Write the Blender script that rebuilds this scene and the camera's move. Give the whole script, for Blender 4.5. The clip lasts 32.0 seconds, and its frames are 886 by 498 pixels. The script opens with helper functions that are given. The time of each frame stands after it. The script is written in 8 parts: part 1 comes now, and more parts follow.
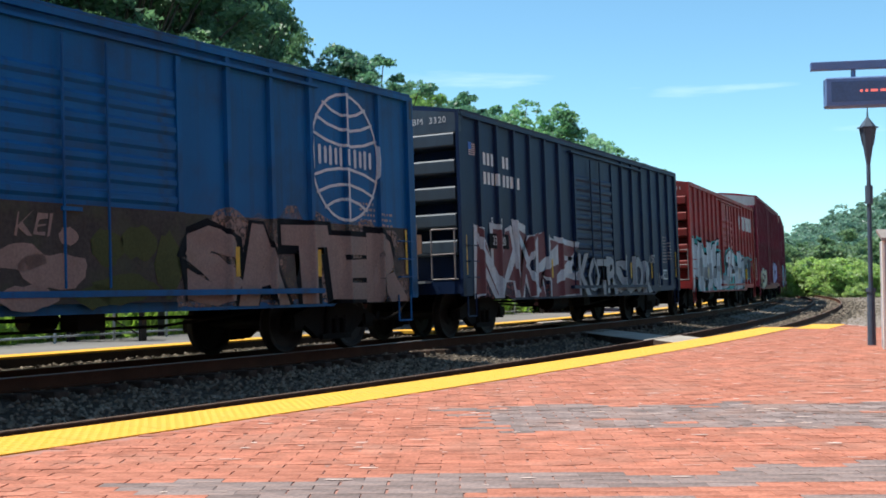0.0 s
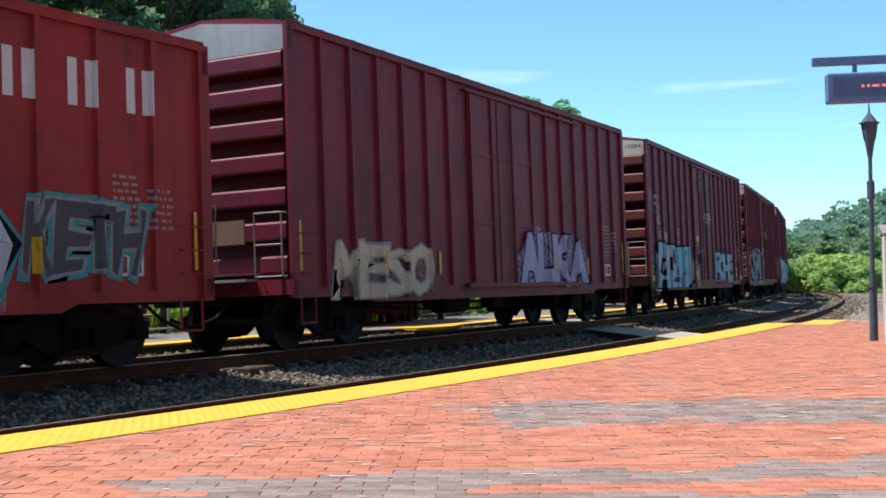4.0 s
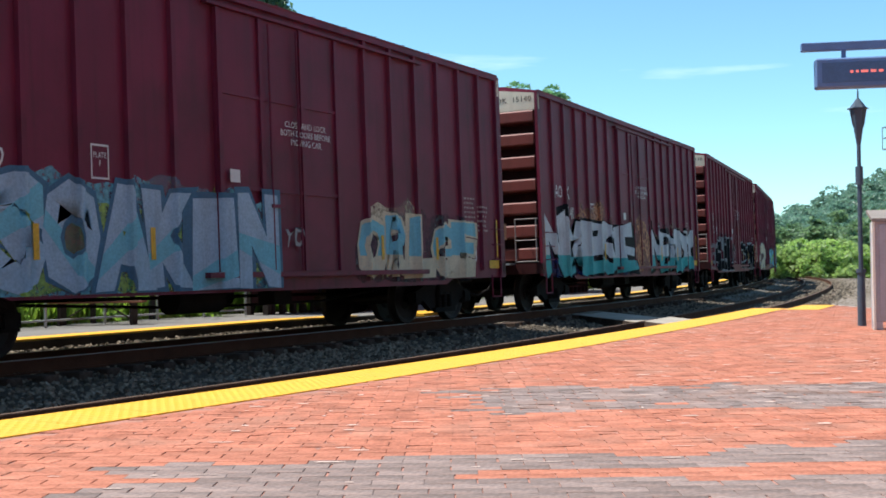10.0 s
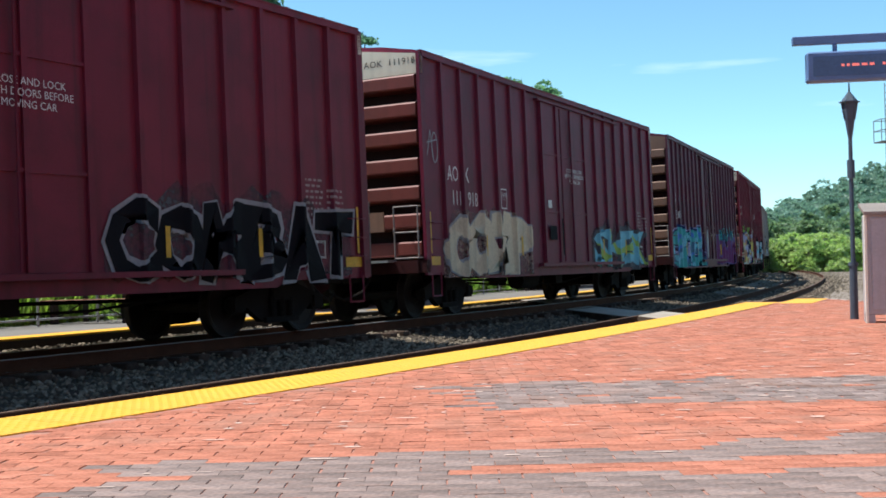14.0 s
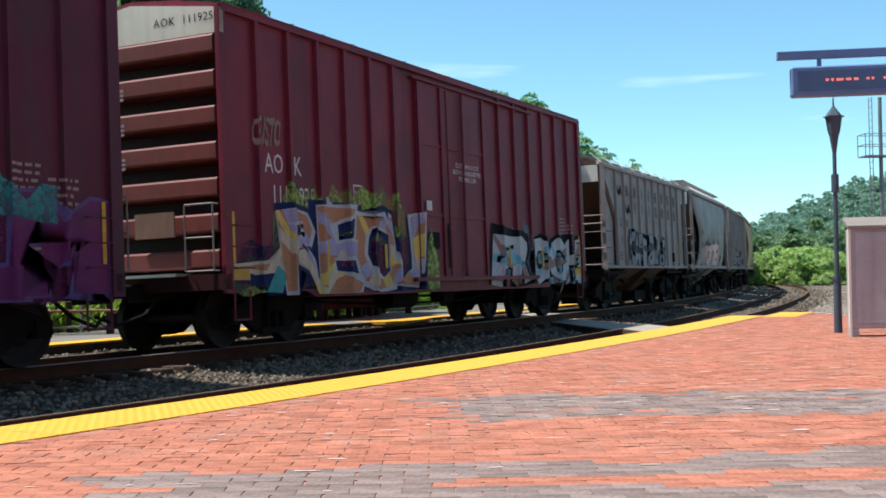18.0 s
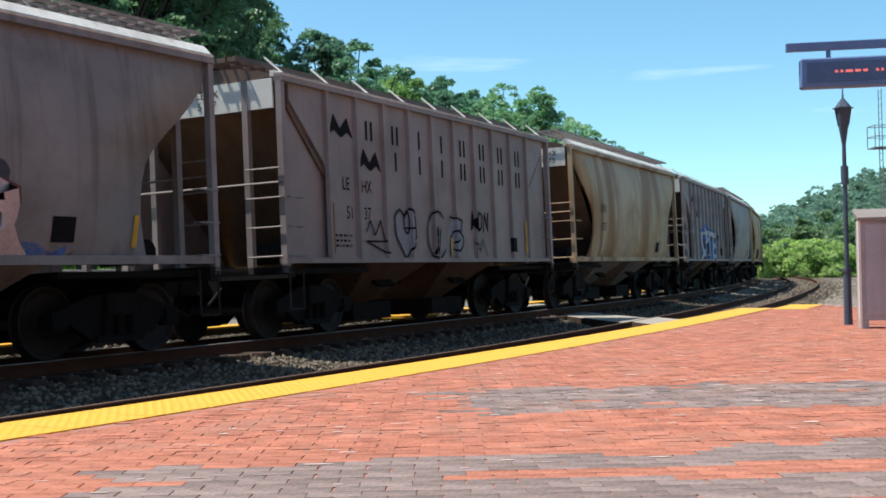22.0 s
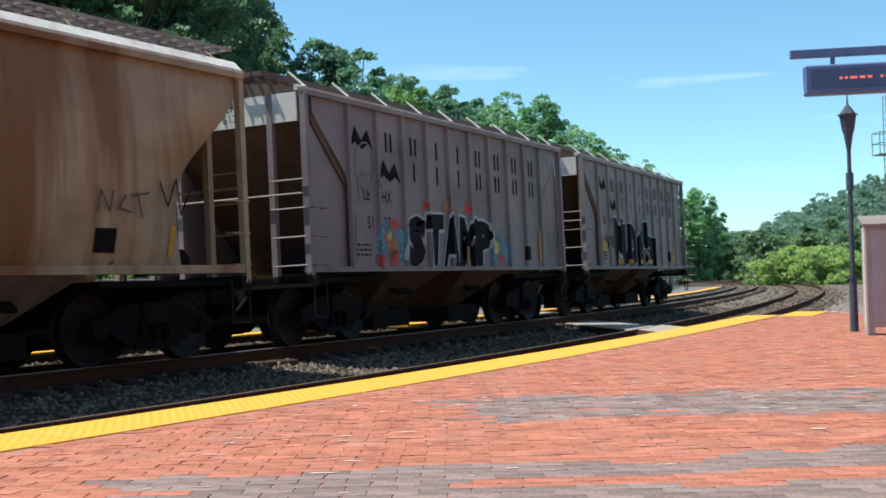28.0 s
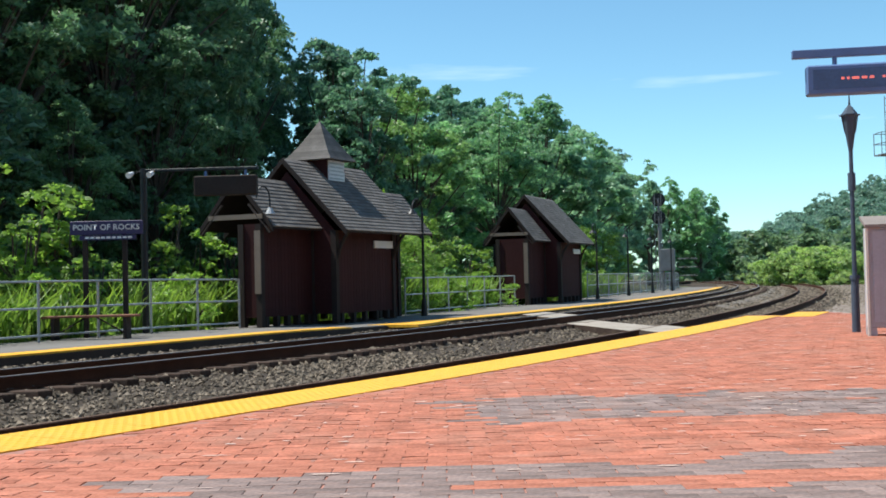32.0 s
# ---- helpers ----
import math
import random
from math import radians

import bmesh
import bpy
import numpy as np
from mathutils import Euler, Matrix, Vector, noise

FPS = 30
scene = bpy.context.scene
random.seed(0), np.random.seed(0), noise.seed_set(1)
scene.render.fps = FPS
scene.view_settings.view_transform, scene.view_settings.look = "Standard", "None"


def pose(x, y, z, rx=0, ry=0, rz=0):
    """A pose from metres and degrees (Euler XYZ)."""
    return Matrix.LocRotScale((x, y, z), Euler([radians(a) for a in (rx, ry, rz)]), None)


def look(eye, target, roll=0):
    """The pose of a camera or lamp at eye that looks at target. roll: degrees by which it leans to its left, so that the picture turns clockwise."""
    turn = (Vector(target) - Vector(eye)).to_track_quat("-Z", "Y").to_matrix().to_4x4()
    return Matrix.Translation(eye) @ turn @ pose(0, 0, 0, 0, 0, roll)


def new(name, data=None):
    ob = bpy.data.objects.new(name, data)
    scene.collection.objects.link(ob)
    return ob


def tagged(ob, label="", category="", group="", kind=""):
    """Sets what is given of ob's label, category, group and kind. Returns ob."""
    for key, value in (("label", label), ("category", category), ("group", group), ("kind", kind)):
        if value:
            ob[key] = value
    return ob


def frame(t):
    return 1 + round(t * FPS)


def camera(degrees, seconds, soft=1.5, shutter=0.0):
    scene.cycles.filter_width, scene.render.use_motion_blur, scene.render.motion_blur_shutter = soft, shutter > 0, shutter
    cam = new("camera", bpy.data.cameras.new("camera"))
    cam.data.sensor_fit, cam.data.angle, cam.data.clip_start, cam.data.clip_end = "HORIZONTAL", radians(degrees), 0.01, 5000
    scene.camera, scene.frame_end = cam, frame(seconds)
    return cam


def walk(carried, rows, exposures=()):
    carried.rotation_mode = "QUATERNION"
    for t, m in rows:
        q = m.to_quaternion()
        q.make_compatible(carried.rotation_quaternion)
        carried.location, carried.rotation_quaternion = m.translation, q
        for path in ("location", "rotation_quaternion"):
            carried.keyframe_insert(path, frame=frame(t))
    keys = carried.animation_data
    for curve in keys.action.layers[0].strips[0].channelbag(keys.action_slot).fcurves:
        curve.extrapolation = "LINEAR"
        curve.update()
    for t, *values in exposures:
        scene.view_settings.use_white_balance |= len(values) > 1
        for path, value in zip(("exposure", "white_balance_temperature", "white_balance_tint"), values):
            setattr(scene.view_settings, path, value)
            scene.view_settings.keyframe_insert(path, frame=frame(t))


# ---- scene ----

# ---- camera ----
cam = camera(40.44, 32.0, soft=1.75)


def shot(x, y, z, tilt, turn, lean):
    return pose(x, y, z, 90 + tilt, 0, turn) @ pose(0, 0, 0, 0, 0, lean)


walk(cam, [
    (0, shot(-0.007, -0.026, 0.834, 1.750, 0.704, -0.539)),
    (0.5, shot(-0.005, -0.025, 0.832, 1.755, 0.693, -0.584)),
    (1, shot(-0.005, -0.027, 0.834, 1.647, 0.705, -0.577)),
    (1.5, shot(-0.005, -0.024, 0.832, 1.558, 0.738, -0.739)),
    (2, shot(-0.004, -0.026, 0.830, 1.421, 0.777, -0.770)),
    (2.5, shot(-0.004, -0.025, 0.833, 1.306, 0.798, -0.764)),
    (3, shot(-0.003, -0.026, 0.834, 1.419, 0.819, -0.758)),
    (3.5, shot(-0.005, -0.023, 0.831, 1.692, 0.792, -0.720)),
    (5.5, shot(-0.006, -0.023, 0.830, 1.180, 0.801, -0.693)),
    (6, shot(-0.004, -0.019, 0.829, 1.247, 0.742, -0.613)),
    (6.5, shot(-0.004, -0.024, 0.833, 1.426, 0.679, -0.628)),
    (7, shot(-0.003, -0.024, 0.829, 1.430, 0.644, -0.679)),
    (7.5, shot(-0.004, -0.021, 0.832, 1.231, 0.628, -0.653)),
    (8, shot(-0.006, -0.015, 0.831, 1.113, 0.630, -0.735)),
    (8.5, shot(-0.002, -0.018, 0.831, 0.971, 0.570, -0.795)),
    (9, shot(-0.004, -0.014, 0.828, 0.881, 0.453, -0.746)),
    (9.5, shot(0.000, -0.014, 0.831, 0.919, 0.383, -0.753)),
    (10, shot(-0.001, -0.015, 0.832, 0.917, 0.305, -0.758)),
    (10.5, shot(-0.001, -0.016, 0.828, 0.922, 0.275, -0.839)),
    (11, shot(-0.004, -0.012, 0.829, 0.874, 0.184, -0.940)),
    (11.5, shot(-0.002, -0.013, 0.830, 0.822, 0.172, -0.945)),
    (12, shot(0.000, -0.018, 0.829, 0.776, 0.145, -0.982)),
    (12.5, shot(0.001, -0.015, 0.828, 0.814, 0.168, -0.995)),
    (13, shot(-0.001, -0.012, 0.831, 0.898, 0.117, -1.040)),
    (13.5, shot(-0.001, -0.014, 0.830, 0.905, 0.066, -1.059)),
    (14, shot(0.002, -0.008, 0.830, 0.729, -0.027, -1.142)),
    (14.5, shot(-0.001, -0.011, 0.826, 0.688, -0.143, -1.152)),
    (16.5, shot(0.002, -0.005, 0.831, 1.088, -0.538, -0.831)),
    (17, shot(-0.001, -0.009, 0.829, 1.306, -0.654, -0.896)),
    (17.5, shot(0.003, -0.007, 0.831, 1.315, -0.692, -0.917)),
    (18, shot(0.003, -0.007, 0.829, 1.295, -0.721, -0.885)),
    (18.5, shot(0.002, -0.010, 0.829, 1.226, -0.702, -0.891)),
    (19, shot(0.003, -0.009, 0.831, 1.113, -0.669, -0.942)),
    (19.5, shot(-0.000, -0.007, 0.828, 1.191, -0.648, -0.901)),
    (20, shot(0.000, -0.008, 0.830, 1.315, -0.568, -0.840)),
    (20.5, shot(-0.001, -0.012, 0.829, 1.333, -0.457, -0.886)),
    (21, shot(-0.000, -0.012, 0.829, 1.274, -0.372, -0.911)),
    (21.5, shot(0.004, -0.015, 0.829, 1.162, -0.291, -1.091)),
    (22, shot(0.001, -0.012, 0.827, 1.009, -0.295, -1.137)),
    (22.5, shot(-0.001, -0.009, 0.833, 0.975, -0.258, -1.079)),
    (23, shot(0.003, -0.011, 0.830, 1.170, -0.253, -1.047)),
    (23.5, shot(0.002, -0.013, 0.827, 1.296, -0.271, -1.087)),
    (24, shot(0.002, -0.013, 0.829, 1.289, -0.269, -1.130)),
    (24.5, shot(-0.000, -0.013, 0.828, 1.271, -0.275, -1.213)),
    (25, shot(-0.001, -0.009, 0.828, 1.261, -0.233, -1.303)),
    (25.5, shot(-0.004, -0.008, 0.829, 1.347, -0.200, -1.211)),
    (27.5, shot(-0.002, -0.015, 0.830, 1.572, -0.102, -1.273)),
    (28, shot(-0.001, -0.010, 0.824, 1.426, -0.072, -1.386)),
    (28.5, shot(-0.004, -0.011, 0.827, 1.382, -0.036, -1.374)),
    (29, shot(-0.003, -0.007, 0.827, 1.452, -0.005, -1.291)),
    (29.5, shot(-0.005, -0.011, 0.829, 1.657, -0.004, -1.193)),
    (30, shot(-0.003, -0.015, 0.830, 1.677, 0.024, -1.260)),
    (30.5, shot(-0.004, -0.009, 0.826, 1.595, 0.024, -1.348)),
    (31, shot(-0.006, -0.010, 0.826, 1.497, 0.002, -1.400)),
    (31.5, shot(-0.003, -0.012, 0.827, 1.388, 0.026, -1.464)),
    (32, shot(-0.000, -0.000, 0.828, 1.427, -0.000, -1.356)),
], exposures=[(0.0, 0.51, 6250, 10), (3.0, 0.56, 6250, 10), (6.0, 0.64, 6250, 10), (9.0, 0.63, 6250, 10), (12.0, 0.57, 6250, 10), (17.0, 0.52, 6250, 10), (20.0, 0.48, 6250, 10), (22.0, 0.41, 6250, 10), (28.0, 0.40, 6250, 10), (32.0, 0.38, 6250, 10)])

# ---- sky and sun ----
SUN_TO = Vector((-0.988 * 0.454, 0.143 * 0.454, 0.891)).normalized()
world = bpy.data.worlds.new("sky")
scene.world = world
world.use_nodes = True
wn = world.node_tree.nodes
sky = wn.new("ShaderNodeTexSky")
sky.sky_type, sky.sun_disc = "NISHITA", False
sky.sun_elevation = math.asin(SUN_TO.z)
sky.sun_rotation = math.atan2(SUN_TO.x, SUN_TO.y)
sky.air_density, sky.dust_density, sky.ozone_density = 0.8, 0.15, 1.8
wl = world.node_tree.links.new
tint = wn.new("ShaderNodeMix")
tint.data_type, tint.blend_type = "RGBA", "MULTIPLY"
tint.inputs[0].default_value = 1.0
tint.inputs[7].default_value = (0.78, 1.04, 0.98, 1)
wl(sky.outputs[0], tint.inputs[6])
# thin streaks of high cloud
wtc = wn.new("ShaderNodeTexCoord")
wmp = wn.new("ShaderNodeMapping")
wmp.inputs["Rotation"].default_value = (0, radians(4), 0)
wmp.inputs["Scale"].default_value = (3, 3, 26)
wturn = wn.new("ShaderNodeMapping")
wturn.inputs["Rotation"].default_value = (0, 0, radians(6))
wl(wtc.outputs["Generated"], wturn.inputs[0])
wl(wturn.outputs[0], wmp.inputs[0])
wno = wn.new("ShaderNodeTexNoise")
wno.inputs["Scale"].default_value, wno.inputs["Detail"].default_value = 1.3, 6
wl(wmp.outputs[0], wno.inputs[0])
wmr = wn.new("ShaderNodeMapRange")
wmr.inputs["From Min"].default_value, wmr.inputs["From Max"].default_value, wmr.inputs["To Max"].default_value = 0.6, 0.85, 0.5
wl(wno.outputs[0], wmr.inputs[0])
cloud = wn.new("ShaderNodeMix")
cloud.data_type = "RGBA"
wl(wmr.outputs[0], cloud.inputs[0])
wl(tint.outputs[2], cloud.inputs[6])
cloud.inputs[7].default_value = (8.5, 9.2, 9.4, 1)
wl(cloud.outputs[2], wn["Background"].inputs[0])
wn["Background"].inputs[1].default_value = 0.135
sun = new("sun", bpy.data.lights.new("sun", "SUN"))
sun.data.energy, sun.data.angle, sun.data.color = 5.0, radians(0.53), (1.0, 0.95, 0.86)
sun.matrix_world = look(SUN_TO * 60, (0, 0, 0))

# ---- the line of the track ----
# curvature along the platform edge, metres from the point beside the camera
BENDS = [(-345, 0.0006), (-60, 0.0006), (-12, 0.004), (0, 0.0091), (20, 0.0042), (40, 0.0019), (60, 0.0023),
         (80, 0.0027), (110, 0.0034), (160, 0.0038), (420, 0.0039)]
STEP = 0.5
SS = np.arange(-345, 420, STEP)
_k = np.interp(SS, [b[0] for b in BENDS], [b[1] for b in BENDS])
_i0 = int(np.argmin(np.abs(SS)))
_th = -np.concatenate([[0], np.cumsum((_k[1:] + _k[:-1]) / 2 * STEP)])
TH = _th - _th[_i0] + 0.5522
_x = np.concatenate([[0], np.cumsum((np.sin(TH[1:]) + np.sin(TH[:-1])) / 2 * STEP)])
_y = np.concatenate([[0], np.cumsum((np.cos(TH[1:]) + np.cos(TH[:-1])) / 2 * STEP)])
LX, LY = _x - _x[_i0] - 2.8048, _y - _y[_i0] + 6.412

NEAR_OFF, RAIL_NEAR, RAIL_FAR, CANT = 1.7457, -0.294, -0.203, 0.0271


def heading(s):
    return float(np.interp(s, SS, TH))


def spot(s, off):
    """The plan point s metres along the platform edge, off metres to the far side of it."""
    h = heading(s)
    return Vector((float(np.interp(s, SS, LX)) - math.cos(h) * off, float(np.interp(s, SS, LY)) + math.sin(h) * off, 0))


def far_off(s):
    """Offset of the far track's centre line."""
    u = min(max((s - 8) / 35, 0), 1)
    return 6.628 - 0.877 * u * u * (3 - 2 * u)


def far_top(s):
    """Height of the far platform's top."""
    u = min(max((s - 15) / 6, 0), 1)
    return -0.12 - 0.07 * u


def along(s, off, z=0.0, turn=0.0):
    """A pose on the line: x away along the track, y to its far side."""
    p = spot(s, off)
    return pose(p.x, p.y, z, 0, 0, 90 - math.degrees(heading(s)) + turn)


# ---- how the train runs ----
_far = np.array([spot(s, far_off(s))[:2] for s in SS])
FAR_LEN = np.concatenate([[0], np.cumsum(np.linalg.norm(np.diff(_far, axis=0), axis=1))])
FAR_LEN -= FAR_LEN[_i0]
RUN = [(-2, -19.6), (2, 19.6), (4, 39.18), (6, 58.74), (8, 78.32), (10, 97.95), (12, 117.6), (14, 137.3), (16, 157.08), (18, 177.02),
       (20, 197.15), (22, 217.46), (24, 237.88), (26, 258.37), (28, 278.9), (30, 299.42), (33, 330.21)]


def run(t):
    """How far the train has rolled at t."""
    return float(np.interp(t, [r[0] for r in RUN], [r[1] for r in RUN]))


def on_far(u):
    """The point u metres along the far track."""
    s = float(np.interp(u, FAR_LEN, SS))
    return spot(s, far_off(s))


def car_pose(front, length, t):
    """The pose of a car at t: on the rails of the far track, leaning with the cant."""
    mid = front + length / 2 - run(t)
    pa, pb = on_far(mid - length * 0.36), on_far(mid + length * 0.36)
    d = pb - pa
    c = (pa + pb) / 2
    return pose(c.x, c.y, RAIL_FAR, 0, 0, math.degrees(math.atan2(d.y, d.x))) @ pose(0, 0, 0, -math.degrees(CANT), 0, 0)


# ---- materials ----
def mat(name, color, rough=0.6, metal=0.0, vary=0.15, scale=3.0, fine=40.0, bump=0.15, dirt=None, dirt_amt=0.4,
        dirt_scale=1.2, streak=0.0, rnd=0.0, spec=0.4, stretch=(1, 1, 1), space="Object", bands=None):
    """A painted, stained or mineral surface: base colour, coarse and fine variation, dirt, streaks and relief."""
    m = bpy.data.materials.new(name)
    m.use_nodes = True
    nt = m.node_tree
    n, ln = nt.nodes, nt.links.new
    b = n["Principled BSDF"]
    b.inputs["Roughness"].default_value, b.inputs["Metallic"].default_value = rough, metal
    b.inputs["Specular IOR Level"].default_value = spec
    tc = n.new("ShaderNodeTexCoord")
    mp = n.new("ShaderNodeMapping")
    mp.inputs["Scale"].default_value = stretch
    ln(tc.outputs[space], mp.inputs[0])
    co = mp.outputs[0]
    big = n.new("ShaderNodeTexNoise")
    big.inputs["Scale"].default_value, big.inputs["Detail"].default_value = scale, 5
    ln(co, big.inputs[0])
    sm = n.new("ShaderNodeTexNoise")
    sm.inputs["Scale"].default_value, sm.inputs["Detail"].default_value = fine, 3
    ln(co, sm.inputs[0])
    add = n.new("ShaderNodeMath")
    add.operation = "ADD"
    ln(big.outputs[0], add.inputs[0])
    ln(sm.outputs[0], add.inputs[1])
    mr = n.new("ShaderNodeMapRange")
    mr.inputs["From Min"].default_value, mr.inputs["From Max"].default_value = 0.6, 1.4
    mr.inputs["To Min"].default_value, mr.inputs["To Max"].default_value = 1 - vary, 1 + vary
    ln(add.outputs[0], mr.inputs[0])
    val = mr.outputs[0]
    if rnd:
        oi = n.new("ShaderNodeObjectInfo")
        ge = n.new("ShaderNodeNewGeometry")
        su = n.new("ShaderNodeMath")
        su.operation = "ADD"
        ln(oi.outputs["Random"], su.inputs[0])
        ln(ge.outputs["Random Per Island"], su.inputs[1])
        fr = n.new("ShaderNodeMath")
        fr.operation = "FRACT"
        ln(su.outputs[0], fr.inputs[0])
        r2 = n.new("ShaderNodeMapRange")
        r2.inputs["To Min"].default_value, r2.inputs["To Max"].default_value = 1 - rnd, 1 + rnd
        ln(fr.outputs[0], r2.inputs[0])
        mu = n.new("ShaderNodeMath")
        mu.operation = "MULTIPLY"
        ln(val, mu.inputs[0])
        ln(r2.outputs[0], mu.inputs[1])
        val = mu.outputs[0]
    mul = n.new("ShaderNodeVectorMath")
    mul.operation = "SCALE"
    mul.inputs[0].default_value = color[:3]
    ln(val, mul.inputs["Scale"])
    col = mul.outputs[0]

    def blend(fac, other):
        mx = n.new("ShaderNodeMix")
        mx.data_type = "RGBA"
        ln(fac, mx.inputs[0])
        ln(col, mx.inputs[6])
        mx.inputs[7].default_value = (*other[:3], 1)
        return mx.outputs[2]

    if dirt:
        dn = n.new("ShaderNodeTexNoise")
        dn.inputs["Scale"].default_value, dn.inputs["Detail"].default_value = dirt_scale, 8
        dn.inputs["Roughness"].default_value = 0.65
        ln(co, dn.inputs[0])
        d2 = n.new("ShaderNodeMapRange")
        d2.inputs["From Min"].default_value, d2.inputs["From Max"].default_value = 0.48, 0.75
        d2.inputs["To Max"].default_value = dirt_amt
        ln(dn.outputs[0], d2.inputs[0])
        col = blend(d2.outputs[0], dirt)
        if streak:
            mp2 = n.new("ShaderNodeMapping")
            mp2.inputs["Scale"].default_value = (6, 6, 0.25)
            ln(tc.outputs[space], mp2.inputs[0])
            sn = n.new("ShaderNodeTexNoise")
            sn.inputs["Scale"].default_value, sn.inputs["Detail"].default_value = 1.0, 6
            ln(mp2.outputs[0], sn.inputs[0])
            s2 = n.new("ShaderNodeMapRange")
            s2.inputs["From Min"].default_value, s2.inputs["From Max"].default_value = 0.5, 0.8
            s2.inputs["To Max"].default_value = streak
            ln(sn.outputs[0], s2.inputs[0])
            col = blend(s2.outputs[0], dirt)
    if bands:
        # broad rust runs down the sheet
        mp3 = n.new("ShaderNodeMapping")
        mp3.inputs["Scale"].default_value = (1.15, 0.0, 0.12)
        ln(tc.outputs[space], mp3.inputs[0])
        bn3 = n.new("ShaderNodeTexNoise")
        bn3.inputs["Scale"].default_value, bn3.inputs["Detail"].default_value = 1.0, 4
        ln(mp3.outputs[0], bn3.inputs[0])
        b3 = n.new("ShaderNodeMapRange")
        b3.inputs["From Min"].default_value, b3.inputs["From Max"].default_value = 0.5, 0.6
        b3.inputs["To Max"].default_value = 0.8
        ln(bn3.outputs[0], b3.inputs[0])
        col = blend(b3.outputs[0], bands)
    ln(col, b.inputs["Base Color"])
    if bump:
        bp = n.new("ShaderNodeBump")
        bp.inputs["Strength"].default_value, bp.inputs["Distance"].default_value = bump, 0.02
        ln(add.outputs[0], bp.inputs["Height"])
        ln(bp.outputs[0], b.inputs["Normal"])
    return m


def leaf_mat(name, color, trans=0.35):
    """Leaves: colour varied leaf by leaf, some light passing through."""
    m = bpy.data.materials.new(name)
    m.use_nodes = True
    nt = m.node_tree
    n, ln = nt.nodes, nt.links.new
    b = n["Principled BSDF"]
    b.inputs["Roughness"].default_value = 0.45
    b.inputs["Specular IOR Level"].default_value = 0.5
    g = n.new("ShaderNodeNewGeometry")
    oi = n.new("ShaderNodeObjectInfo")
    ad = n.new("ShaderNodeMath")
    ad.operation = "MULTIPLY_ADD"
    ad.inputs[1].default_value = 0.55
    ln(g.outputs["Random Per Island"], ad.inputs[0])
    om = n.new("ShaderNodeMath")
    om.operation = "MULTIPLY"
    om.inputs[1].default_value = 0.45
    ln(oi.outputs["Random"], om.inputs[0])
    ln(om.outputs[0], ad.inputs[2])
    ramp = n.new("ShaderNodeValToRGB")
    c = color
    ramp.color_ramp.elements[0].color = (c[0] * 0.45, c[1] * 0.5, c[2] * 0.55, 1)
    ramp.color_ramp.elements[1].color = (c[0] * 1.9, c[1] * 1.75, c[2] * 1.45, 1)
    ln(ad.outputs[0], ramp.inputs[0])
    ln(ramp.outputs[0], b.inputs["Base Color"])
    tr = n.new("ShaderNodeBsdfTranslucent")
    hs = n.new("ShaderNodeHueSaturation")
    hs.inputs["Saturation"].default_value, hs.inputs["Value"].default_value = 1.15, 1.5
    ln(ramp.outputs[0], hs.inputs["Color"])
    ln(hs.outputs[0], tr.inputs[0])
    mx = n.new("ShaderNodeMixShader")
    mx.inputs[0].default_value = trans
    ln(b.outputs[0], mx.inputs[1])
    ln(tr.outputs[0], mx.inputs[2])
    ln(mx.outputs[0], n["Material Output"].inputs[0])
    return m


def glow_mat(name, color, strength):
    m = bpy.data.materials.new(name)
    m.use_nodes = True
    b = m.node_tree.nodes["Principled BSDF"]
    b.inputs["Base Color"].default_value = (*color, 1)
    b.inputs["Emission Color"].default_value = (*color, 1)
    b.inputs["Emission Strength"].default_value = strength
    return m


BRICK_RED = mat("red_brick", (0.4, 0.15, 0.095), 0.88, vary=0.55, scale=5, fine=45, rnd=0.13, dirt=(0.36, 0.21, 0.155), dirt_amt=0.65, dirt_scale=1.5, spec=0.15)
BRICK_GREY = mat("grey_brick", (0.225, 0.172, 0.155), 0.88, vary=0.55, scale=5, fine=45, rnd=0.22, dirt=(0.32, 0.18, 0.13), dirt_amt=0.75, dirt_scale=1.6, spec=0.15)
BRICK_WORN = mat("worn_brick", (0.6, 0.45, 0.38), 0.85, vary=0.2, scale=9, fine=120, rnd=0.15)
JOINT = mat("joint_sand", (0.36, 0.17, 0.125), 0.95, vary=0.3, scale=4, fine=150, dirt=(0.1, 0.09, 0.07), dirt_amt=0.5)
YELLOW = mat("yellow_tactile", (0.76, 0.395, 0.025), 0.55, vary=0.1, scale=2, fine=60, rnd=0.05, dirt=(0.5, 0.33, 0.1), dirt_amt=0.35, dirt_scale=1.2)
CONCRETE = mat("concrete", (0.42, 0.40, 0.37), 0.9, vary=0.18, scale=1.5, fine=70, dirt=(0.24, 0.22, 0.2), dirt_amt=0.5, dirt_scale=0.8)
# near-black: shade on the platform edge faces is put into the colour
EDGE_SHADE = mat("dark_concrete", (0.06, 0.05, 0.042), 0.9, vary=0.3, scale=2, fine=60, dirt=(0.04, 0.035, 0.03), dirt_amt=0.6, spec=0.15)
BALLAST = mat("ballast_bed", (0.06, 0.048, 0.037), 0.95, vary=0.55, scale=14, fine=28, bump=1.0, dirt=(0.1, 0.085, 0.07), dirt_amt=0.6, dirt_scale=0.9, spec=0.15)
STONE = mat("ballast_stone", (0.165, 0.135, 0.1), 0.9, rnd=0.75, vary=0.35, scale=30, fine=200, dirt=(0.13, 0.11, 0.09), dirt_amt=0.6, dirt_scale=1.2, spec=0.15)
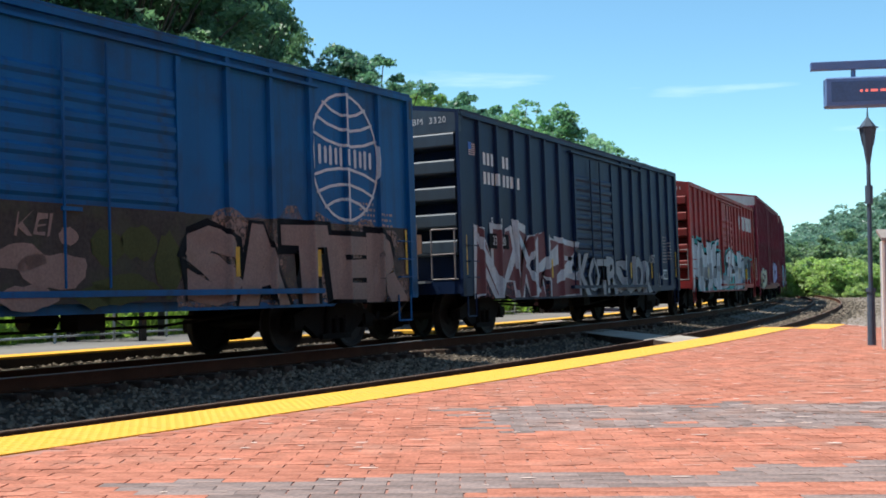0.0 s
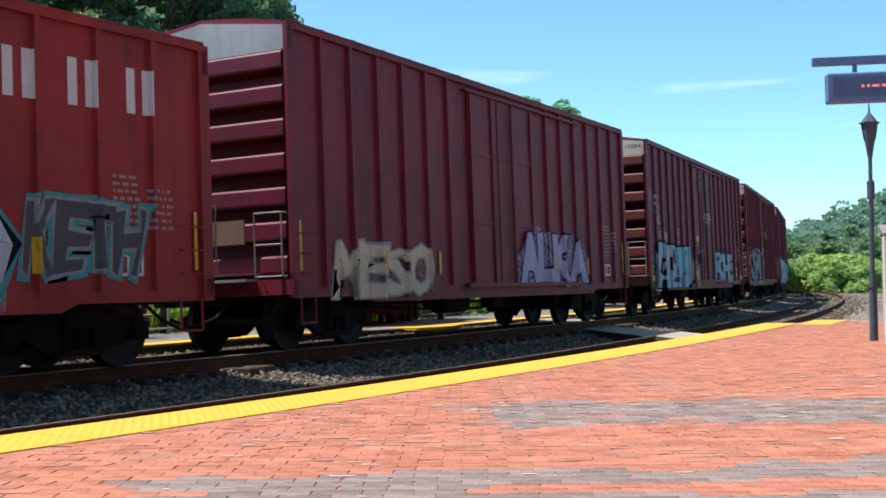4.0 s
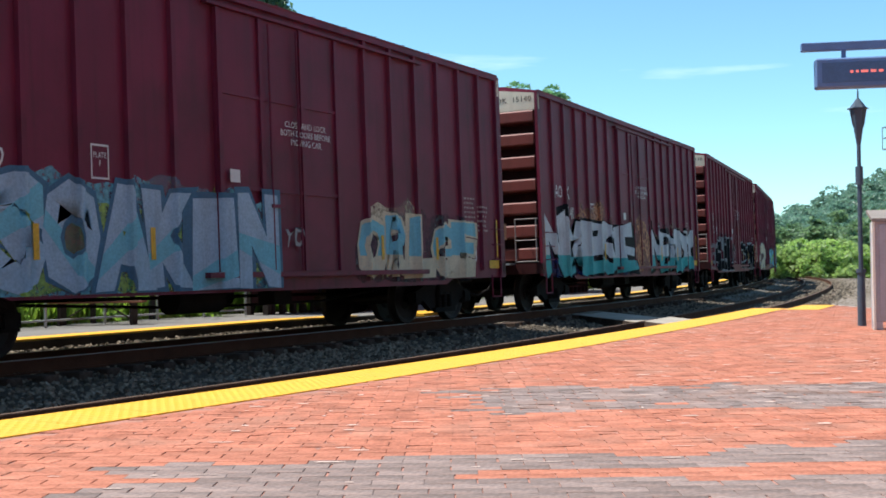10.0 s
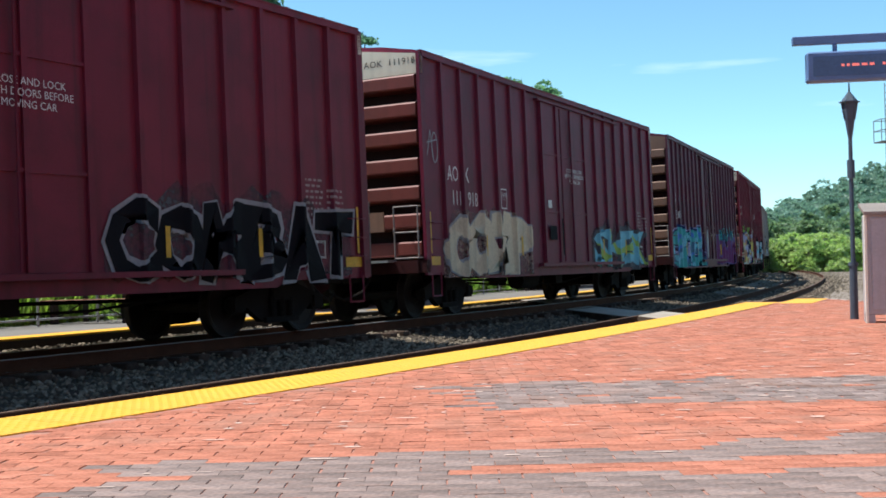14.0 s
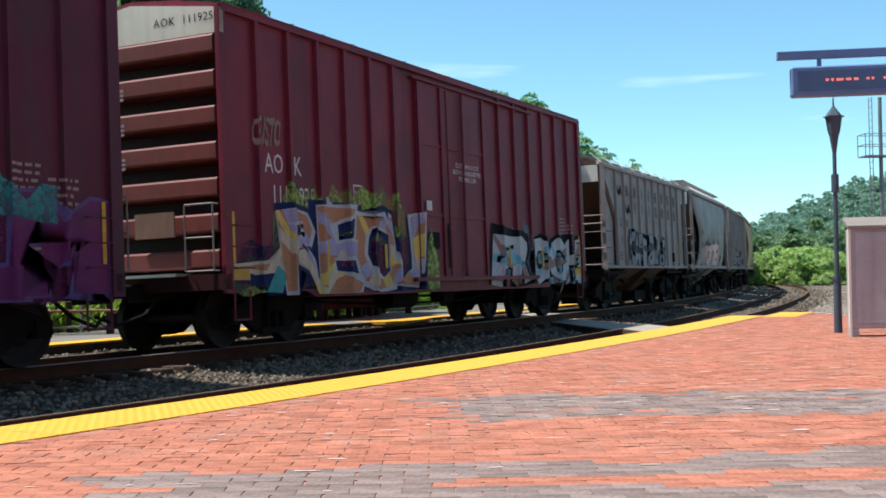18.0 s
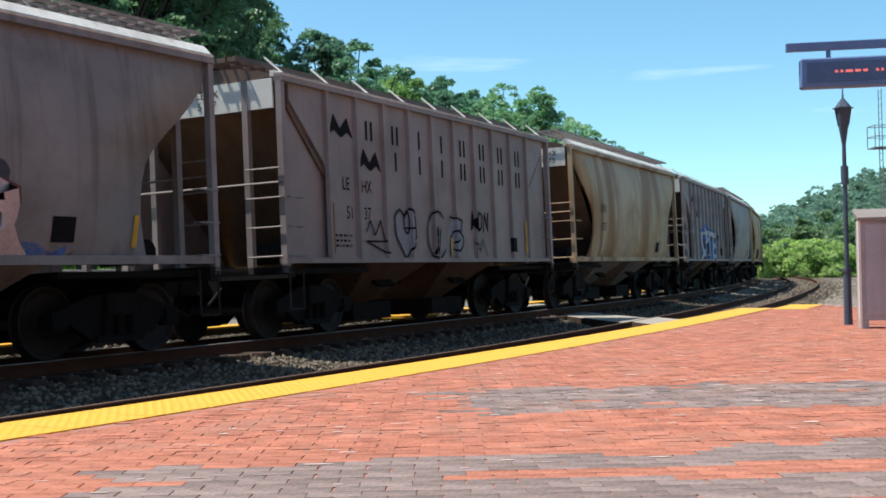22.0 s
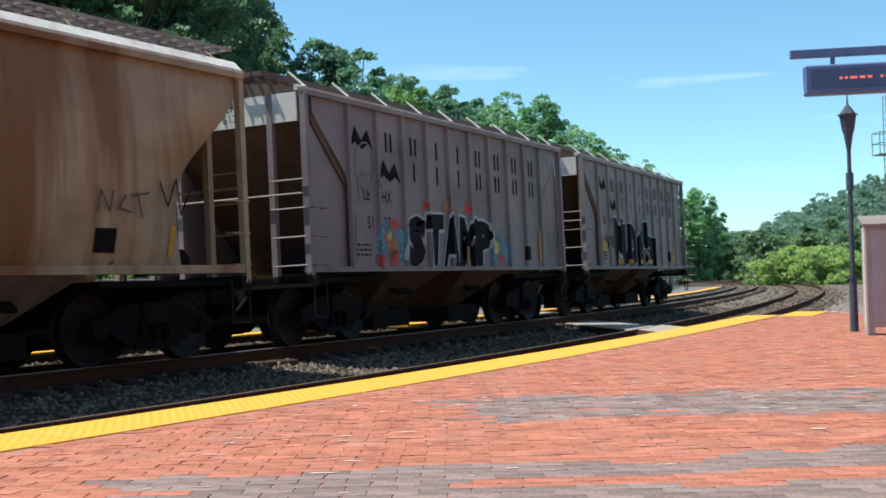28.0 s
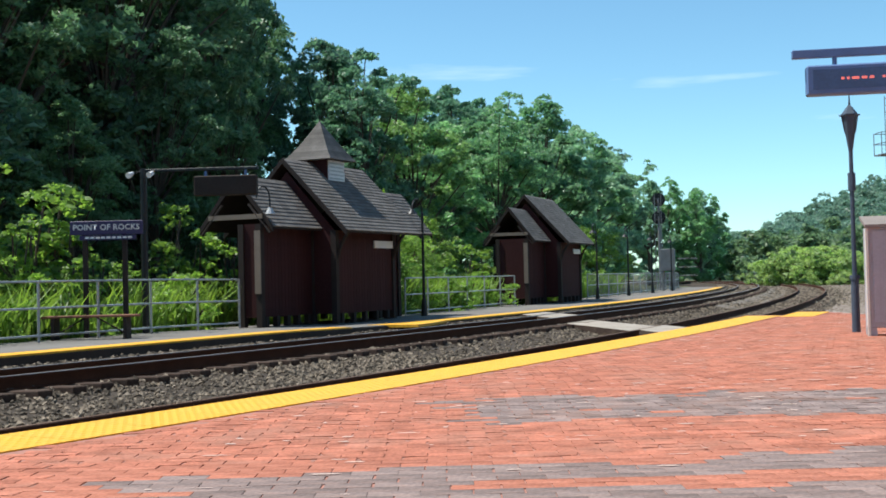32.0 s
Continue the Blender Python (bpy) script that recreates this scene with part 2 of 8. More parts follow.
TIE_WOOD = mat("tie_wood", (0.062, 0.042, 0.032), 0.9, vary=0.4, scale=4, fine=60, stretch=(6, 1, 6), rnd=0.25, dirt=(0.16, 0.12, 0.09), dirt_amt=0.5, spec=0.15)
RAIL_RUST = mat("rail_rust", (0.08, 0.036, 0.021), 0.92, 0.0, vary=0.3, scale=3, fine=60, spec=0.15)
RAIL_DULL = mat("rail_head_dull", (0.13, 0.08, 0.055), 0.75, 0.1, vary=0.3, scale=3, fine=40, spec=0.2)
RAIL_TOP = mat("rail_head", (0.3, 0.27, 0.25), 0.5, 0.6, vary=0.15, scale=2, fine=30)
GROUND = mat("ground", (0.1, 0.115, 0.045), 0.95, vary=0.5, scale=0.3, fine=6, dirt=(0.17, 0.13, 0.085), dirt_amt=0.7, dirt_scale=0.12)
FAR_PAVE = mat("far_paving", (0.19, 0.18, 0.165), 0.9, vary=0.25, scale=1.2, fine=60, dirt=(0.1, 0.09, 0.08), dirt_amt=0.6, dirt_scale=0.6, spec=0.15)
CRUSHED = mat("crushed_stone", (0.17, 0.15, 0.125), 0.95, vary=0.6, scale=8, fine=22, bump=1.0, dirt=(0.09, 0.075, 0.06), dirt_amt=0.7, dirt_scale=0.9, spec=0.15)
GRAVEL = mat("pale_gravel", (0.24, 0.2, 0.165), 0.95, vary=0.5, scale=9, fine=26, bump=1.0, dirt=(0.15, 0.12, 0.09), dirt_amt=0.6, dirt_scale=0.7, spec=0.15)
STEEL = mat("galvanised_steel", (0.4, 0.42, 0.43), 0.5, 0.5, vary=0.12, scale=5, fine=50)
BLACK_IRON = mat("black_iron", (0.018, 0.02, 0.022), 0.45, 0.3, vary=0.25, scale=8, fine=80)
CAR_BLACK = mat("car_underframe", (0.012, 0.01, 0.009), 0.85, vary=0.4, scale=3, fine=40, dirt=(0.03, 0.022, 0.016), dirt_amt=0.5, spec=0.15)
WHEEL = mat("wheel_steel", (0.02, 0.015, 0.013), 0.7, 0.2, vary=0.3, scale=6, fine=50)
WHITE_PAINT = mat("white_paint", (0.76, 0.73, 0.64), 0.6, vary=0.1, scale=2, fine=50, dirt=(0.5, 0.4, 0.32), dirt_amt=0.3, streak=0.15)
LETTER_WHITE = mat("white_lettering", (0.68, 0.65, 0.63), 0.6, vary=0.12, scale=5, fine=60)
STENCIL = mat("faded_stencil", (0.36, 0.27, 0.26), 0.7, vary=0.3, scale=6, fine=60, spec=0.15)
LETTER_BLACK = mat("black_lettering", (0.014, 0.014, 0.016), 0.8, spec=0.08, vary=0.2, scale=5, fine=60)
REFLECT_YELLOW = mat("yellow_reflector", (0.66, 0.38, 0.02), 0.5, vary=0.25, scale=6, fine=40, dirt=(0.3, 0.2, 0.1), dirt_amt=0.5)


# ---- mesh helpers ----
def box(bm, x0, x1, y0, y1, z0, z1, m=None):
    vs = [bm.verts.new((x, y, z)) for x in (x0, x1) for y in (y0, y1) for z in (z0, z1)]
    for f in ((0, 1, 3, 2), (4, 6, 7, 5), (0, 4, 5, 1), (2, 3, 7, 6), (0, 2, 6, 4), (1, 5, 7, 3)):
        bm.faces.new([vs[i] for i in f])
    if m is not None:
        for v in vs:
            v.co = m @ v.co
    return vs


def prism(bm, pts, a, b, axis="y"):
    """A polygon pushed from a to b along an axis; pts are in the other two axes, in order."""
    def at(p, d):
        return {"x": (d, p[0], p[1]), "y": (p[0], d, p[1]), "z": (p[0], p[1], d)}[axis]
    va = [bm.verts.new(at(p, a)) for p in pts]
    vb = [bm.verts.new(at(p, b)) for p in pts]
    n = len(pts)
    bm.faces.new(va)
    bm.faces.new(vb[::-1])
    for i in range(n):
        bm.faces.new((va[i], vb[i], vb[(i + 1) % n], va[(i + 1) % n]))


def tube(bm, p, q, r, r2=None, n=8):
    p, q = Vector(p), Vector(q)
    d = (q - p).normalized()
    u = d.orthogonal().normalized()
    w = d.cross(u)
    r2 = r if r2 is None else r2
    rings = []
    for c, rr in ((p, r), (q, r2)):
        rings.append([bm.verts.new(c + (u * math.cos(6.2832 * i / n) + w * math.sin(6.2832 * i / n)) * rr) for i in range(n)])
    for i in range(n):
        j = (i + 1) % n
        bm.faces.new((rings[0][i], rings[0][j], rings[1][j], rings[1][i]))
    bm.faces.new(rings[0][::-1])
    bm.faces.new(rings[1])


def pipe(bm, pts, r, n=6):
    for p, q in zip(pts[:-1], pts[1:]):
        tube(bm, p, q, r, n=n)


def part(name, bm, material, parent=None, label="", bevel=0.0, smooth=False, m=None):
    """Links a bmesh as ONE mesh object, under a thing or a part."""
    if bevel:
        bmesh.ops.bevel(bm, geom=bm.edges[:], offset=bevel, segments=1, affect="EDGES", clamp_overlap=True)
    bmesh.ops.recalc_face_normals(bm, faces=bm.faces)
    me = bpy.data.meshes.new(name)
    bm.to_mesh(me)
    bm.free()
    me.materials.append(material)
    if smooth:
        me.shade_smooth()
    ob = new(name, me)
    if parent:
        ob.parent = parent
    if m is not None:
        ob.matrix_basis = m
    if label:
        ob["label"] = label
    return ob


def share(ob, parent, m):
    """Another object on the same mesh."""
    o = new(ob.name.split(".")[0], ob.data)
    o.parent = parent
    o.matrix_basis = m
    if "label" in ob:
        o["label"] = ob["label"]
    return o


def mesh_of(name, verts, faces, material):
    me = bpy.data.meshes.new(name)
    me.from_pydata(verts, [], faces)
    me.materials.append(material)
    return me


def thing(name, m, label, category, group="", kind=""):
    ob = new(name)
    ob.matrix_basis = m
    return tagged(ob, label, category, group, kind)


def sweep(bm, section, s0, s1, step=1.0, closed=True):
    """A section of (off, z), each a number or a function of s, drawn along the line of the track."""
    n = max(1, int(round((s1 - s0) / step)))
    rings = []
    for i in range(n + 1):
        s = s0 + (s1 - s0) * i / n
        ring = []
        for o, z in section:
            p = spot(s, o(s) if callable(o) else o)
            ring.append(bm.verts.new((p.x, p.y, z(s) if callable(z) else z)))
        rings.append(ring)
    k = len(section)
    for a, b in zip(rings[:-1], rings[1:]):
        for i in range(k if closed else k - 1):
            j = (i + 1) % k
            bm.faces.new((a[i], b[i], b[j], a[j]))
    if closed:
        bm.faces.new(rings[0])
        bm.faces.new(rings[-1][::-1])


def text_mesh(body, size, spacing=1.0, bold=0.0):
    """Lettering as flat faces in x and y, centred on its middle."""
    cu = bpy.data.curves.new("lettering", "FONT")
    cu.body, cu.size, cu.align_x, cu.align_y = body, size, "CENTER", "CENTER"
    cu.space_character, cu.offset, cu.resolution_u = spacing, bold, 2
    cu.fill_mode = "BOTH"
    tmp = bpy.data.objects.new("lettering", cu)
    me = bpy.data.meshes.new_from_object(tmp)
    bpy.data.objects.remove(tmp)
    bpy.data.curves.remove(cu)
    return me


# ---- ground, ballast, platforms ----
bm = bmesh.new()
g = 60
vs = {}
for i in range(-g, g + 1):
    for j in range(-g, g + 1):
        x, y = math.copysign(abs(i / g) ** 2.2, i) * 2500, math.copysign(abs(j / g) ** 2.2, j) * 2500
        vs[i, j] = bm.verts.new((x, y + 30, -0.62 + 0.05 * noise.noise((x * 0.1, y * 0.1, 0))))
for i in range(-g, g):
    for j in range(-g, g):
        bm.faces.new((vs[i, j], vs[i + 1, j], vs[i + 1, j + 1], vs[i, j + 1]))
ground = tagged(part("ground", bm, GROUND, smooth=True), "grassy and earthy ground beside the railway", "ground", kind="structure")

NR = lambda lat: RAIL_NEAR - CANT * lat
FR = lambda lat: RAIL_FAR - CANT * lat
bm = bmesh.new()
bed = [(-9.0, -0.56), (0.06, -0.52), (NEAR_OFF - 1.3, NR(-1.3) - 0.19), (NEAR_OFF + 1.3, NR(1.3) - 0.19), (NEAR_OFF + 1.9, -0.53),
       (lambda s: far_off(s) - 2.0, -0.5), (lambda s: far_off(s) - 1.27, FR(-1.3) - 0.265), (lambda s: far_off(s) - 0.95, FR(-0.95) - 0.19), (lambda s: far_off(s) + 1.05, FR(1.05) - 0.18), (lambda s: far_off(s) + 1.3, -0.3), (lambda s: far_off(s) + 1.58, -0.265),
       (lambda s: far_off(s) + 1.7, -0.46), (lambda s: far_off(s) + 3.5, -0.6)]
sweep(bm, bed, -100, 300, 2.0, closed=False)
ballast = tagged(part("ballast_bed", bm, BALLAST), "grey crushed-stone ballast under the tracks", "ballast", kind="structure")


def build_track(centre, level, s0, s1, tie_range, name, label, top):
    """Two rails with heads, and wooden ties between s0 and s1."""
    track = thing(name, Matrix(), label, "railway track", kind="structure")
    for lat in (-0.755, 0.755):
        for lo, hi, w0, w1, ma, pn in ((-0.172, -0.155, 0.07, 0.07, RAIL_RUST, "rail_foot"), (-0.155, -0.04, 0.012, 0.012, RAIL_RUST, "rail_web"),
                                       (-0.04, -0.008, 0.036, 0.036, RAIL_RUST, "rail_side"), (-0.008, 0.0, 0.03, 0.026, top, "rail_head")):
            bm = bmesh.new()
            z = level - CANT * lat
            sec = [(lambda s, d=-w0: centre(s) + lat + d, z + lo), (lambda s, d=w0: centre(s) + lat + d, z + lo),
                   (lambda s, d=w1: centre(s) + lat + d, z + hi), (lambda s, d=-w1: centre(s) + lat + d, z + hi)]
            sweep(bm, sec, s0, s1, 1.5)
            part(pn, bm, ma, track)
    bm = bmesh.new()
    box(bm, -0.11, 0.11, -1.3, 1.3, -0.3, -0.165)
    first = None
    a, b = tie_range
    i = 0
    s = a
    while s < b:
        i += 1
        m = along(s + random.uniform(-0.04, 0.04), centre(s), level + random.uniform(-0.012, 0.004), random.uniform(-1.5, 1.5)) @ pose(0, random.uniform(-0.06, 0.06), 0, -math.degrees(CANT))
        if first is None:
            first = part("tie", bm, TIE_WOOD, track, "weathered wooden tie", bevel=0.012, m=m)
        else:
            share(first, track, m)
        s += 0.52
    return track


build_track(lambda s: NEAR_OFF, RAIL_NEAR, -100, 300, (14, 92), "track_near", "rusty rails on wooden ties beside the brick platform", RAIL_DULL)
build_track(far_off, RAIL_FAR, -100, 300, (2, 90), "track_far", "rusty rails on wooden ties beside the far platform", RAIL_TOP)

# brick platform: slab, edge, bricks, tactile strip
platform_near = thing("pavement_near", Matrix(), "red and grey brick paved station platform", "pavement", kind="structure")
PLAT_END = [(18.6, 0.0), (18.6, -0.62), (20.2, -0.62), (20.2, -1.3), (17.6, -2.6), (16.6, -4.0), (16.0, -7.0), (15.5, -13.0)]


def end_of(off):
    """How far along the platform reaches at an offset."""
    o = [-p[1] for p in PLAT_END]
    return float(np.interp(-off, o, [p[0] for p in PLAT_END]))


bm = bmesh.new()
offs = [0.0, -0.3, -0.61, -0.63, -1.3, -2.0, -2.6, -3.3, -4, -5.5, -7, -10, -13, -16]
grid = []
for o in offs:
    e = end_of(o)
    row = []
    for i in range(41):
        p = spot(-30 + (e + 30) * i / 40, o)
        row.append((bm.verts.new((p.x, p.y, -0.0045)), bm.verts.new((p.x, p.y, -0.62))))
    grid.append(row)
for a, b in zip(grid[:-1], grid[1:]):
    for i in range(40):
        bm.faces.new((a[i][0], a[i + 1][0], b[i + 1][0], b[i][0]))
for i in range(40):
    bm.faces.new((grid[0][i][0], grid[0][i][1], grid[0][i + 1][1], grid[0][i + 1][0]))
for a, b in zip(grid[:-1], grid[1:]):
    bm.faces.new((a[40][0], a[40][1], b[40][1], b[40][0]))
part("slab", bm, JOINT, platform_near)

TILE = 0.61
bm = bmesh.new()
box(bm, 0, TILE - 0.006, -TILE, 0, -0.06, 0.004)
for i in range(8):
    for j in range(8):
        cx, cy = (i + 0.5) * TILE / 8, -(j + 0.5) * TILE / 8
        t = [bm.verts.new((cx + a * 0.012, cy + b * 0.012, 0.0078)) for a, b in ((-1, -1), (1, -1), (1, 1), (-1, 1))]
        q = [bm.verts.new((cx + a * 0.021, cy + b * 0.021, 0.0041)) for a, b in ((-1, -1), (1, -1), (1, 1), (-1, 1))]
        bm.faces.new(t)
        for k in range(4):
            bm.faces.new((q[k], q[(k + 1) % 4], t[(k + 1) % 4], t[k]))
tile0 = None
s = -8.0
while s < 18.0:
    m = along(s, 0, 0)
    if tile0 is None:
        tile0 = part("tactile_tile", bm, YELLOW, platform_near, "yellow tactile warning tile", m=m)
    else:
        share(tile0, platform_near, m)
    s += TILE
for i in range(4):
    share(tile0, platform_near, along(17.7 + i * TILE, -0.66, 0))
bm = bmesh.new()
sweep(bm, [(0.02, -0.012), (0.02, -0.6), (-0.0, -0.6), (-0.0, -0.012)], -30, 18.6, 1.0)
part("edge_face", bm, EDGE_SHADE, platform_near, "stained concrete platform edge with shade in its colour")

BL, BW = 0.205, 0.102


def is_grey(x, y):
    """The grey bands laid into the red paving."""
    w = 0.16 * noise.noise((x * 1.3, y * 1.3, 2)) + 0.1 * noise.noise((x * 4, y * 4, 5))
    if 6.95 + w < y < 8.35 + w and x > 0.05 + 2.2 * w + max(0, (y - 7.6)) * 0.35:
        return True
    if 2.2 + w < y < 5.3 + 0.12 * min(x, 2) + w and x > -1.5 + 3 * w:
        return not (0.1 < x + 2 * w and 4.72 + w * 0.5 < y < 4.93 + 0.04 * x + w * 0.5)
    return False


brick_data = {"red": ([], []), "grey": ([], []), "worn": ([], [])}
near_bricks = []
rb = random.Random(4)
for r in range(-40, 236):
    y = r * BW
    shift = (r % 2) * BL / 2 + rb.uniform(-0.012, 0.012)
    for cidx in range(-46, 52):
        x = cidx * BL + shift
        if abs(x) > max(0.42 * y + 1.6, 5.5) or y < -4:
            continue
        dx, dy = LX - x, LY - y
        i = int(np.argmin(dx * dx + dy * dy))
        off = (LX[i] - x) * math.cos(TH[i]) - (LY[i] - y) * math.sin(TH[i])
        if off > -0.66 or off < -14 or SS[i] > end_of(off) - 0.25:
            continue
        if SS[i] > 17.5 and off > -1.35:
            continue
        k = "grey" if (is_grey(x + rb.gauss(0, 0.08), y + rb.gauss(0, 0.045)) and rb.random() > 0.025) else "red"
        if rb.random() < (0.09 if y < 6.2 else 0.12) + 0.16 * max(0, noise.noise((x * 0.8, y * 0.8, 9))):
            vv, ff = brick_data["worn"]
            wl, ww, wx, wy = rb.uniform(0.012, 0.085), rb.uniform(0.003, 0.014 if y < 6.2 else 0.026), x + rb.uniform(-0.03, 0.03), y + rb.uniform(-0.02, 0.02)
            b0 = len(vv)
            vv += [(wx + math.cos(q * 1.047) * wl * rb.uniform(0.6, 1.1), wy + math.sin(q * 1.047) * ww * rb.uniform(0.6, 1.1), 0.0042) for q in range(6)]
            ff.append([b0 + q for q in range(6)])
        z = rb.uniform(-0.0008, 0.0006)
        if 4.05 < y < 5.6 and abs(x - 0.2) < 2.0 and len(near_bricks) < 300:
            near_bricks.append((x, y, z, k))
            continue
        vv, ff = brick_data[k]
        b0 = len(vv)
        hx, hy = BL / 2 - (rb.uniform(0.003, 0.0075) if rb.random() < 0.3 else 0.0004), BW / 2 - (0.0012 if rb.random() < 0.15 else 0.0001)
        tx, ty = rb.uniform(-0.0006, 0.0006), rb.uniform(-0.0004, 0.0004)
        for a, c in ((-1, -1), (1, -1), (1, 1), (-1, 1)):
            vv.append((x + a * hx, y + c * hy, -0.02))
        chip = rb.randrange(4) if rb.random() < 0.55 else -1
        cx, cy = rb.uniform(0.008, 0.024), rb.uniform(0.01, 0.03)
        for q, (a, c) in enumerate(((-1, -1), (1, -1), (1, 1), (-1, 1))):
            vv.append((x + a * (hx - (cx if q == chip else 0.0012)), y + c * (hy - (cy if q == chip else 0.0003)), z + a * tx + c * ty))
        for f in ((4, 5, 6, 7), (0, 1, 5, 4), (1, 2, 6, 5), (2, 3, 7, 6), (3, 0, 4, 7)):
            ff.append([b0 + q for q in f])
BMAT = {"red": BRICK_RED, "grey": BRICK_GREY, "worn": BRICK_WORN}
for k, (vv, ff) in brick_data.items():
    o = new("brickwork", mesh_of("brickwork", vv, ff, BMAT[k]))
    o.parent = platform_near
    o["kind"] = "stuff"
    o["label"] = {"red": "red paving bricks in running bond", "grey": "grey paving bricks in bands", "worn": "pale flaked spots on the bricks"}[k]

# gravel strip and concrete border past the platform's end
bm = bmesh.new()
for i, (p, q) in enumerate(zip(PLAT_END[3:-1], PLAT_END[4:])):
    a, b, c, d = spot(p[0] + 0.01, p[1]), spot(q[0] + 0.01, q[1]), spot(q[0] + 0.32, q[1]), spot(p[0] + 0.32, p[1])
    va = [bm.verts.new((v.x, v.y, z)) for z in (-0.01, -0.5) for v in (a, b, c, d)]
    for f in ((0, 1, 2, 3), (4, 7, 6, 5), (0, 4, 5, 1), (2, 6, 7, 3), (0, 3, 7, 4), (1, 5, 6, 2)):
        bm.faces.new([va[j] for j in f])
tagged(part("concrete_border", bm, CONCRETE), "grey concrete border at the platform's end", "border", kind="structure")

# pale gravel beside the near track, past the platform
bm = bmesh.new()
sweep(bm, [(-9.0, -0.54), (-6.0, -0.5), (-1.2, -0.49), (0.3, -0.5)], 20.7, 140, 2.0, closed=False)
tagged(part("gravel_strip", bm, GRAVEL), "pale loose gravel past the end of the platform", "gravel", kind="structure")
bm = bmesh.new()
sweep(bm, [(NEAR_OFF + 1.45, -0.49), (NEAR_OFF + 1.9, -0.52), (lambda s: far_off(s) - 2.0, -0.49), (lambda s: far_off(s) - 1.5, -0.4)], 40, 150, 2.0, closed=False)
tagged(part("gravel_strip", bm, CRUSHED), "pale crushed stone between the two tracks", "gravel", kind="structure")

# far platform
platform_far = thing("pavement_far", Matrix(), "narrow concrete far platform with a yellow edge", "pavement", kind="structure")
FE = lambda d: (lambda s: far_off(s) + 1.62 + d)
FT = lambda d: (lambda s: far_top(s) + d)
bm = bmesh.new()
sweep(bm, [(FE(0), FT(0)), (FE(0.02), -0.62), (lambda s: 12.2 - 0.02 * max(s, 0), -0.62), (lambda s: 12.2 - 0.02 * max(s, 0), FT(0))], -40, 84, 1.0)
part("slab", bm, FAR_PAVE, platform_far)
bm = bmesh.new()
sweep(bm, [(FE(-0.03), FT(-0.02)), (FE(-0.03), -0.5), (FE(-0.002), -0.5), (FE(-0.002), FT(-0.02))], -40, 84, 1.0)
part("edge_face", bm, EDGE_SHADE, platform_far, "stained platform edge with shade in its colour")
bm = bmesh.new()
sweep(bm, [(FE(-0.01), FT(0.012)), (FE(-0.01), FT(-0.05)), (FE(0.5), FT(-0.05)), (FE(0.5), FT(0.012))], -40, 17.6, 1.0)
part("tactile_strip", bm, YELLOW, platform_far, "yellow tactile edge strip")
bm = bmesh.new()
sweep(bm, [(lambda s: FE(-0.01)(s) - 0.75 * max(0, 1 - (s - 19.2) / 3.2), FT(0.012)), (lambda s: FE(-0.01)(s) - 0.75 * max(0, 1 - (s - 19.2) / 3.2), FT(-0.05)), (FE(0.5), FT(-0.05)), (FE(0.5), FT(0.012))], 19.2, 80, 0.8)
part("tactile_strip", bm, YELLOW, platform_far, "yellow tactile edge strip")

CROSSING_BOARD = mat("crossing_board", (0.33, 0.29, 0.24), 0.9, vary=0.3, scale=2, fine=30, dirt=(0.15, 0.12, 0.09), dirt_amt=0.4)
# pedestrian crossing panels between the platforms
FO = far_off(25.0)
crossing = thing("crossing", Matrix(), "pale timber and rubber pedestrian crossing over the tracks", "crossing", kind="structure")
for o0, o1, z in ((0.05, NEAR_OFF - 0.86, -0.27), (NEAR_OFF - 0.64, NEAR_OFF + 0.64, -0.3), (NEAR_OFF + 0.86, FO - 0.86, -0.34), (FO - 0.64, FO + 0.64, -0.23), (FO + 0.86, FO + 1.55, -0.22)):
    bm = bmesh.new()
    shift = lambda o: 18.9 + (o - 2) * 1.5
    pts = [spot(shift(o0), o0), spot(shift(o0) + 2.1, o0), spot(shift(o1) + 2.1, o1), spot(shift(o1), o1)]
    va = [bm.verts.new((p.x, p.y, zz)) for zz in (z, z - 0.22) for p in pts]
    for f in ((0, 1, 2, 3), (4, 7, 6, 5), (0, 4, 5, 1), (1, 5, 6, 2), (2, 6, 7, 3), (3, 7, 4, 0)):
        bm.faces.new([va[j] for j in f])
    part("crossing_panel", bm, CROSSING_BOARD, crossing, bevel=0.015)
    # dark strip added in front of the panel as its shaded side
    bm = bmesh.new()
    va = [bm.verts.new(spot(shift(o) - dx, o) + Vector((0, 0, zz))) for zz in (z - 0.012, z - 0.25) for o, dx in ((o0, 0.003), (o1, 0.003), (o1, 0.06), (o0, 0.06))]
    for f in ((0, 1, 2, 3), (4, 7, 6, 5), (0, 4, 5, 1), (1, 5, 6, 2), (2, 6, 7, 3), (3, 7, 4, 0)):
        bm.faces.new([va[j] for j in f])
    part("edge_timber", bm, TIE_WOOD, crossing, "dark strip standing for the panel's shaded side")


# plain wall added out of view behind the viewer, to dim the skylight
FILL_WALL_GREY = mat("station_stone", (0.2, 0.185, 0.205), 0.95, vary=0.3, scale=2, fine=40, dirt=(0.05, 0.05, 0.055), dirt_amt=0.5, spec=0.1)
bm = bmesh.new()
box(bm, -44, 34, -12.6, -12.2, -0.6, 11.0)
tagged(part("wall_station", bm, FILL_WALL_GREY, m=along(-4.0, 0.0)), "plain grey wall added out of view to set the fill in the shade", "wall", kind="structure")


# ---- freight cars: x runs away from the viewer, y to the far side, z from the rail top ----
HW = 1.57          # half the width over the posts
PANEL = 1.505      # half the width over the side sheets


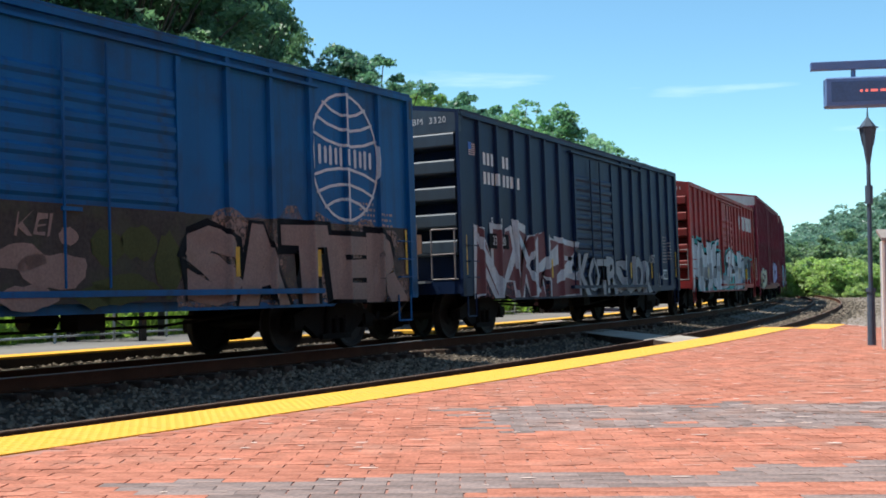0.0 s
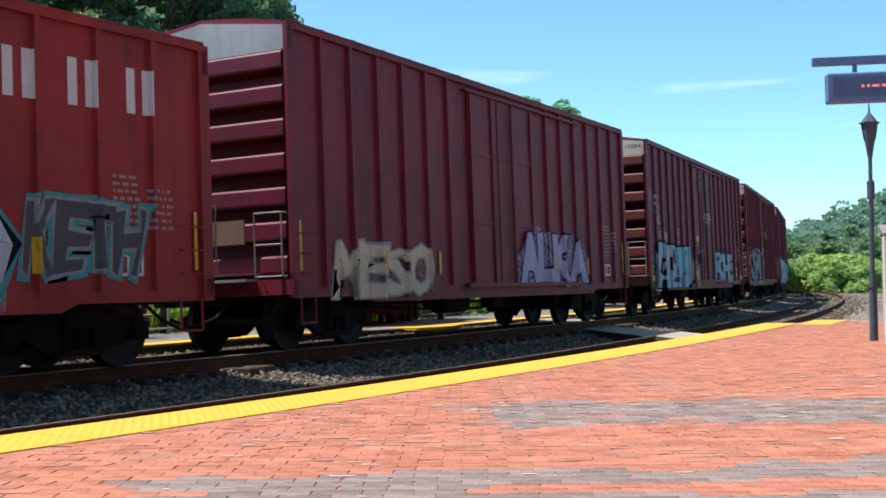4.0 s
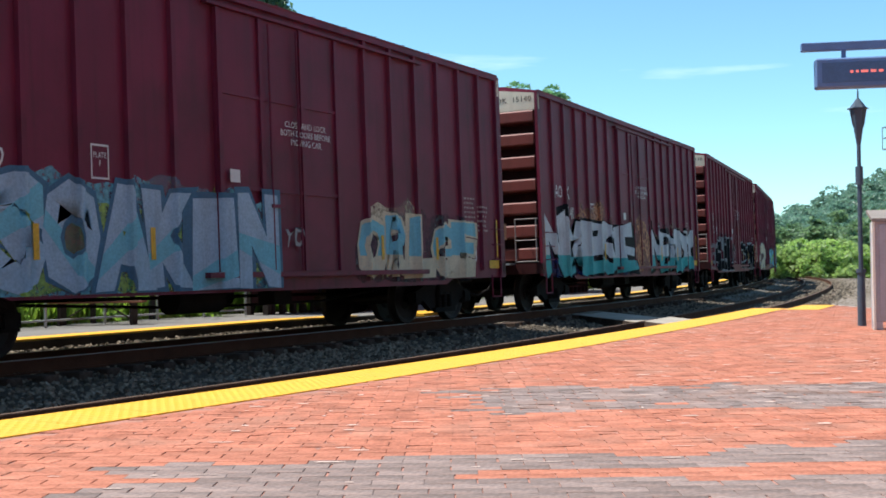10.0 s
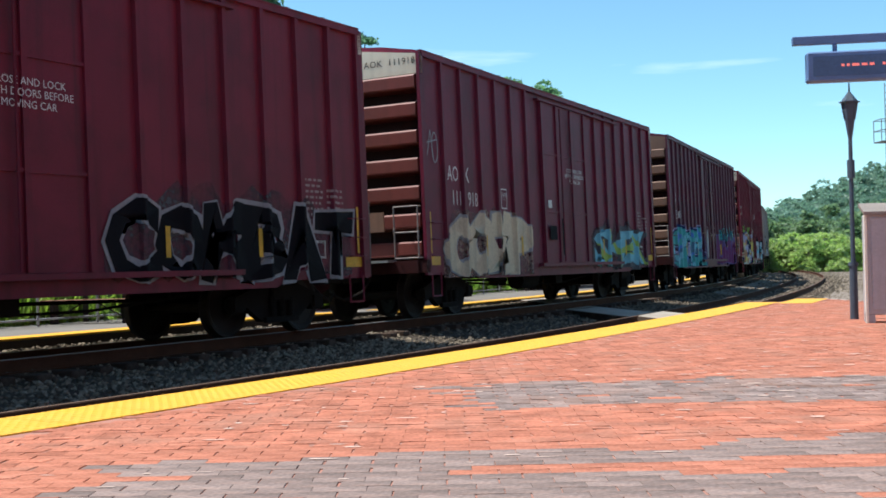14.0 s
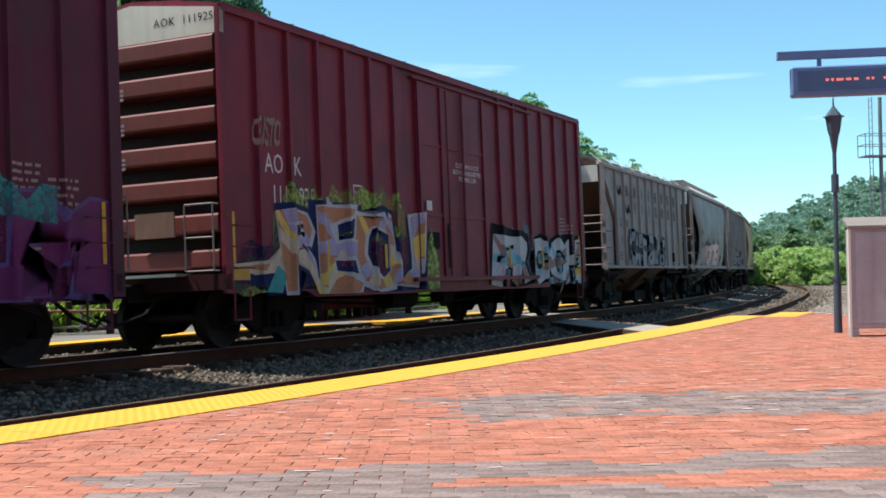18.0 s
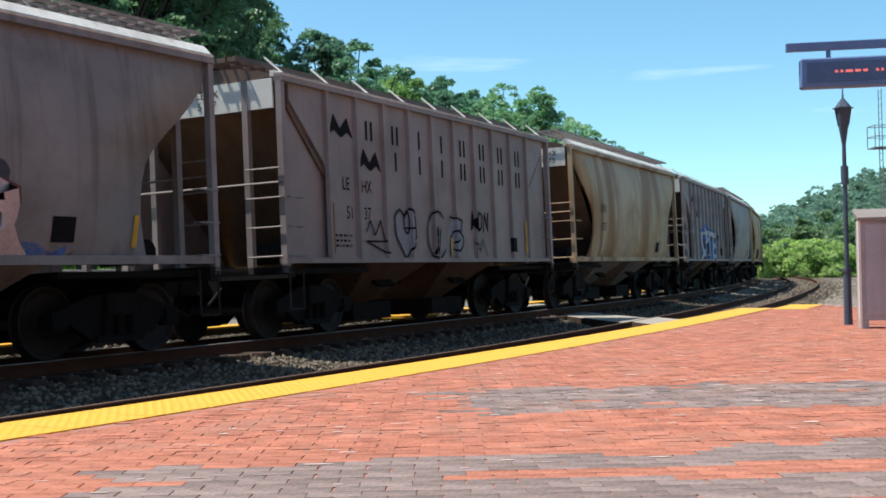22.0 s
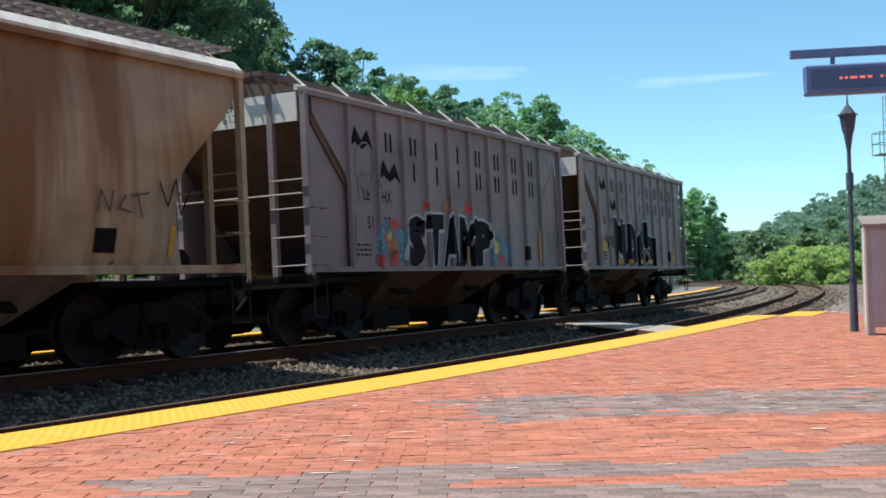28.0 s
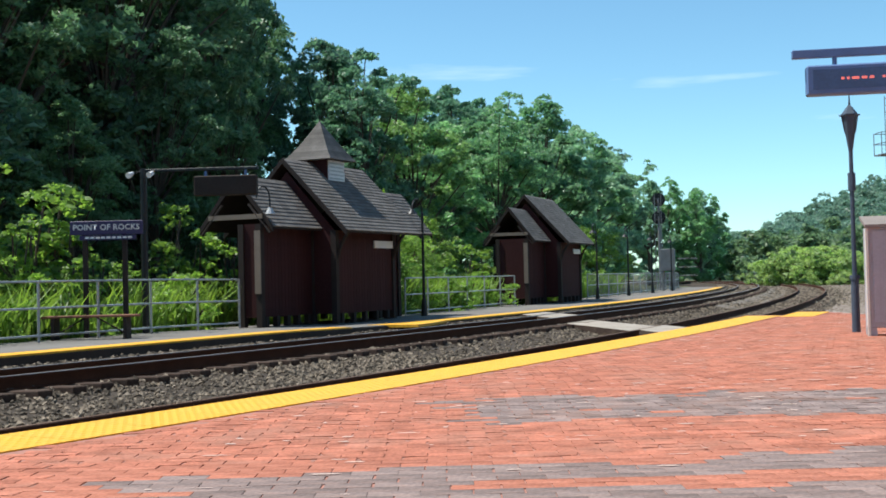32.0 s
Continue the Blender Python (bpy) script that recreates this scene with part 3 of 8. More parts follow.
def rib_profile(ribs, half=0.05, slope=0.012):
    """Break points along a side and how far each stands out of the sheet."""
    pts = []
    for r in ribs:
        pts += [(r - half - slope, 0.0), (r - half, HW - PANEL), (r + half, HW - PANEL), (r + half + slope, 0.0)]
    return pts


def smooth_bulge(z, sill=1.2, top=3.93):
    """How far the side of a smooth hopper bellies out at a height."""
    u = min(max((z - sill) / (top - sill), 0), 1)
    return 0.15 * math.sin(math.pi * u) ** 0.8 - 0.03 - 0.4 * max(0, 0.12 - u)


def follow(bm, prof, lift):
    """Lays flat paint in x and z on the ribbed near side, following its posts."""
    xs = [v.co.x for v in bm.verts]
    if not xs:
        return
    lo, hi = min(xs), max(xs)
    for x, _ in prof:
        if lo < x < hi:
            bmesh.ops.bisect_plane(bm, geom=bm.verts[:] + bm.edges[:] + bm.faces[:], plane_co=(x, 0, 0), plane_no=(1, 0, 0))
    if prof and prof[0][0] == -20:
        for v in bm.verts:
            v.co.y = -(PANEL + smooth_bulge(v.co.z)) - 0.012 - lift + v.co.y
        return
    px, pd = [p[0] for p in prof] or [0], [p[1] for p in prof] or [0]
    for v in bm.verts:
        v.co.y = -(PANEL + float(np.interp(v.co.x, px, pd))) - lift + v.co.y


def side_letters(car, name, body, size, x, z, material, prof, label="", bold=0.0, spacing=1.0, squeeze=0.8):
    me = text_mesh(body, size, spacing, bold)
    bm = bmesh.new()
    bm.from_mesh(me)
    bpy.data.meshes.remove(me)
    for v in bm.verts:
        v.co = Vector((v.co.x * squeeze + x, 0, v.co.y + z))
    follow(bm, prof, 0.006)
    if "\n" in body:
        return tagged(part(name, bm, material, car, label), kind="stuff")
    word = new(name)
    word.parent = car
    word["label"] = label
    left = set(bm.verts)
    while left:
        todo, isle = [left.pop()], set()
        while todo:
            v = todo.pop()
            isle.add(v)
            for e in v.link_edges:
                w = e.other_vert(v)
                if w in left:
                    left.discard(w)
                    todo.append(w)
        b2 = bmesh.new()
        at = {v: b2.verts.new(v.co) for v in isle}
        for f in {f for v in isle for f in v.link_faces}:
            b2.faces.new([at[v] for v in f.verts])
        part("letter", b2, material, word)
    bm.free()
    return word


def side_bars(car, name, rects, material, prof, label="", lift=0.006):
    """Plain painted bars (x0, x1, z0, z1) on the near side."""
    if name == "reflector" and len(rects) > 1:
        for q in rects:
            side_bars(car, name, [q], material, prof, label.replace("strips", "strip"), lift)
        return
    bm = bmesh.new()
    for x0, x1, z0, z1 in rects:
        bm.faces.new([bm.verts.new(p) for p in ((x0, 0, z0), (x1, 0, z0), (x1, 0, z1), (x0, 0, z1))])
    follow(bm, prof, lift)
    ob = part(name, bm, material, car, label)
    if len(rects) > 1:
        ob["kind"] = "stuff"
    return ob


def stroke(bm, pts, w, y):
    """A fat painted stroke with round joints."""
    for p, q in zip(pts[:-1], pts[1:]):
        d = Vector((q[0] - p[0], q[1] - p[1]))
        if d.length < 1e-4:
            continue
        n = Vector((-d.y, d.x)).normalized() * w / 2
        bm.faces.new([bm.verts.new((a, y, b)) for a, b in ((p[0] - n.x, p[1] - n.y), (q[0] - n.x, q[1] - n.y), (q[0] + n.x, q[1] + n.y), (p[0] + n.x, p[1] + n.y))])
    for i, p in enumerate(pts):
        bm.faces.new([bm.verts.new((p[0] + math.cos(k * 0.785 + 0.39) * w / 2, y - 0.0004 * (1 + i % 3), p[1] + math.sin(k * 0.785 + 0.39) * w / 2)) for k in range(8)])


def spray(name, color, vary=0.25):
    dark = max(color) < 0.12
    return mat(name, color, 0.6, vary=vary, scale=1.6, fine=30, bump=0.03, dirt=None if dark else (0.09, 0.07, 0.06), dirt_amt=0.45, dirt_scale=1.6, streak=0.3, spec=0.06 if dark else 0.15)


def mist(name, color):
    """Thin overspray: paint in patches and speckles, bare sheet between them."""
    m = spray(name, color)
    n, ln = m.node_tree.nodes, m.node_tree.links.new
    tc = n.new("ShaderNodeTexCoord")
    cover = None
    for sc, lo, hi in ((1.3, 0.36, 0.6), (14.0, 0.3, 0.62)):
        no = n.new("ShaderNodeTexNoise")
        no.inputs["Scale"].default_value, no.inputs["Detail"].default_value = sc, 5
        ln(tc.outputs["Object"], no.inputs[0])
        mr = n.new("ShaderNodeMapRange")
        mr.inputs["From Min"].default_value, mr.inputs["From Max"].default_value, mr.inputs["To Min"].default_value = lo, hi, 0.25
        ln(no.outputs[0], mr.inputs[0])
        if cover is None:
            cover = mr.outputs[0]
        else:
            mu = n.new("ShaderNodeMath")
            mu.operation = "MULTIPLY"
            ln(cover, mu.inputs[0])
            ln(mr.outputs[0], mu.inputs[1])
            cover = mu.outputs[0]
    tr = n.new("ShaderNodeBsdfTransparent")
    mx = n.new("ShaderNodeMixShader")
    ln(cover, mx.inputs[0])
    ln(tr.outputs[0], mx.inputs[1])
    ln(n["Principled BSDF"].outputs[0], mx.inputs[2])
    ln(mx.outputs[0], n["Material Output"].inputs[0])
    return m


SHADES = {
    "white": (0.55, 0.565, 0.59), "silver": (0.32, 0.322, 0.338), "black": (0.009, 0.009, 0.012), "paleblue": (0.36, 0.49, 0.605), "teal": (0.066, 0.363, 0.363),
    "blue": (0.082, 0.215, 0.594), "purple": (0.14, 0.09, 0.25), "magenta": (0.17, 0.03, 0.13), "yellow": (0.8, 0.594, 0.148), "green": (0.281, 0.495, 0.082),
    "orange": (0.528, 0.248, 0.132), "red": (0.693, 0.099, 0.082), "cream": (0.66, 0.578, 0.412), "pink": (0.8, 0.545, 0.478), "olive": (0.075, 0.085, 0.035),
    "dust": (0.313, 0.215, 0.182), "lime": (0.347, 0.495, 0.116), "aqua": (0.198, 0.495, 0.594), "navy": (0.02, 0.03, 0.1), "smoke": (0.1, 0.1, 0.11),
    "rosy": (0.175, 0.062, 0.069), "steel": (0.075, 0.163, 0.25), "lilac": (0.429, 0.396, 0.594),
}
SPRAY = {k: spray("spray_" + k, c) for k, c in SHADES.items()}
MIST = {}


def fit_side(bm, prof):
    """Keeps paint within the side sheet of a boxcar or a hopper."""
    far = max([abs(p[0]) for p in prof] or [0])
    lx, lz = (7.4, 0.74) if 6 < far < 19 else (4.25, 1.19)
    for v in bm.verts:
        v.co.x, v.co.z = min(max(v.co.x, -lx), lx), max(v.co.z, lz)


def sprayed(name, bm, prof, lift, color, parent, label="", thin=False):
    fit_side(bm, prof)
    follow(bm, prof, lift)
    if thin and color not in MIST:
        MIST[color] = mist("mist_" + color, SHADES[color])
    return part(name, bm, MIST[color] if thin else SPRAY[color], parent, label)


def flat_shape(bm, pts):
    f = bm.faces.new([bm.verts.new((a, 0, b)) for a, b in pts])
    bmesh.ops.triangulate(bm, faces=[f])


def cloud_shape(x0, x1, z0, z1, seed, rag=0.12):
    """A sprayed patch with an uneven edge."""
    r = random.Random(seed)
    n = max(6, int((x1 - x0) / 0.22))
    top = [(x0 + (x1 - x0) * i / n, z1 + rag * r.uniform(-1, 1) - 0.5 * (z1 - z0) * abs(2 * i / n - 1) ** 5) for i in range(n + 1)]
    low = [(x1 - (x1 - x0) * i / n, z0 + 0.5 * rag * r.uniform(-1, 1)) for i in range(n + 1)]
    bm = bmesh.new()
    flat_shape(bm, top + low)
    return bm


def blob(x, z, rx, rz, seed, n=18, rag=0.2):
    r = random.Random(seed)
    bm = bmesh.new()
    flat_shape(bm, [(x + rx * (1 + rag * r.uniform(-1, 1)) * math.cos(k * 6.2832 / n), z + rz * (1 + rag * r.uniform(-1, 1)) * math.sin(k * 6.2832 / n)) for k in range(n)])
    return bm


def group_of(car, label):
    g = new("graffiti")
    g.parent = car
    g["label"] = label
    return g


def piece(car, prof, word, x0, x1, z0, z1, seed, fill, line, label, cloud=None, halo=None, low=None, accent=(), bold=0.055, edge=0.045, slant=0.1, rough=0.05, over=1.12, droop=0.0):
    """Fat spray-painted letters: cloud, glow, outline and fill for each letter, laid over the posts."""
    r = random.Random(seed)
    g = group_of(car, label)
    if cloud:
        sprayed("cloud", cloud_shape(x0 - 0.12, x1 + 0.12, z0 - 0.05, z1 + 0.05, seed), prof, 0.004, cloud, g, "ragged sprayed background", thin=True)
    cw = (x1 - x0) / len(word)
    for i, ch in enumerate(word):
        lw, h0 = cw * over * r.uniform(0.94, 1.06), z0 + r.uniform(0, 0.05)
        lx = x0 + cw * i - (lw - cw) / 2
        h1 = z1 - droop * (z1 - z0) * i / len(word) - r.uniform(0, 0.14) * (z1 - z0)
        sh, tap, box_ = r.uniform(-0.5, 0.5) * slant + slant, r.uniform(-0.15, 0.15), None
        for nm, extra, c, lift in (("letter", 0.0, fill, 0.019), ("letter_outline", edge, line, 0.014), ("letter_glow", edge + 0.04, halo, 0.009)):
            if not c:
                continue
            me = text_mesh(ch, 1.0, 1.0, bold + extra)
            co = np.array([v.co[:2] for v in me.vertices])
            if box_ is None:
                box_ = co.min(0), np.maximum(co.max(0) - co.min(0), (0.3, 0.3))
            bm = bmesh.new()
            bm.from_mesh(me)
            bpy.data.meshes.remove(me)
            for v in bm.verts:
                u, w = (v.co.x - box_[0][0]) / box_[1][0], (v.co.y - box_[0][1]) / box_[1][1]
                x = lx + lw * (0.5 + (u - 0.5) * (1 + tap * (w - 0.5))) + (w - 0.5) * sh
                z = h0 + w * (h1 - h0)
                q = (x * 2.3, z * 2.3, seed)
                x += rough * (2 * noise.noise(q) + noise.noise((q[0] * 3, q[1] * 3, seed)))
                z += rough * (1.6 * noise.noise((q[1], q[0], seed + 7)) + noise.noise((q[1] * 3, q[0] * 3, seed + 3)))
                v.co = Vector((x, -0.0007 * (i % 3), z))
            if nm == "letter" and (low or accent):
                for k, c2 in enumerate(([low] if low else []) + list(accent)):
                    b2 = bm.copy()
                    zc = h0 + (0.34 if low and k == 0 else r.uniform(0.3, 0.75)) * (h1 - h0)
                    tilt = 0.0 if low and k == 0 else r.uniform(-1.4, 1.4)
                    geo = lambda: b2.verts[:] + b2.edges[:] + b2.faces[:]
                    bmesh.ops.bisect_plane(b2, geom=geo(), plane_co=(lx + lw / 2, 0, zc), plane_no=(tilt, 0, 1), clear_outer=True)
                    if not (low and k == 0):
                        bmesh.ops.bisect_plane(b2, geom=geo(), plane_co=(lx + lw / 2, 0, zc - 0.24 * (h1 - h0)), plane_no=(tilt + 0.2, 0, 1), clear_inner=True)
                    if len(b2.faces):
                        tagged(sprayed("letter_shade", b2, prof, lift + 0.003 + 0.001 * k, c2, g), kind="stuff")
                    else:
                        b2.free()
            sprayed(nm, bm, prof, lift, c, g)
    return g


def tag(car, prof, word, x0, x1, z0, z1, seed, color, label="thin hand-sprayed tag", weight=0.004):
    """A thin scrawl of letters."""
    r = random.Random(seed)
    me = text_mesh(word, 1.0, 0.95, weight)
    bm = bmesh.new()
    bm.from_mesh(me)
    bpy.data.meshes.remove(me)
    xs, zs = [v.co.x for v in bm.verts], [v.co.y for v in bm.verts]
    a, b, c, d = min(xs), max(xs), min(zs), max(zs)
    for v in bm.verts:
        u, w = (v.co.x - a) / (b - a), (v.co.y - c) / (d - c)
        v.co = Vector((x0 + u * (x1 - x0) + 0.06 * (w - 0.5) + 0.05 * noise.noise((u * 5, w * 3, seed)), 0, z0 + w * (z1 - z0) + 0.08 * noise.noise((u * 6, w * 2, seed + 4))))
    return sprayed("tag", bm, prof, 0.012, color, car, label)


def scrawl(car, prof, loops, color, width, label):
    """Drawn lines: each loop a short list of corners."""
    g = group_of(car, label)
    for pts in loops:
        bm = bmesh.new()
        stroke(bm, pts, width, 0)
        sprayed("line", bm, prof, 0.024, color, g)
    return g


def oval(x, z, rx, rz, a0=0.0, a1=6.2832, n=14):
    return [(x + rx * math.cos(a0 + (a1 - a0) * k / n), z + rz * math.sin(a0 + (a1 - a0) * k / n)) for k in range(n + 1)]


def patch(car, prof, x0, x1, z0, z1, seed, color, label="ragged sprayed patch", rag=0.12, lift=0.006):
    return sprayed("paint_patch", cloud_shape(x0, x1, z0, z1, seed, rag), prof, lift, color, car, label, thin=True)


def bits_on_side(car, prof, seed, x0, x1, z0, z1, n, material):
    """Small rows of stencilled data too small to read."""
    r = random.Random(seed)
    rects = []
    for i in range(n):
        z = z1 - (z1 - z0) * i / n
        x = x0
        while x < x1 - 0.04:
            w = r.uniform(0.03, 0.12)
            rects.append((x, min(x + w, x1), z - (z1 - z0) / n * 0.42, z))
            x += w + 0.04
    side_bars(car, "stencil", rects, material, prof, "small unreadable stencilled data")


def wheel_mesh():
    bm = bmesh.new()
    prof = [(0.0, -0.05), (0.16, -0.05), (0.2, -0.02), (0.36, -0.02), (0.42, -0.055), (0.455, -0.055), (0.457, 0.06), (0.49, 0.075), (0.48, 0.09), (0.41, 0.085), (0.37, 0.02), (0.2, 0.02), (0.15, 0.06), (0.0, 0.06)]
    n = 24
    rings = [[bm.verts.new((r * math.cos(6.2832 * i / n), y, r * math.sin(6.2832 * i / n))) if r else None for i in range(n)] for r, y in prof]
    c0, c1 = bm.verts.new((0, -0.05, 0)), bm.verts.new((0, 0.06, 0))
    for a, b in zip(rings[1:-2], rings[2:-1]):
        for i in range(n):
            j = (i + 1) % n
            bm.faces.new((a[i], a[j], b[j], b[i]))
    for i in range(n):
        bm.faces.new((c0, rings[1][i], rings[1][(i + 1) % n]))
        bm.faces.new((c1, rings[-2][(i + 1) % n], rings[-2][i]))
    return bm


def truck_meshes():
    """The meshes of a truck: side frame, spring nest, bolster, wheel, axle."""
    bm = bmesh.new()
    top = [(-1.12, 0.34), (-1.12, 0.56), (-0.86, 0.63), (-0.4, 0.78), (0.4, 0.78), (0.86, 0.63), (1.12, 0.56), (1.12, 0.34), (0.86, 0.34), (0.82, 0.44), (0.42, 0.2), (-0.42, 0.2), (-0.82, 0.44), (-0.86, 0.34)]
    prism(bm, top, -0.06, 0.06)
    box(bm, -1.1, -0.86, -0.1, -0.06, 0.38, 0.56)
    box(bm, 0.86, 1.1, -0.1, -0.06, 0.38, 0.56)
    box(bm, -0.4, 0.4, -0.12, -0.06, 0.18, 0.26)
    out = {"side_frame": part("side_frame", bm, CAR_BLACK)}
    bm = bmesh.new()
    for k in range(5):
        tube(bm, (0, -0.08, 0.28 + k * 0.06), (0, -0.08, 0.31 + k * 0.06), 0.07, n=8)
    tube(bm, (0, -0.08, 0.27), (0, -0.08, 0.57), 0.045, n=8)
    out["spring"] = part("spring", bm, CAR_BLACK)
    bm = bmesh.new()
    box(bm, -0.24, 0.24, -1.15, 1.15, 0.5, 0.8)
    out["bolster"] = part("bolster", bm, CAR_BLACK, bevel=0.02)
    out["wheel"] = part("wheel", wheel_mesh(), WHEEL)
    bm = bmesh.new()
    tube(bm, (0, -1.05, 0.457), (0, 1.05, 0.457), 0.08, n=10)
    out["axle"] = part("axle", bm, WHEEL)
    keep = {k: o.data for k, o in out.items()}
    for o in out.values():
        bpy.data.objects.remove(o)
    return keep


TRUCK = truck_meshes()


def add_truck(car, x):
    tr = new("truck")
    tr.parent = car
    tr.matrix_basis = pose(x, 0, 0)

    def put(k, m):
        o = new(k, TRUCK[k])
        o.parent, o.matrix_basis = tr, m
    for sd in (-1, 1):
        put("side_frame", pose(0, sd * 1.02, 0, 0, 0, 0 if sd < 0 else 180))
        for dx in (-0.22, 0, 0.22):
            put("spring", pose(dx, sd * 1.02, 0, 0, 0, 0 if sd < 0 else 180))
        for ax in (-0.9, 0.9):
            put("wheel", pose(ax, sd * 0.755, 0.457, 0, 0, 0 if sd < 0 else 180))
    put("bolster", Matrix())
    for ax in (-0.9, 0.9):
        put("axle", pose(ax, 0, 0))


def coupler(car, x, sgn):
    bm = bmesh.new()
    box(bm, x, x + sgn * 0.75, -0.1, 0.1, 0.78, 0.98)
    box(bm, x + sgn * 0.75, x + sgn * 1.15, -0.17, 0.17, 0.72, 1.02)
    part("coupler", bm, CAR_BLACK, car, bevel=0.03)
    bm = bmesh.new()
    pipe(bm, [(x, -0.35, 0.8), (x + sgn * 0.35, -0.35, 0.55), (x + sgn * 0.8, -0.25, 0.42), (x + sgn * 1.1, -0.1, 0.55)], 0.025)
    part("brake_hose", bm, CAR_BLACK, car)


def ladder_on_end(car, x, sgn, y0, y1, z0, z1, rungs, material, side=False):
    bm = bmesh.new()
    for y in (y0, y1):
        tube(bm, (x, y, z0), (x, y, z1), 0.014, n=6)
    for i in range(rungs):
        z = z0 + (z1 - z0) * i / (rungs - 1)
        tube(bm, (x, y0, z), (x, y1, z), 0.014, n=6)
    for z in (z0, z1):
        for y in (y0, y1):
            tube(bm, (x, y, z), (x - sgn * 0.12, y, z), 0.012, n=6)
    part("ladder", bm, material, car, "grey steel end ladder")


LADDER_GREY = mat("ladder_grey", (0.24, 0.21, 0.2), 0.7, vary=0.25, scale=4, fine=40)


def boxcar(name, front, length, top, paint, end_paint, cap, label, ribs=7, door=3.05, roof_paint=None, rib_half=0.04, cap_text="", ridged=False):
    """A boxcar with posts, sliding doors, corrugated ends, roof, trucks and couplers."""
    h, cap_top = length / 2, top
    top += 0.07
    car = thing(name, car_pose(front, length, 0), label, "boxcar", "cars of the train")
    span = h - door / 2
    posts = [-h + span * (i + 1) / ribs for i in range(ribs - 1)] + [door / 2 + span * (i + 1) / ribs for i in range(ribs - 1)]
    prof = sorted(rib_profile(posts, rib_half) + [(-door / 2, 0.0), (-door / 2 + 0.003, 0.095), (door / 2 - 0.003, 0.095), (door / 2, 0.0)])
    sill_x = h - 2.35
    for sd in (-1, 1):
        bm = bmesh.new()
        ya, yb = sd * PANEL, sd * (PANEL - 0.05)
        shape = [(-h, 0.8), (-sill_x - 0.25, 0.8), (-sill_x, 0.7), (sill_x, 0.7), (sill_x + 0.25, 0.8), (h, 0.8), (h, top - 0.12), (-h, top - 0.12)]
        prism(bm, shape, min(ya, yb), max(ya, yb))
        for x in (-h, h):
            box(bm, x - 0.09, x + 0.09, min(sd * HW, sd * PANEL), max(sd * HW, sd * PANEL), 0.8, top - 0.12)
        box(bm, -h, h, min(sd * (HW + 0.01), sd * PANEL), max(sd * (HW + 0.01), sd * PANEL), top - 0.2, top - 0.08)
        box(bm, -h, h, min(sd * (PANEL + 0.002), sd * (PANEL - 0.02)), max(sd * (PANEL + 0.002), sd * (PANEL - 0.02)), 0.8, 0.93)
        wall = part("side_wall", bm, paint, car)
        bm = bmesh.new()
        prism(bm, [(-rib_half - 0.012, sd * PANEL), (-rib_half, sd * HW), (rib_half, sd * HW), (rib_half + 0.012, sd * PANEL)], 0.95, top - 0.2, "z")
        first = part("post", bm, paint, wall, m=pose(posts[0], 0, 0))
        for r in posts[1:]:
            share(first, wall, pose(r, 0, 0))
        # door with its rails, stiffeners and lock rods
        d0, d1 = -door / 2, door / 2
        dr = bmesh.new()
        box(dr, d0, d1, min(sd * PANEL, sd * 1.55), max(sd * PANEL, sd * 1.55), 0.98, top - 0.34)
        door_ob = part("door", dr, paint, car)
        for zz in (2.15, top - 1.5):
            bm = bmesh.new()
            box(bm, d0 + 0.05, d1 - 0.05, min(sd * 1.55, sd * 1.575), max(sd * 1.55, sd * 1.575), zz - 0.025, zz + 0.025)
            part("door_bar", bm, paint, door_ob)
        if ridged:
            bm = bmesh.new()
            prism(bm, [(min(sd * 1.55, sd * 1.551), -0.075), (sd * 1.58, -0.03), (sd * 1.58, 0.03), (sd * 1.55, 0.075)], d0 + 0.12, d1 - 0.12, "x")
            zs = [1.2 + 0.23 * k for k in range(int((top - 1.75) / 0.23))]
            first = part("door_ridge", bm, paint, door_ob, m=pose(0, 0, zs[0]))
            for zz in zs[1:]:
                share(first, door_ob, pose(0, 0, zz))
        bm = bmesh.new()
        box(bm, -0.045, 0.045, min(sd * 1.55, sd * 1.59), max(sd * 1.55, sd * 1.59), 0.99, top - 0.35)
        first = part("stiffener", bm, paint, door_ob, m=pose(d0 + 0.06, 0, 0))
        for xx in (d1 - 0.06,) if ridged else (d1 - 0.06, -door / 6, door / 6):
            share(first, door_ob, pose(xx, 0, 0))
        bm = bmesh.new()
        for xx in (-0.35, 0.35):
            tube(bm, (xx, sd * 1.61, 1.0), (xx, sd * 1.61, top - 0.4), 0.02, n=6)
        box(bm, -0.4, -0.1, min(sd * 1.6, sd * 1.64), max(sd * 1.6, sd * 1.64), 1.9, 1.95)
        part("lock_rod", bm, paint, door_ob)
        bm = bmesh.new()
        box(bm, d0 - 0.3, d1 + door * 0.9, min(sd * 1.5, sd * 1.62), max(sd * 1.5, sd * 1.62), 0.9, 0.975)
        part("door_track", bm, paint, car)
        bm = bmesh.new()
        box(bm, d0 - 0.2, d1 + door * 0.9, min(sd * 1.5, sd * 1.61), max(sd * 1.5, sd * 1.61), top - 0.335, top - 0.29)
        part("door_track", bm, paint, car)
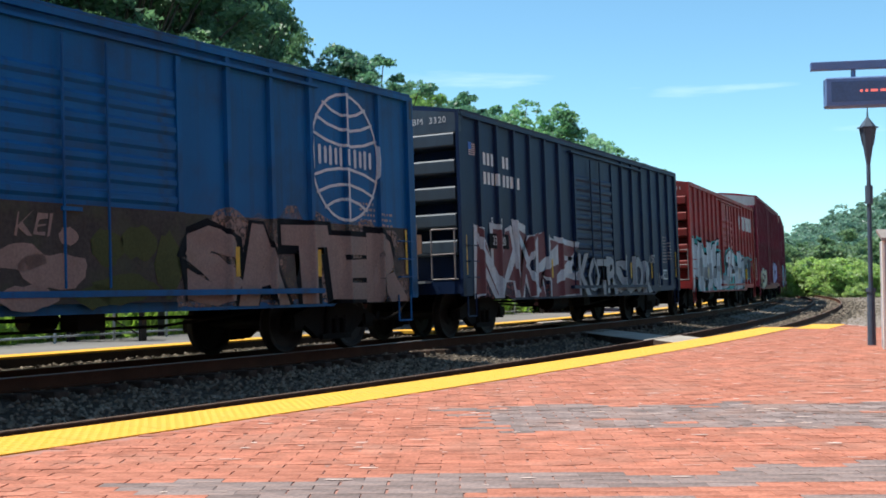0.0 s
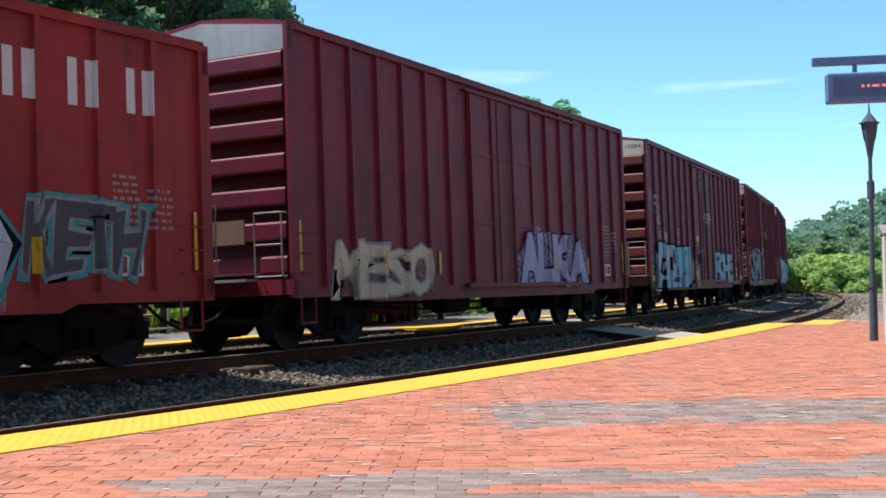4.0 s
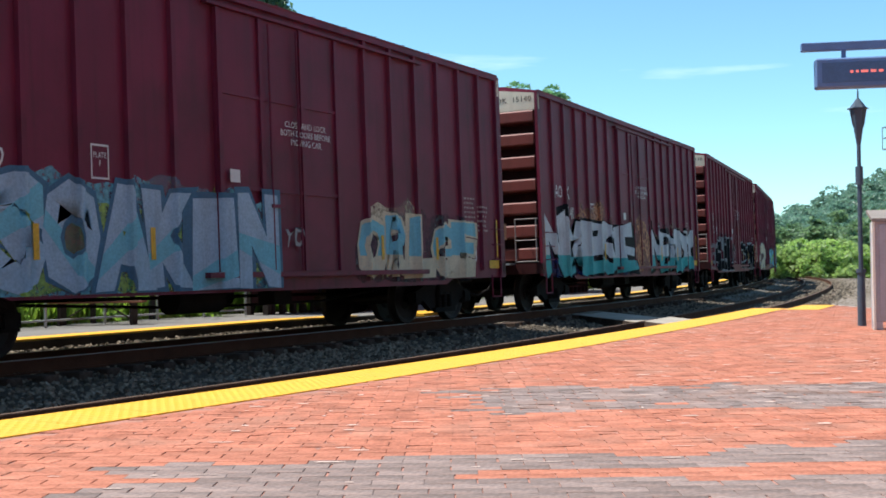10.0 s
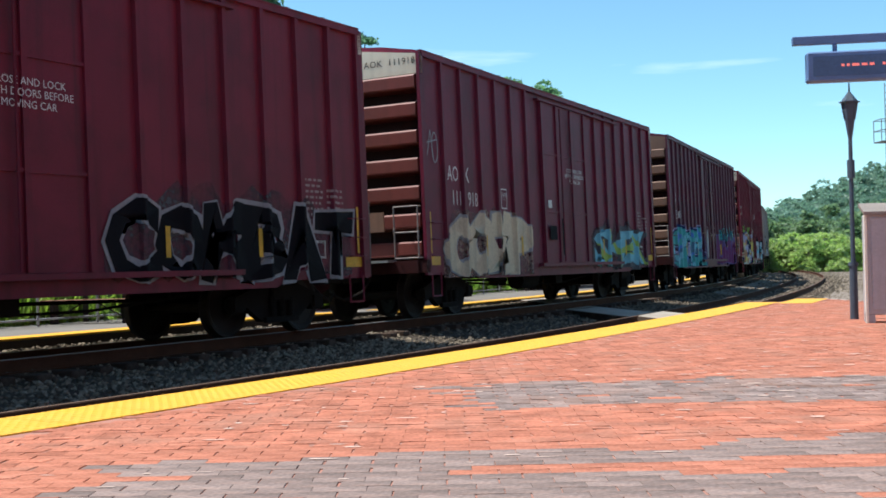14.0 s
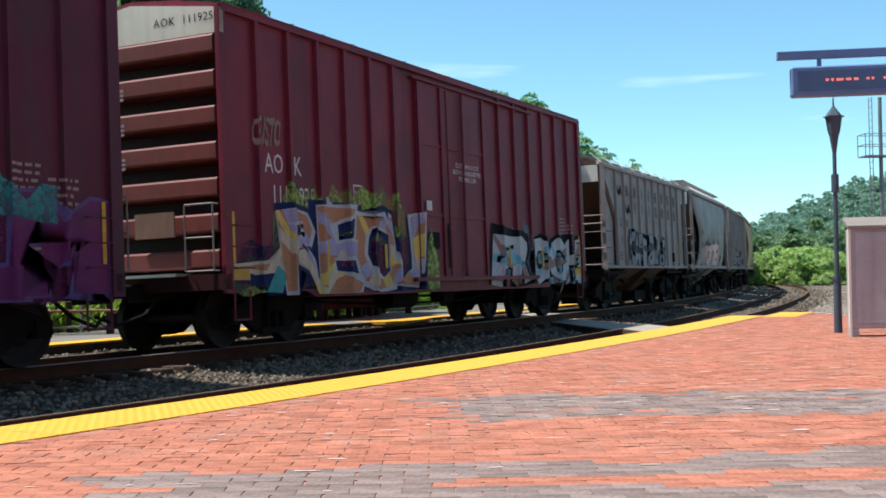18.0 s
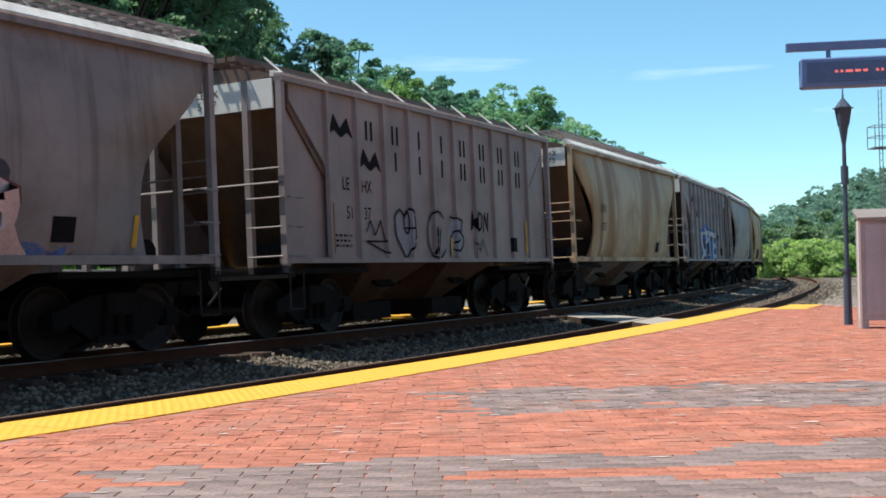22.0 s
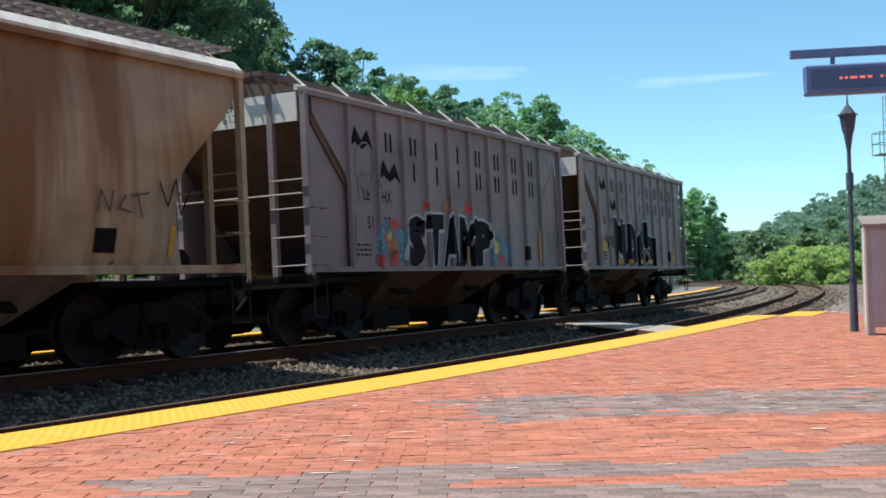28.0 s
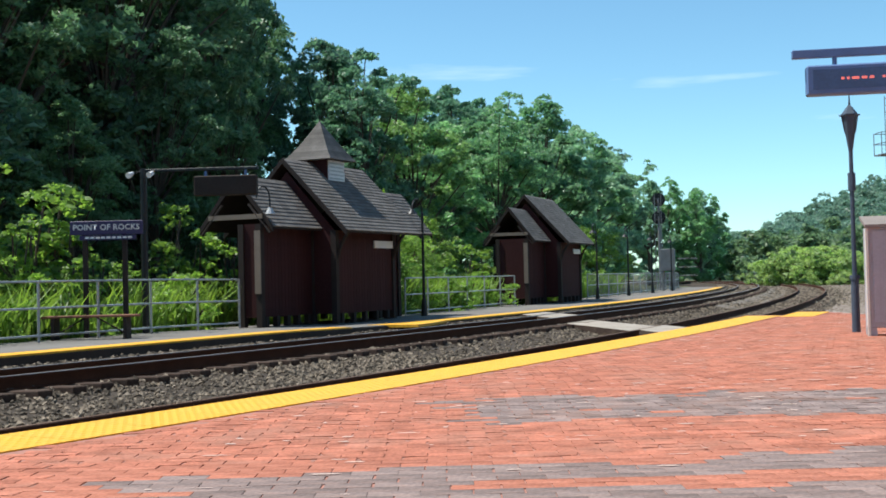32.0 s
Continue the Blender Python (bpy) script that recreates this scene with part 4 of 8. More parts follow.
    for sgn in (-1, 1):
        bm = bmesh.new()
        x = sgn * h
        box(bm, min(x - sgn * 0.3, x - sgn * 0.34), max(x - sgn * 0.3, x - sgn * 0.34), -PANEL + 0.05, PANEL - 0.05, 1.0, cap_top - 0.1)
        box(bm, min(x - sgn * 0.05, x + sgn * 0.1), max(x - sgn * 0.05, x + sgn * 0.1), -HW, HW, 0.85, 1.08)
        # recess shade is painted in: the sheet is darker than its ribs
        end = part("end_wall", bm, END_SHADE if end_paint in (OXIDE_END, TAN_END) else paint, car, "horizontally ribbed steel end wall")
        bm = bmesh.new()
        a, b = -sgn * 0.13, sgn * 0.24
        prism(bm, [(a, -0.29), (b - sgn * 0.03, -0.26), (b, -0.23), (b, -0.03), (b - sgn * 0.02, 0), (a, 0)], -PANEL + 0.055, PANEL - 0.055)
        z = cap_top - 0.45
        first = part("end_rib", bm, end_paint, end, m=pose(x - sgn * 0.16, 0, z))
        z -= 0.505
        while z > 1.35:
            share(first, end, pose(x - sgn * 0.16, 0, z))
            z -= 0.505
        bm = bmesh.new()
        shape = [(-HW, cap_top - 0.44), (HW, cap_top - 0.44), (HW, cap_top - 0.09), (0, cap_top + 0.13), (-HW, cap_top - 0.09)]
        prism(bm, shape, min(x - sgn * 0.03, x + sgn * 0.06), max(x - sgn * 0.03, x + sgn * 0.06), "x")
        capo = part("end_cap", bm, cap, car, "cream upper end panel" if cap is CAP_CREAM else "")
        if sgn < 0:
            if cap_text:
                me = text_mesh(cap_text, 0.17, 1.1)
                me.transform(pose(x - 0.066, -0.95, cap_top - 0.2, 90, 0, -90))
                me.materials.append(LETTER_BLACK if cap is CAP_CREAM else LETTER_WHITE)
                o = new("lettering", me)
                o.parent = car
            for zr, n2 in ((3.72, 3), (3.21, 3), (2.71, 3)):
                bm = bmesh.new()
                rr = random.Random(int(front * 10) + int(zr * 100))
                for k in range(n2):
                    y = 0.15
                    while y < 0.75:
                        w = rr.uniform(0.06, 0.16)
                        q = [bm.verts.new(p) for p in ((x - 0.085, y, zr + cap_top - 4.9 + 0.06 - k * 0.065), (x - 0.085, y + w, zr + cap_top - 4.9 + 0.06 - k * 0.065), (x - 0.085, y + w, zr + cap_top - 4.9 + 0.1 - k * 0.065), (x - 0.085, y, zr + cap_top - 4.9 + 0.1 - k * 0.065))]
                        bm.faces.new(q)
                        y += w + 0.03
                tagged(part("stencil", bm, STENCIL, end, "small unreadable stencilled lines"), kind="stuff")
        ladder_on_end(car, x + sgn * 0.24, sgn, -1.48, -1.0, 1.12, 2.05, 3, LADDER_GREY)
        bm = bmesh.new()
        box(bm, min(x, x + sgn * 0.35), max(x, x + sgn * 0.35), -0.9, 1.0, 1.06, 1.1)
        part("end_platform", bm, STEEL if sgn < 0 else CAR_BLACK, car, "worn steel end platform")
        bm = bmesh.new()
        box(bm, min(x + sgn * 0.13, x + sgn * 0.16), max(x + sgn * 0.13, x + sgn * 0.16), -0.75, -0.05, 1.62, 1.98)
        part("end_plate", bm, TAN_END, car, "bare tan placard board")
        bm = bmesh.new()
        for k in range(14):
            a0, a1 = k * 6.2832 / 14, (k + 1) * 6.2832 / 14
            tube(bm, (x + sgn * 0.3, 0.75 + 0.26 * math.cos(a0), 2.1 + 0.26 * math.sin(a0)), (x + sgn * 0.3, 0.75 + 0.26 * math.cos(a1), 2.1 + 0.26 * math.sin(a1)), 0.016, n=5)
        for k in range(4):
            a0 = k * 1.5708
            tube(bm, (x + sgn * 0.28, 0.75, 2.1), (x + sgn * 0.3, 0.75 + 0.26 * math.cos(a0), 2.1 + 0.26 * math.sin(a0)), 0.012, n=5)
        part("brake_wheel", bm, BLACK_IRON, car, "rusty spoked hand brake wheel")
        coupler(car, x, sgn)
        add_truck(car, sgn * (h - 1.75))
        for z in (1.15, 1.45, 1.75):
            bm = bmesh.new()
            pipe(bm, [(x - sgn * 0.1, -HW, z), (x - sgn * 0.1, -HW - 0.06, z), (x - sgn * 0.52, -HW - 0.06, z), (x - sgn * 0.52, -HW, z)], 0.011, 5)
            part("grab_iron", bm, paint, car)
        bm = bmesh.new()
        pipe(bm, [(x - sgn * 0.12, -HW + 0.02, 0.85), (x - sgn * 0.12, -HW + 0.02, 0.42), (x - sgn * 0.5, -HW + 0.02, 0.42), (x - sgn * 0.5, -HW + 0.02, 0.85)], 0.016, 5)
        part("sill_step", bm, paint, car)
    bm = bmesh.new()
    n = 16
    roof = [(-HW - 0.02, top - 0.1), (-HW * 0.5, top + 0.05), (0, top + 0.13), (HW * 0.5, top + 0.05), (HW + 0.02, top - 0.1), (HW, top - 0.14), (0, top + 0.05), (-HW, top - 0.14)]
    prism(bm, roof, -h, h, "x")
    for i in range(1, n):
        x = -h + length * i / n
        prism(bm, [(-HW, top - 0.06), (0, top + 0.18), (HW, top - 0.06), (0, top + 0.1)], x - 0.03, x + 0.03, "x")
    part("roof", bm, roof_paint or paint, car)
    bm = bmesh.new()
    box(bm, -h, h, -0.25, 0.25, 0.72, 1.02)
    box(bm, -h, h, -PANEL + 0.06, PANEL - 0.06, 0.94, 1.02)
    for i in range(7):
        x = -h + 3.2 + (length - 6.4) * i / 6
        box(bm, x - 0.07, x + 0.07, -1.4, 1.4, 0.76, 0.96)
    part("underframe", bm, CAR_BLACK, car)
    bm = bmesh.new()
    tube(bm, (-1.9, -0.95, 0.62), (-0.9, -0.95, 0.62), 0.2, n=12)
    part("air_tank", bm, CAR_BLACK, car)
    bm = bmesh.new()
    tube(bm, (1.2, 0.9, 0.64), (1.7, 0.9, 0.64), 0.16, n=12)
    part("brake_cylinder", bm, CAR_BLACK, car)
    bm = bmesh.new()
    box(bm, 0.3, 0.75, -1.1, -0.8, 0.5, 0.85)
    part("valve_box", bm, CAR_BLACK, car)
    bm = bmesh.new()
    pipe(bm, [(-h + 2.9, -0.5, 0.66), (-1, -0.55, 0.5), (2.4, -0.5, 0.5), (h - 2.9, -0.5, 0.66)], 0.022, 5)
    pipe(bm, [(-h + 2.9, 0.6, 0.7), (h - 2.9, 0.6, 0.6)], 0.03, 5)
    part("brake_rod", bm, CAR_BLACK, car)
    rects = [(-h + 0.14, -h + 0.2, 1.2, 1.95), (h - 0.22, h - 0.16, 1.2, 1.95)]
    for x in (-h + 2.67, -h + 4.6, h - 4.7, h - 2.77):
        rects.append((x, x + 0.09, 1.15, 1.56))
    side_bars(car, "reflector", rects, REFLECT_YELLOW, prof, "yellow reflective strips", lift=0.03)
    bits_on_side(car, prof, int(front) + 5, h - 1.55, h - 1.1, 1.55, 2.35, 9, STENCIL)
    bits_on_side(car, prof, int(front) + 9, h - 1.0, h - 0.55, 1.65, 2.2, 6, STENCIL)
    side_bars(car, "stencil", [(h - 1.5, h - 1.08, 1.12, 1.16), (h - 1.5, h - 1.08, 1.36, 1.4), (h - 1.5, h - 1.46, 1.12, 1.4), (h - 1.12, h - 1.08, 1.12, 1.4), (h - 1.35, h - 1.3, 1.12, 1.4)], LETTER_WHITE, prof, "white stencilled box frame")
    return car, prof, h


def paint(name, color, vary=0.34, dirt=(0.045, 0.016, 0.02), amt=0.6, streak=0.6, bands=None):
    return mat(name, color, 0.5, vary=vary, scale=0.7, fine=170, bump=0.015, dirt=dirt, dirt_amt=amt, dirt_scale=0.8, streak=streak, spec=0.22, bands=bands)


OXIDE = [paint("oxide_red_%s" % k, c) for k, c in (("a", (0.165, 0.017, 0.04)), ("b", (0.18, 0.018, 0.038)), ("c", (0.16, 0.017, 0.042)), ("d", (0.195, 0.02, 0.038)))]
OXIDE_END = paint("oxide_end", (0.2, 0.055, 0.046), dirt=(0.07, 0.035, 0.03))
# near-black stands for the shade in the recesses between end ribs
END_SHADE = paint("end_sheet", (0.045, 0.012, 0.013), dirt=(0.02, 0.012, 0.012))
CAP_CREAM = paint("cream_cap", (0.74, 0.65, 0.5), dirt=(0.4, 0.3, 0.22), amt=0.45, streak=0.4, vary=0.15)
BLUE = paint("sky_blue_paint", (0.005, 0.105, 0.29), dirt=(0.03, 0.035, 0.05))
NAVY = paint("navy_paint", (0.005, 0.019, 0.062), dirt=(0.02, 0.02, 0.03))
NAVY_END = paint("navy_end", (0.06, 0.085, 0.11), dirt=(0.04, 0.04, 0.05))
FIRE_RED = paint("orange_red_paint", (0.34, 0.036, 0.034), dirt=(0.1, 0.03, 0.03))
RED_END = paint("orange_red_end", (0.25, 0.035, 0.03), dirt=(0.15, 0.05, 0.04))
TAN_END = paint("tan_end", (0.24, 0.14, 0.1), dirt=(0.12, 0.08, 0.06))
GREY_CAP = paint("grey_cap", (0.42, 0.42, 0.43), dirt=(0.25, 0.22, 0.2))
DARK_BROWN = paint("dark_brown_paint", (0.115, 0.024, 0.045), dirt=(0.06, 0.045, 0.05))
HOPPER_GREY = paint("hopper_grey", (0.32, 0.265, 0.25), dirt=(0.14, 0.1, 0.075), amt=0.55, streak=0.35)
HOPPER_GREY_B = paint("hopper_grey_b", (0.295, 0.25, 0.245), dirt=(0.11, 0.085, 0.07), amt=0.6, streak=0.45)
HOPPER_TAN = paint("hopper_tan", (0.49, 0.36, 0.225), dirt=(0.24, 0.12, 0.045), amt=0.7, streak=0.75, bands=(0.23, 0.09, 0.022))
WALK_RUST = paint("roof_walk_rust", (0.36, 0.31, 0.28), dirt=(0.16, 0.12, 0.1))
HOPPER_SMOOTH = paint("hopper_smooth_grey", (0.3, 0.265, 0.255), dirt=(0.1, 0.075, 0.06), amt=0.6, streak=0.7)
RUST_BAY = paint("rust_bay", (0.16, 0.1, 0.065), dirt=(0.05, 0.035, 0.03), amt=0.6)
DUSTY_BAY = paint("dusty_bay", (0.3, 0.26, 0.235), dirt=(0.06, 0.045, 0.04), amt=0.75, streak=0.5)

END_SLOPE = paint("end_slope", (0.17, 0.11, 0.08), dirt=(0.06, 0.04, 0.03), amt=0.6, streak=0.5)

# sunlight along the roof edge is put into this colour; brackets share it
HOPPER_EDGE = paint("hopper_edge", (0.8, 0.76, 0.68), dirt=(0.3, 0.25, 0.2), amt=0.4)


def hopper(name, front, length, paint_m, label, smooth=False, cap_text=""):
    """A covered hopper: posts or smooth bulged sides, end slopes, ladders, bays, roof walk, trucks."""
    h = length / 2
    top, sill = 3.93, 1.2
    car = thing(name, car_pose(front, length, 0), label, "covered hopper", "cars of the train")
    posts = [] if smooth else [-h + 1.32 + (length - 2.64) * i / 9 for i in range(10)]
    prof = [] if smooth else rib_profile(posts, 0.035, 0.02)

    def bulge(z):
        return smooth_bulge(z) if smooth else 0.0

    def inset(z):
        """How far in from the car's end the side sheet begins."""
        if smooth:
            u = (z - sill) / (top - sill)
            return 0.25 + 1.25 * (1 - abs(2 * u - 0.55) ** 2.2 * 0.75) * (1 - max(0, u - 0.45) ** 1.3 * 1.9)
        return 0.3 if z > 3.62 else (0.3 + (3.62 - z) * 1.05 if z > 2.65 else 1.32)

    for sd in (-1, 1):
        bm = bmesh.new()
        zs = [sill + (top - sill) * i / 18 for i in range(19)]
        cols = []
        for z in zs:
            i0 = max(0.12, inset(z))
            y = sd * (PANEL + bulge(z))
            cols.append([bm.verts.new((x, y, z)) for x in np.linspace(-h + i0, h - i0, 9)] + [bm.verts.new((x, y - sd * 0.04, z)) for x in np.linspace(h - i0, -h + i0, 9)])
        for a, b in zip(cols[:-1], cols[1:]):
            for i in range(18):
                bm.faces.new((a[i], a[(i + 1) % 18], b[(i + 1) % 18], b[i]))
        part("side_sheet", bm, paint_m, car, smooth=smooth)
        bm = bmesh.new()
        for r in posts:
            prism(bm, [(r - 0.055, sd * PANEL), (r - 0.035, sd * HW), (r + 0.035, sd * HW), (r + 0.055, sd * PANEL)], sill, top - 0.05, "z")
        box(bm, -h, h, min(sd * (HW + 0.02), sd * 1.45), max(sd * (HW + 0.02), sd * 1.45), top - 0.06, top + 0.06)
        box(bm, -h + 0.05, h - 0.05, min(sd * (HW - 0.02), sd * 1.4), max(sd * (HW - 0.02), sd * 1.4), sill - 0.06, sill + (0.05 if smooth else 0.02))
        part("side_frame", bm, paint_m, car)
        bm = bmesh.new()
        dz = 0.16 if smooth else 0.07
        prism(bm, [(sd * (HW + 0.03), top + 0.04), (sd * (HW - 0.13), top + 0.04 + dz), (sd * (HW - 0.2), top + 0.04 + dz), (sd * (HW - 0.2), top + 0.02), (sd * (HW + 0.02), top + 0.02)], -h + 0.02, h - 0.02, "x")
        part("roof_edge", bm, HOPPER_EDGE, car, "dusty roof edge, sunlight put into its pale colour")
    for sgn in (-1, 1):
        x = sgn * h
        bm = bmesh.new()
        prism(bm, [(x - sgn * 0.3, top), (x - sgn * 0.3, 3.5), (x - sgn * 2.6, sill), (x - sgn * 2.65, sill), (x - sgn * 0.4, 3.55), (x - sgn * 0.4, top)], -1.47, 1.47)
        part("end_slope", bm, END_SLOPE, car, "rust-brown sloped end sheet")
        bm = bmesh.new()
        box(bm, min(x - sgn * 0.06, x - sgn * 0.02), max(x - sgn * 0.06, x - sgn * 0.02), -1.4, 1.4, 3.48, top)
        part("end_panel", bm, WHITE_PAINT, car, "pale upper end panel")
        if not smooth:
            for sd in (-1, 1):
                bm = bmesh.new()
                box(bm, min(x - sgn * 0.1, x - sgn * 1.36), max(x - sgn * 0.1, x - sgn * 1.36), min(sd * 1.4, sd * 1.43), max(sd * 1.4, sd * 1.43), sill - 0.04, top - 0.06)
                part("side_wing", bm, paint_m, car, "grimy end wing sheet")
        for y in (-1.52, -0.9, 0.9, 1.52):
            bm = bmesh.new()
            box(bm, min(x, x - sgn * 0.1), max(x, x - sgn * 0.1), y - 0.05, y + 0.05, 1.0, top)
            part("corner_post", bm, paint_m, car)
        bm = bmesh.new()
        for k in range(4):
            z = 1.25 + k * 0.44
            tube(bm, (x + sgn * 0.03, -1.52, z), (x + sgn * 0.03, -0.9, z), 0.014, n=5)
            if k < 3:
                pipe(bm, [(x - sgn * 0.05, -1.57, z), (x - sgn * 0.05, -1.63, z), (x - sgn * 0.42, -1.63, z), (x - sgn * 0.42, -1.5, z)], 0.012, 5)
        tube(bm, (x + sgn * 0.05, -1.5, 2.35), (x + sgn * 0.05, 1.5, 2.35), 0.018, n=5)
        part("ladder", bm, paint_m, car, "steel corner ladder with grab irons")
        bm = bmesh.new()
        pipe(bm, [(x - sgn * 0.05, -1.57, 1.05), (x - sgn * 0.05, -1.57, 0.45), (x - sgn * 0.42, -1.57, 0.45), (x - sgn * 0.42, -1.57, 1.05)], 0.016, 5)
        part("sill_step", bm, WHEEL, car, "grimy steel stirrup step")
        bm = bmesh.new()
        box(bm, min(x, x - sgn * 2.7), max(x, x - sgn * 2.7), -1.4, 1.4, 0.98, 1.06)
        box(bm, min(x, x - sgn * 2.7), max(x, x - sgn * 2.7), -0.3, 0.3, 0.72, 1.0)
        box(bm, min(x, x - sgn * 0.2), max(x, x - sgn * 0.2), -HW, HW, 0.92, 1.1)
        part("end_sill", bm, CAR_BLACK, car)
        bm = bmesh.new()
        tube(bm, (x - sgn * 0.9, -1.1, 1.32), (x - sgn * 0.9, -0.3, 1.32), 0.17, n=12)
        part("air_tank", bm, CAR_BLACK, car)
        coupler(car, x, sgn)
        add_truck(car, sgn * (h - 1.45))
        if sgn < 0 and cap_text:
            me = text_mesh(cap_text, 0.17, 1.1)
            me.transform(pose(x + 0.012, -0.98 if smooth else -0.2, 3.7, 90, 0, -90))
            me.materials.append(LETTER_BLACK)
            o = new("lettering", me)
            o.parent = car
    for x0, bl in ((-2.75, 2.35), (0.3, 2.35)):
        bm = bmesh.new()
        v = [(x0, sill), (x0 + bl, sill), (x0 + bl * 0.66, 0.46), (x0 + bl * 0.34, 0.46)]
        lo = [bm.verts.new((x, y, z)) for (x, z), w in zip(v, (1.44, 1.44, 0.42, 0.42)) for y in (-w, w)]
        for f in ((0, 2, 3, 1), (0, 1, 7, 6), (2, 4, 5, 3), (4, 6, 7, 5), (0, 6, 4, 2), (1, 3, 5, 7)):
            bm.faces.new([lo[j] for j in f])
        bay = part("bay", bm, DUSTY_BAY if smooth else RUST_BAY, car, "rust-stained discharge bay")
        for sd in (-1, 1):
            bm = bmesh.new()
            m = pose(x0 + bl * 0.5, sd * 0.95, 0.84, sd * 54)
            box(bm, -0.3, 0.3, -0.03, 0.03, -0.16, 0.16, m)
            part("inspection_plate", bm, CAR_BLACK, bay, "dark inspection plate")
        bm = bmesh.new()
        box(bm, x0 + bl * 0.22, x0 + bl * 0.8, -0.75, 0.75, 0.16, 0.47)
        part("outlet_gate", bm, CAR_BLACK, bay)
    bm = bmesh.new()
    box(bm, -2.9, 2.9, -0.12, 0.12, 0.78, 1.02)
    part("centre_sill", bm, CAR_BLACK, car)
    bm = bmesh.new()
    prism(bm, [(-HW, top + 0.03), (-HW * 0.5, top + 0.2), (0, top + 0.26), (HW * 0.5, top + 0.2), (HW, top + 0.03), (0, top + 0.0)], -h + 0.05, h - 0.05, "x")
    part("roof", bm, END_SLOPE, car)
    bm = bmesh.new()
    wy, wz = (1.0, 0.42) if smooth else (0.55, 0.36)
    z1, dz1 = top + wz, 0.03 if smooth else 0.06
    for y in (-wy, wy):
        for k in range(4):
            box(bm, -h - 0.1, h + 0.1, y - 0.3 + k * 0.192, y - 0.285 + k * 0.192, z1 - dz1, z1 + dz1 * 0.5)
        for k in range(34):
            x = -h - 0.08 + (length + 0.14) * k / 33
            box(bm, x, x + 0.02, y - 0.298, y + 0.298, z1 - dz1 * 0.8, z1 + dz1 * 0.3)
    for i in range(8):
        x = -h + 0.3 + (length - 0.6) * i / 7
        box(bm, x - 0.3, x + 0.3, -0.37, 0.37, top + 0.26, top + 0.38)
    part("roof_walk", bm, WALK_RUST if smooth else END_SLOPE, car, "steel grating roof walk")
    for y in (-1, 1):
        bm = bmesh.new()
        tube(bm, (0, y * 1.5, top + 0.05), (-0.03, y * 1.15, top + 0.36), 0.018 if not smooth else 0.012, n=5)
        first = part("walk_bracket", bm, HOPPER_EDGE if not smooth else paint_m, car, "steel roof walk bracket", m=pose(-h + 0.25, 0, 0))
        for i in range(1, 9):
            share(first, car, pose(-h + 0.25 + (length - 0.5) * i / 8, 0, 0))
    return car, prof, h


# ---- the train ----
CARS = []


def aok(front, p, number, label, **kw):
    car, prof, h = boxcar("boxcar", front, 14.95, 4.9, p, OXIDE_END, CAP_CREAM, label, cap_text="AOK  " + number.replace(" ", ""), **kw)
    side_letters(car, "lettering", "AO   K", 0.42, -h + 1.53, 2.7, LETTER_WHITE, prof, "white reporting mark")
    side_letters(car, "lettering", number.replace(" ", "   "), 0.4, -h + 1.8, 2.24, LETTER_WHITE, prof, "white car number")
    side_letters(car, "lettering", "CLOSE AND LOCK\nBOTH DOORS BEFORE\nMOVING CAR", 0.13, 0.55, 3.02, LETTER_WHITE, prof, "white door notice", squeeze=1.0)
    z0 = 2.52
    side_bars(car, "stencil", [(-h + 3.62, -h + 3.92, z0, z0 + 0.025), (-h + 3.62, -h + 3.92, z0 - 0.4, z0 - 0.375), (-h + 3.62, -h + 3.64, z0 - 0.4, z0), (-h + 3.9, -h + 3.92, z0 - 0.4, z0)], LETTER_WHITE, prof, "white plate symbol frame")
    side_letters(car, "lettering", "PLATE\nF", 0.1, -h + 3.77, z0 - 0.16, LETTER_WHITE, prof, "white plate symbol")
    side_bars(car, "stencil", [(-h + 0.1, -h + 0.55, 0.98, 1.14), (h - 0.55, h - 0.1, 0.98, 1.14)], REFLECT_YELLOW, prof, "yellow corner patch", lift=0.02)
    side_bars(car, "placard", [(-1.25, -0.82, 1.5, 1.82)], LETTER_BLACK, prof, "dark placard board on the door")
    side_bars(car, "lock_plate", [(-0.46, -0.28, 1.15, 2.0)], LETTER_BLACK, prof, "dark greasy lock plate")
    side_bars(car, "tag", [(-1.32, -1.1, 2.22, 2.4)], LETTER_WHITE, prof, "small white paper tag")
    CARS.append((car, front, 14.95))
    return car, prof, h


# blue boxcar with a globe emblem
car, prof, h = boxcar("boxcar", -1.86, 14.95, 4.3, BLUE, NAVY_END, NAVY_END, "faded blue steel boxcar with a white globe emblem and silver graffiti", ribs=6, door=3.4, ridged=True)
CARS.append((car, -1.86, 14.95))
EMBLEM = mat("emblem_white", (0.6, 0.61, 0.64), 0.6, vary=0.2, scale=3, fine=40)
ex, ez, ea, eb = 5.55, 3.04, 0.93, 1.0
emblem = new("emblem")
emblem.parent = car
emblem["label"] = "white globe emblem of plain lines"
lines = [[(ex + ea * math.cos(i * 0.2244), ez + eb * math.sin(i * 0.2244)) for i in range(29)]]
for k in (0.3, 0.55, 0.78):
    for sg in (-1, 1):
        zc, wd = ez + sg * eb * k, ea * math.sqrt(1 - k * k)
        lines.append([(ex + wd * u, zc + sg * 0.16 * u * u - sg * 0.12) for u in (-1, -0.6, -0.2, 0.2, 0.6, 1)])
for sg in (-1, 1):
    lines.append([(ex, ez + sg * eb * k) for k in (0.22, 0.6, 0.97)])
for pts in lines:
    bm = bmesh.new()
    stroke(bm, pts, 0.045, 0)
    follow(bm, prof, 0.01)
    part("emblem_line", bm, EMBLEM, emblem)
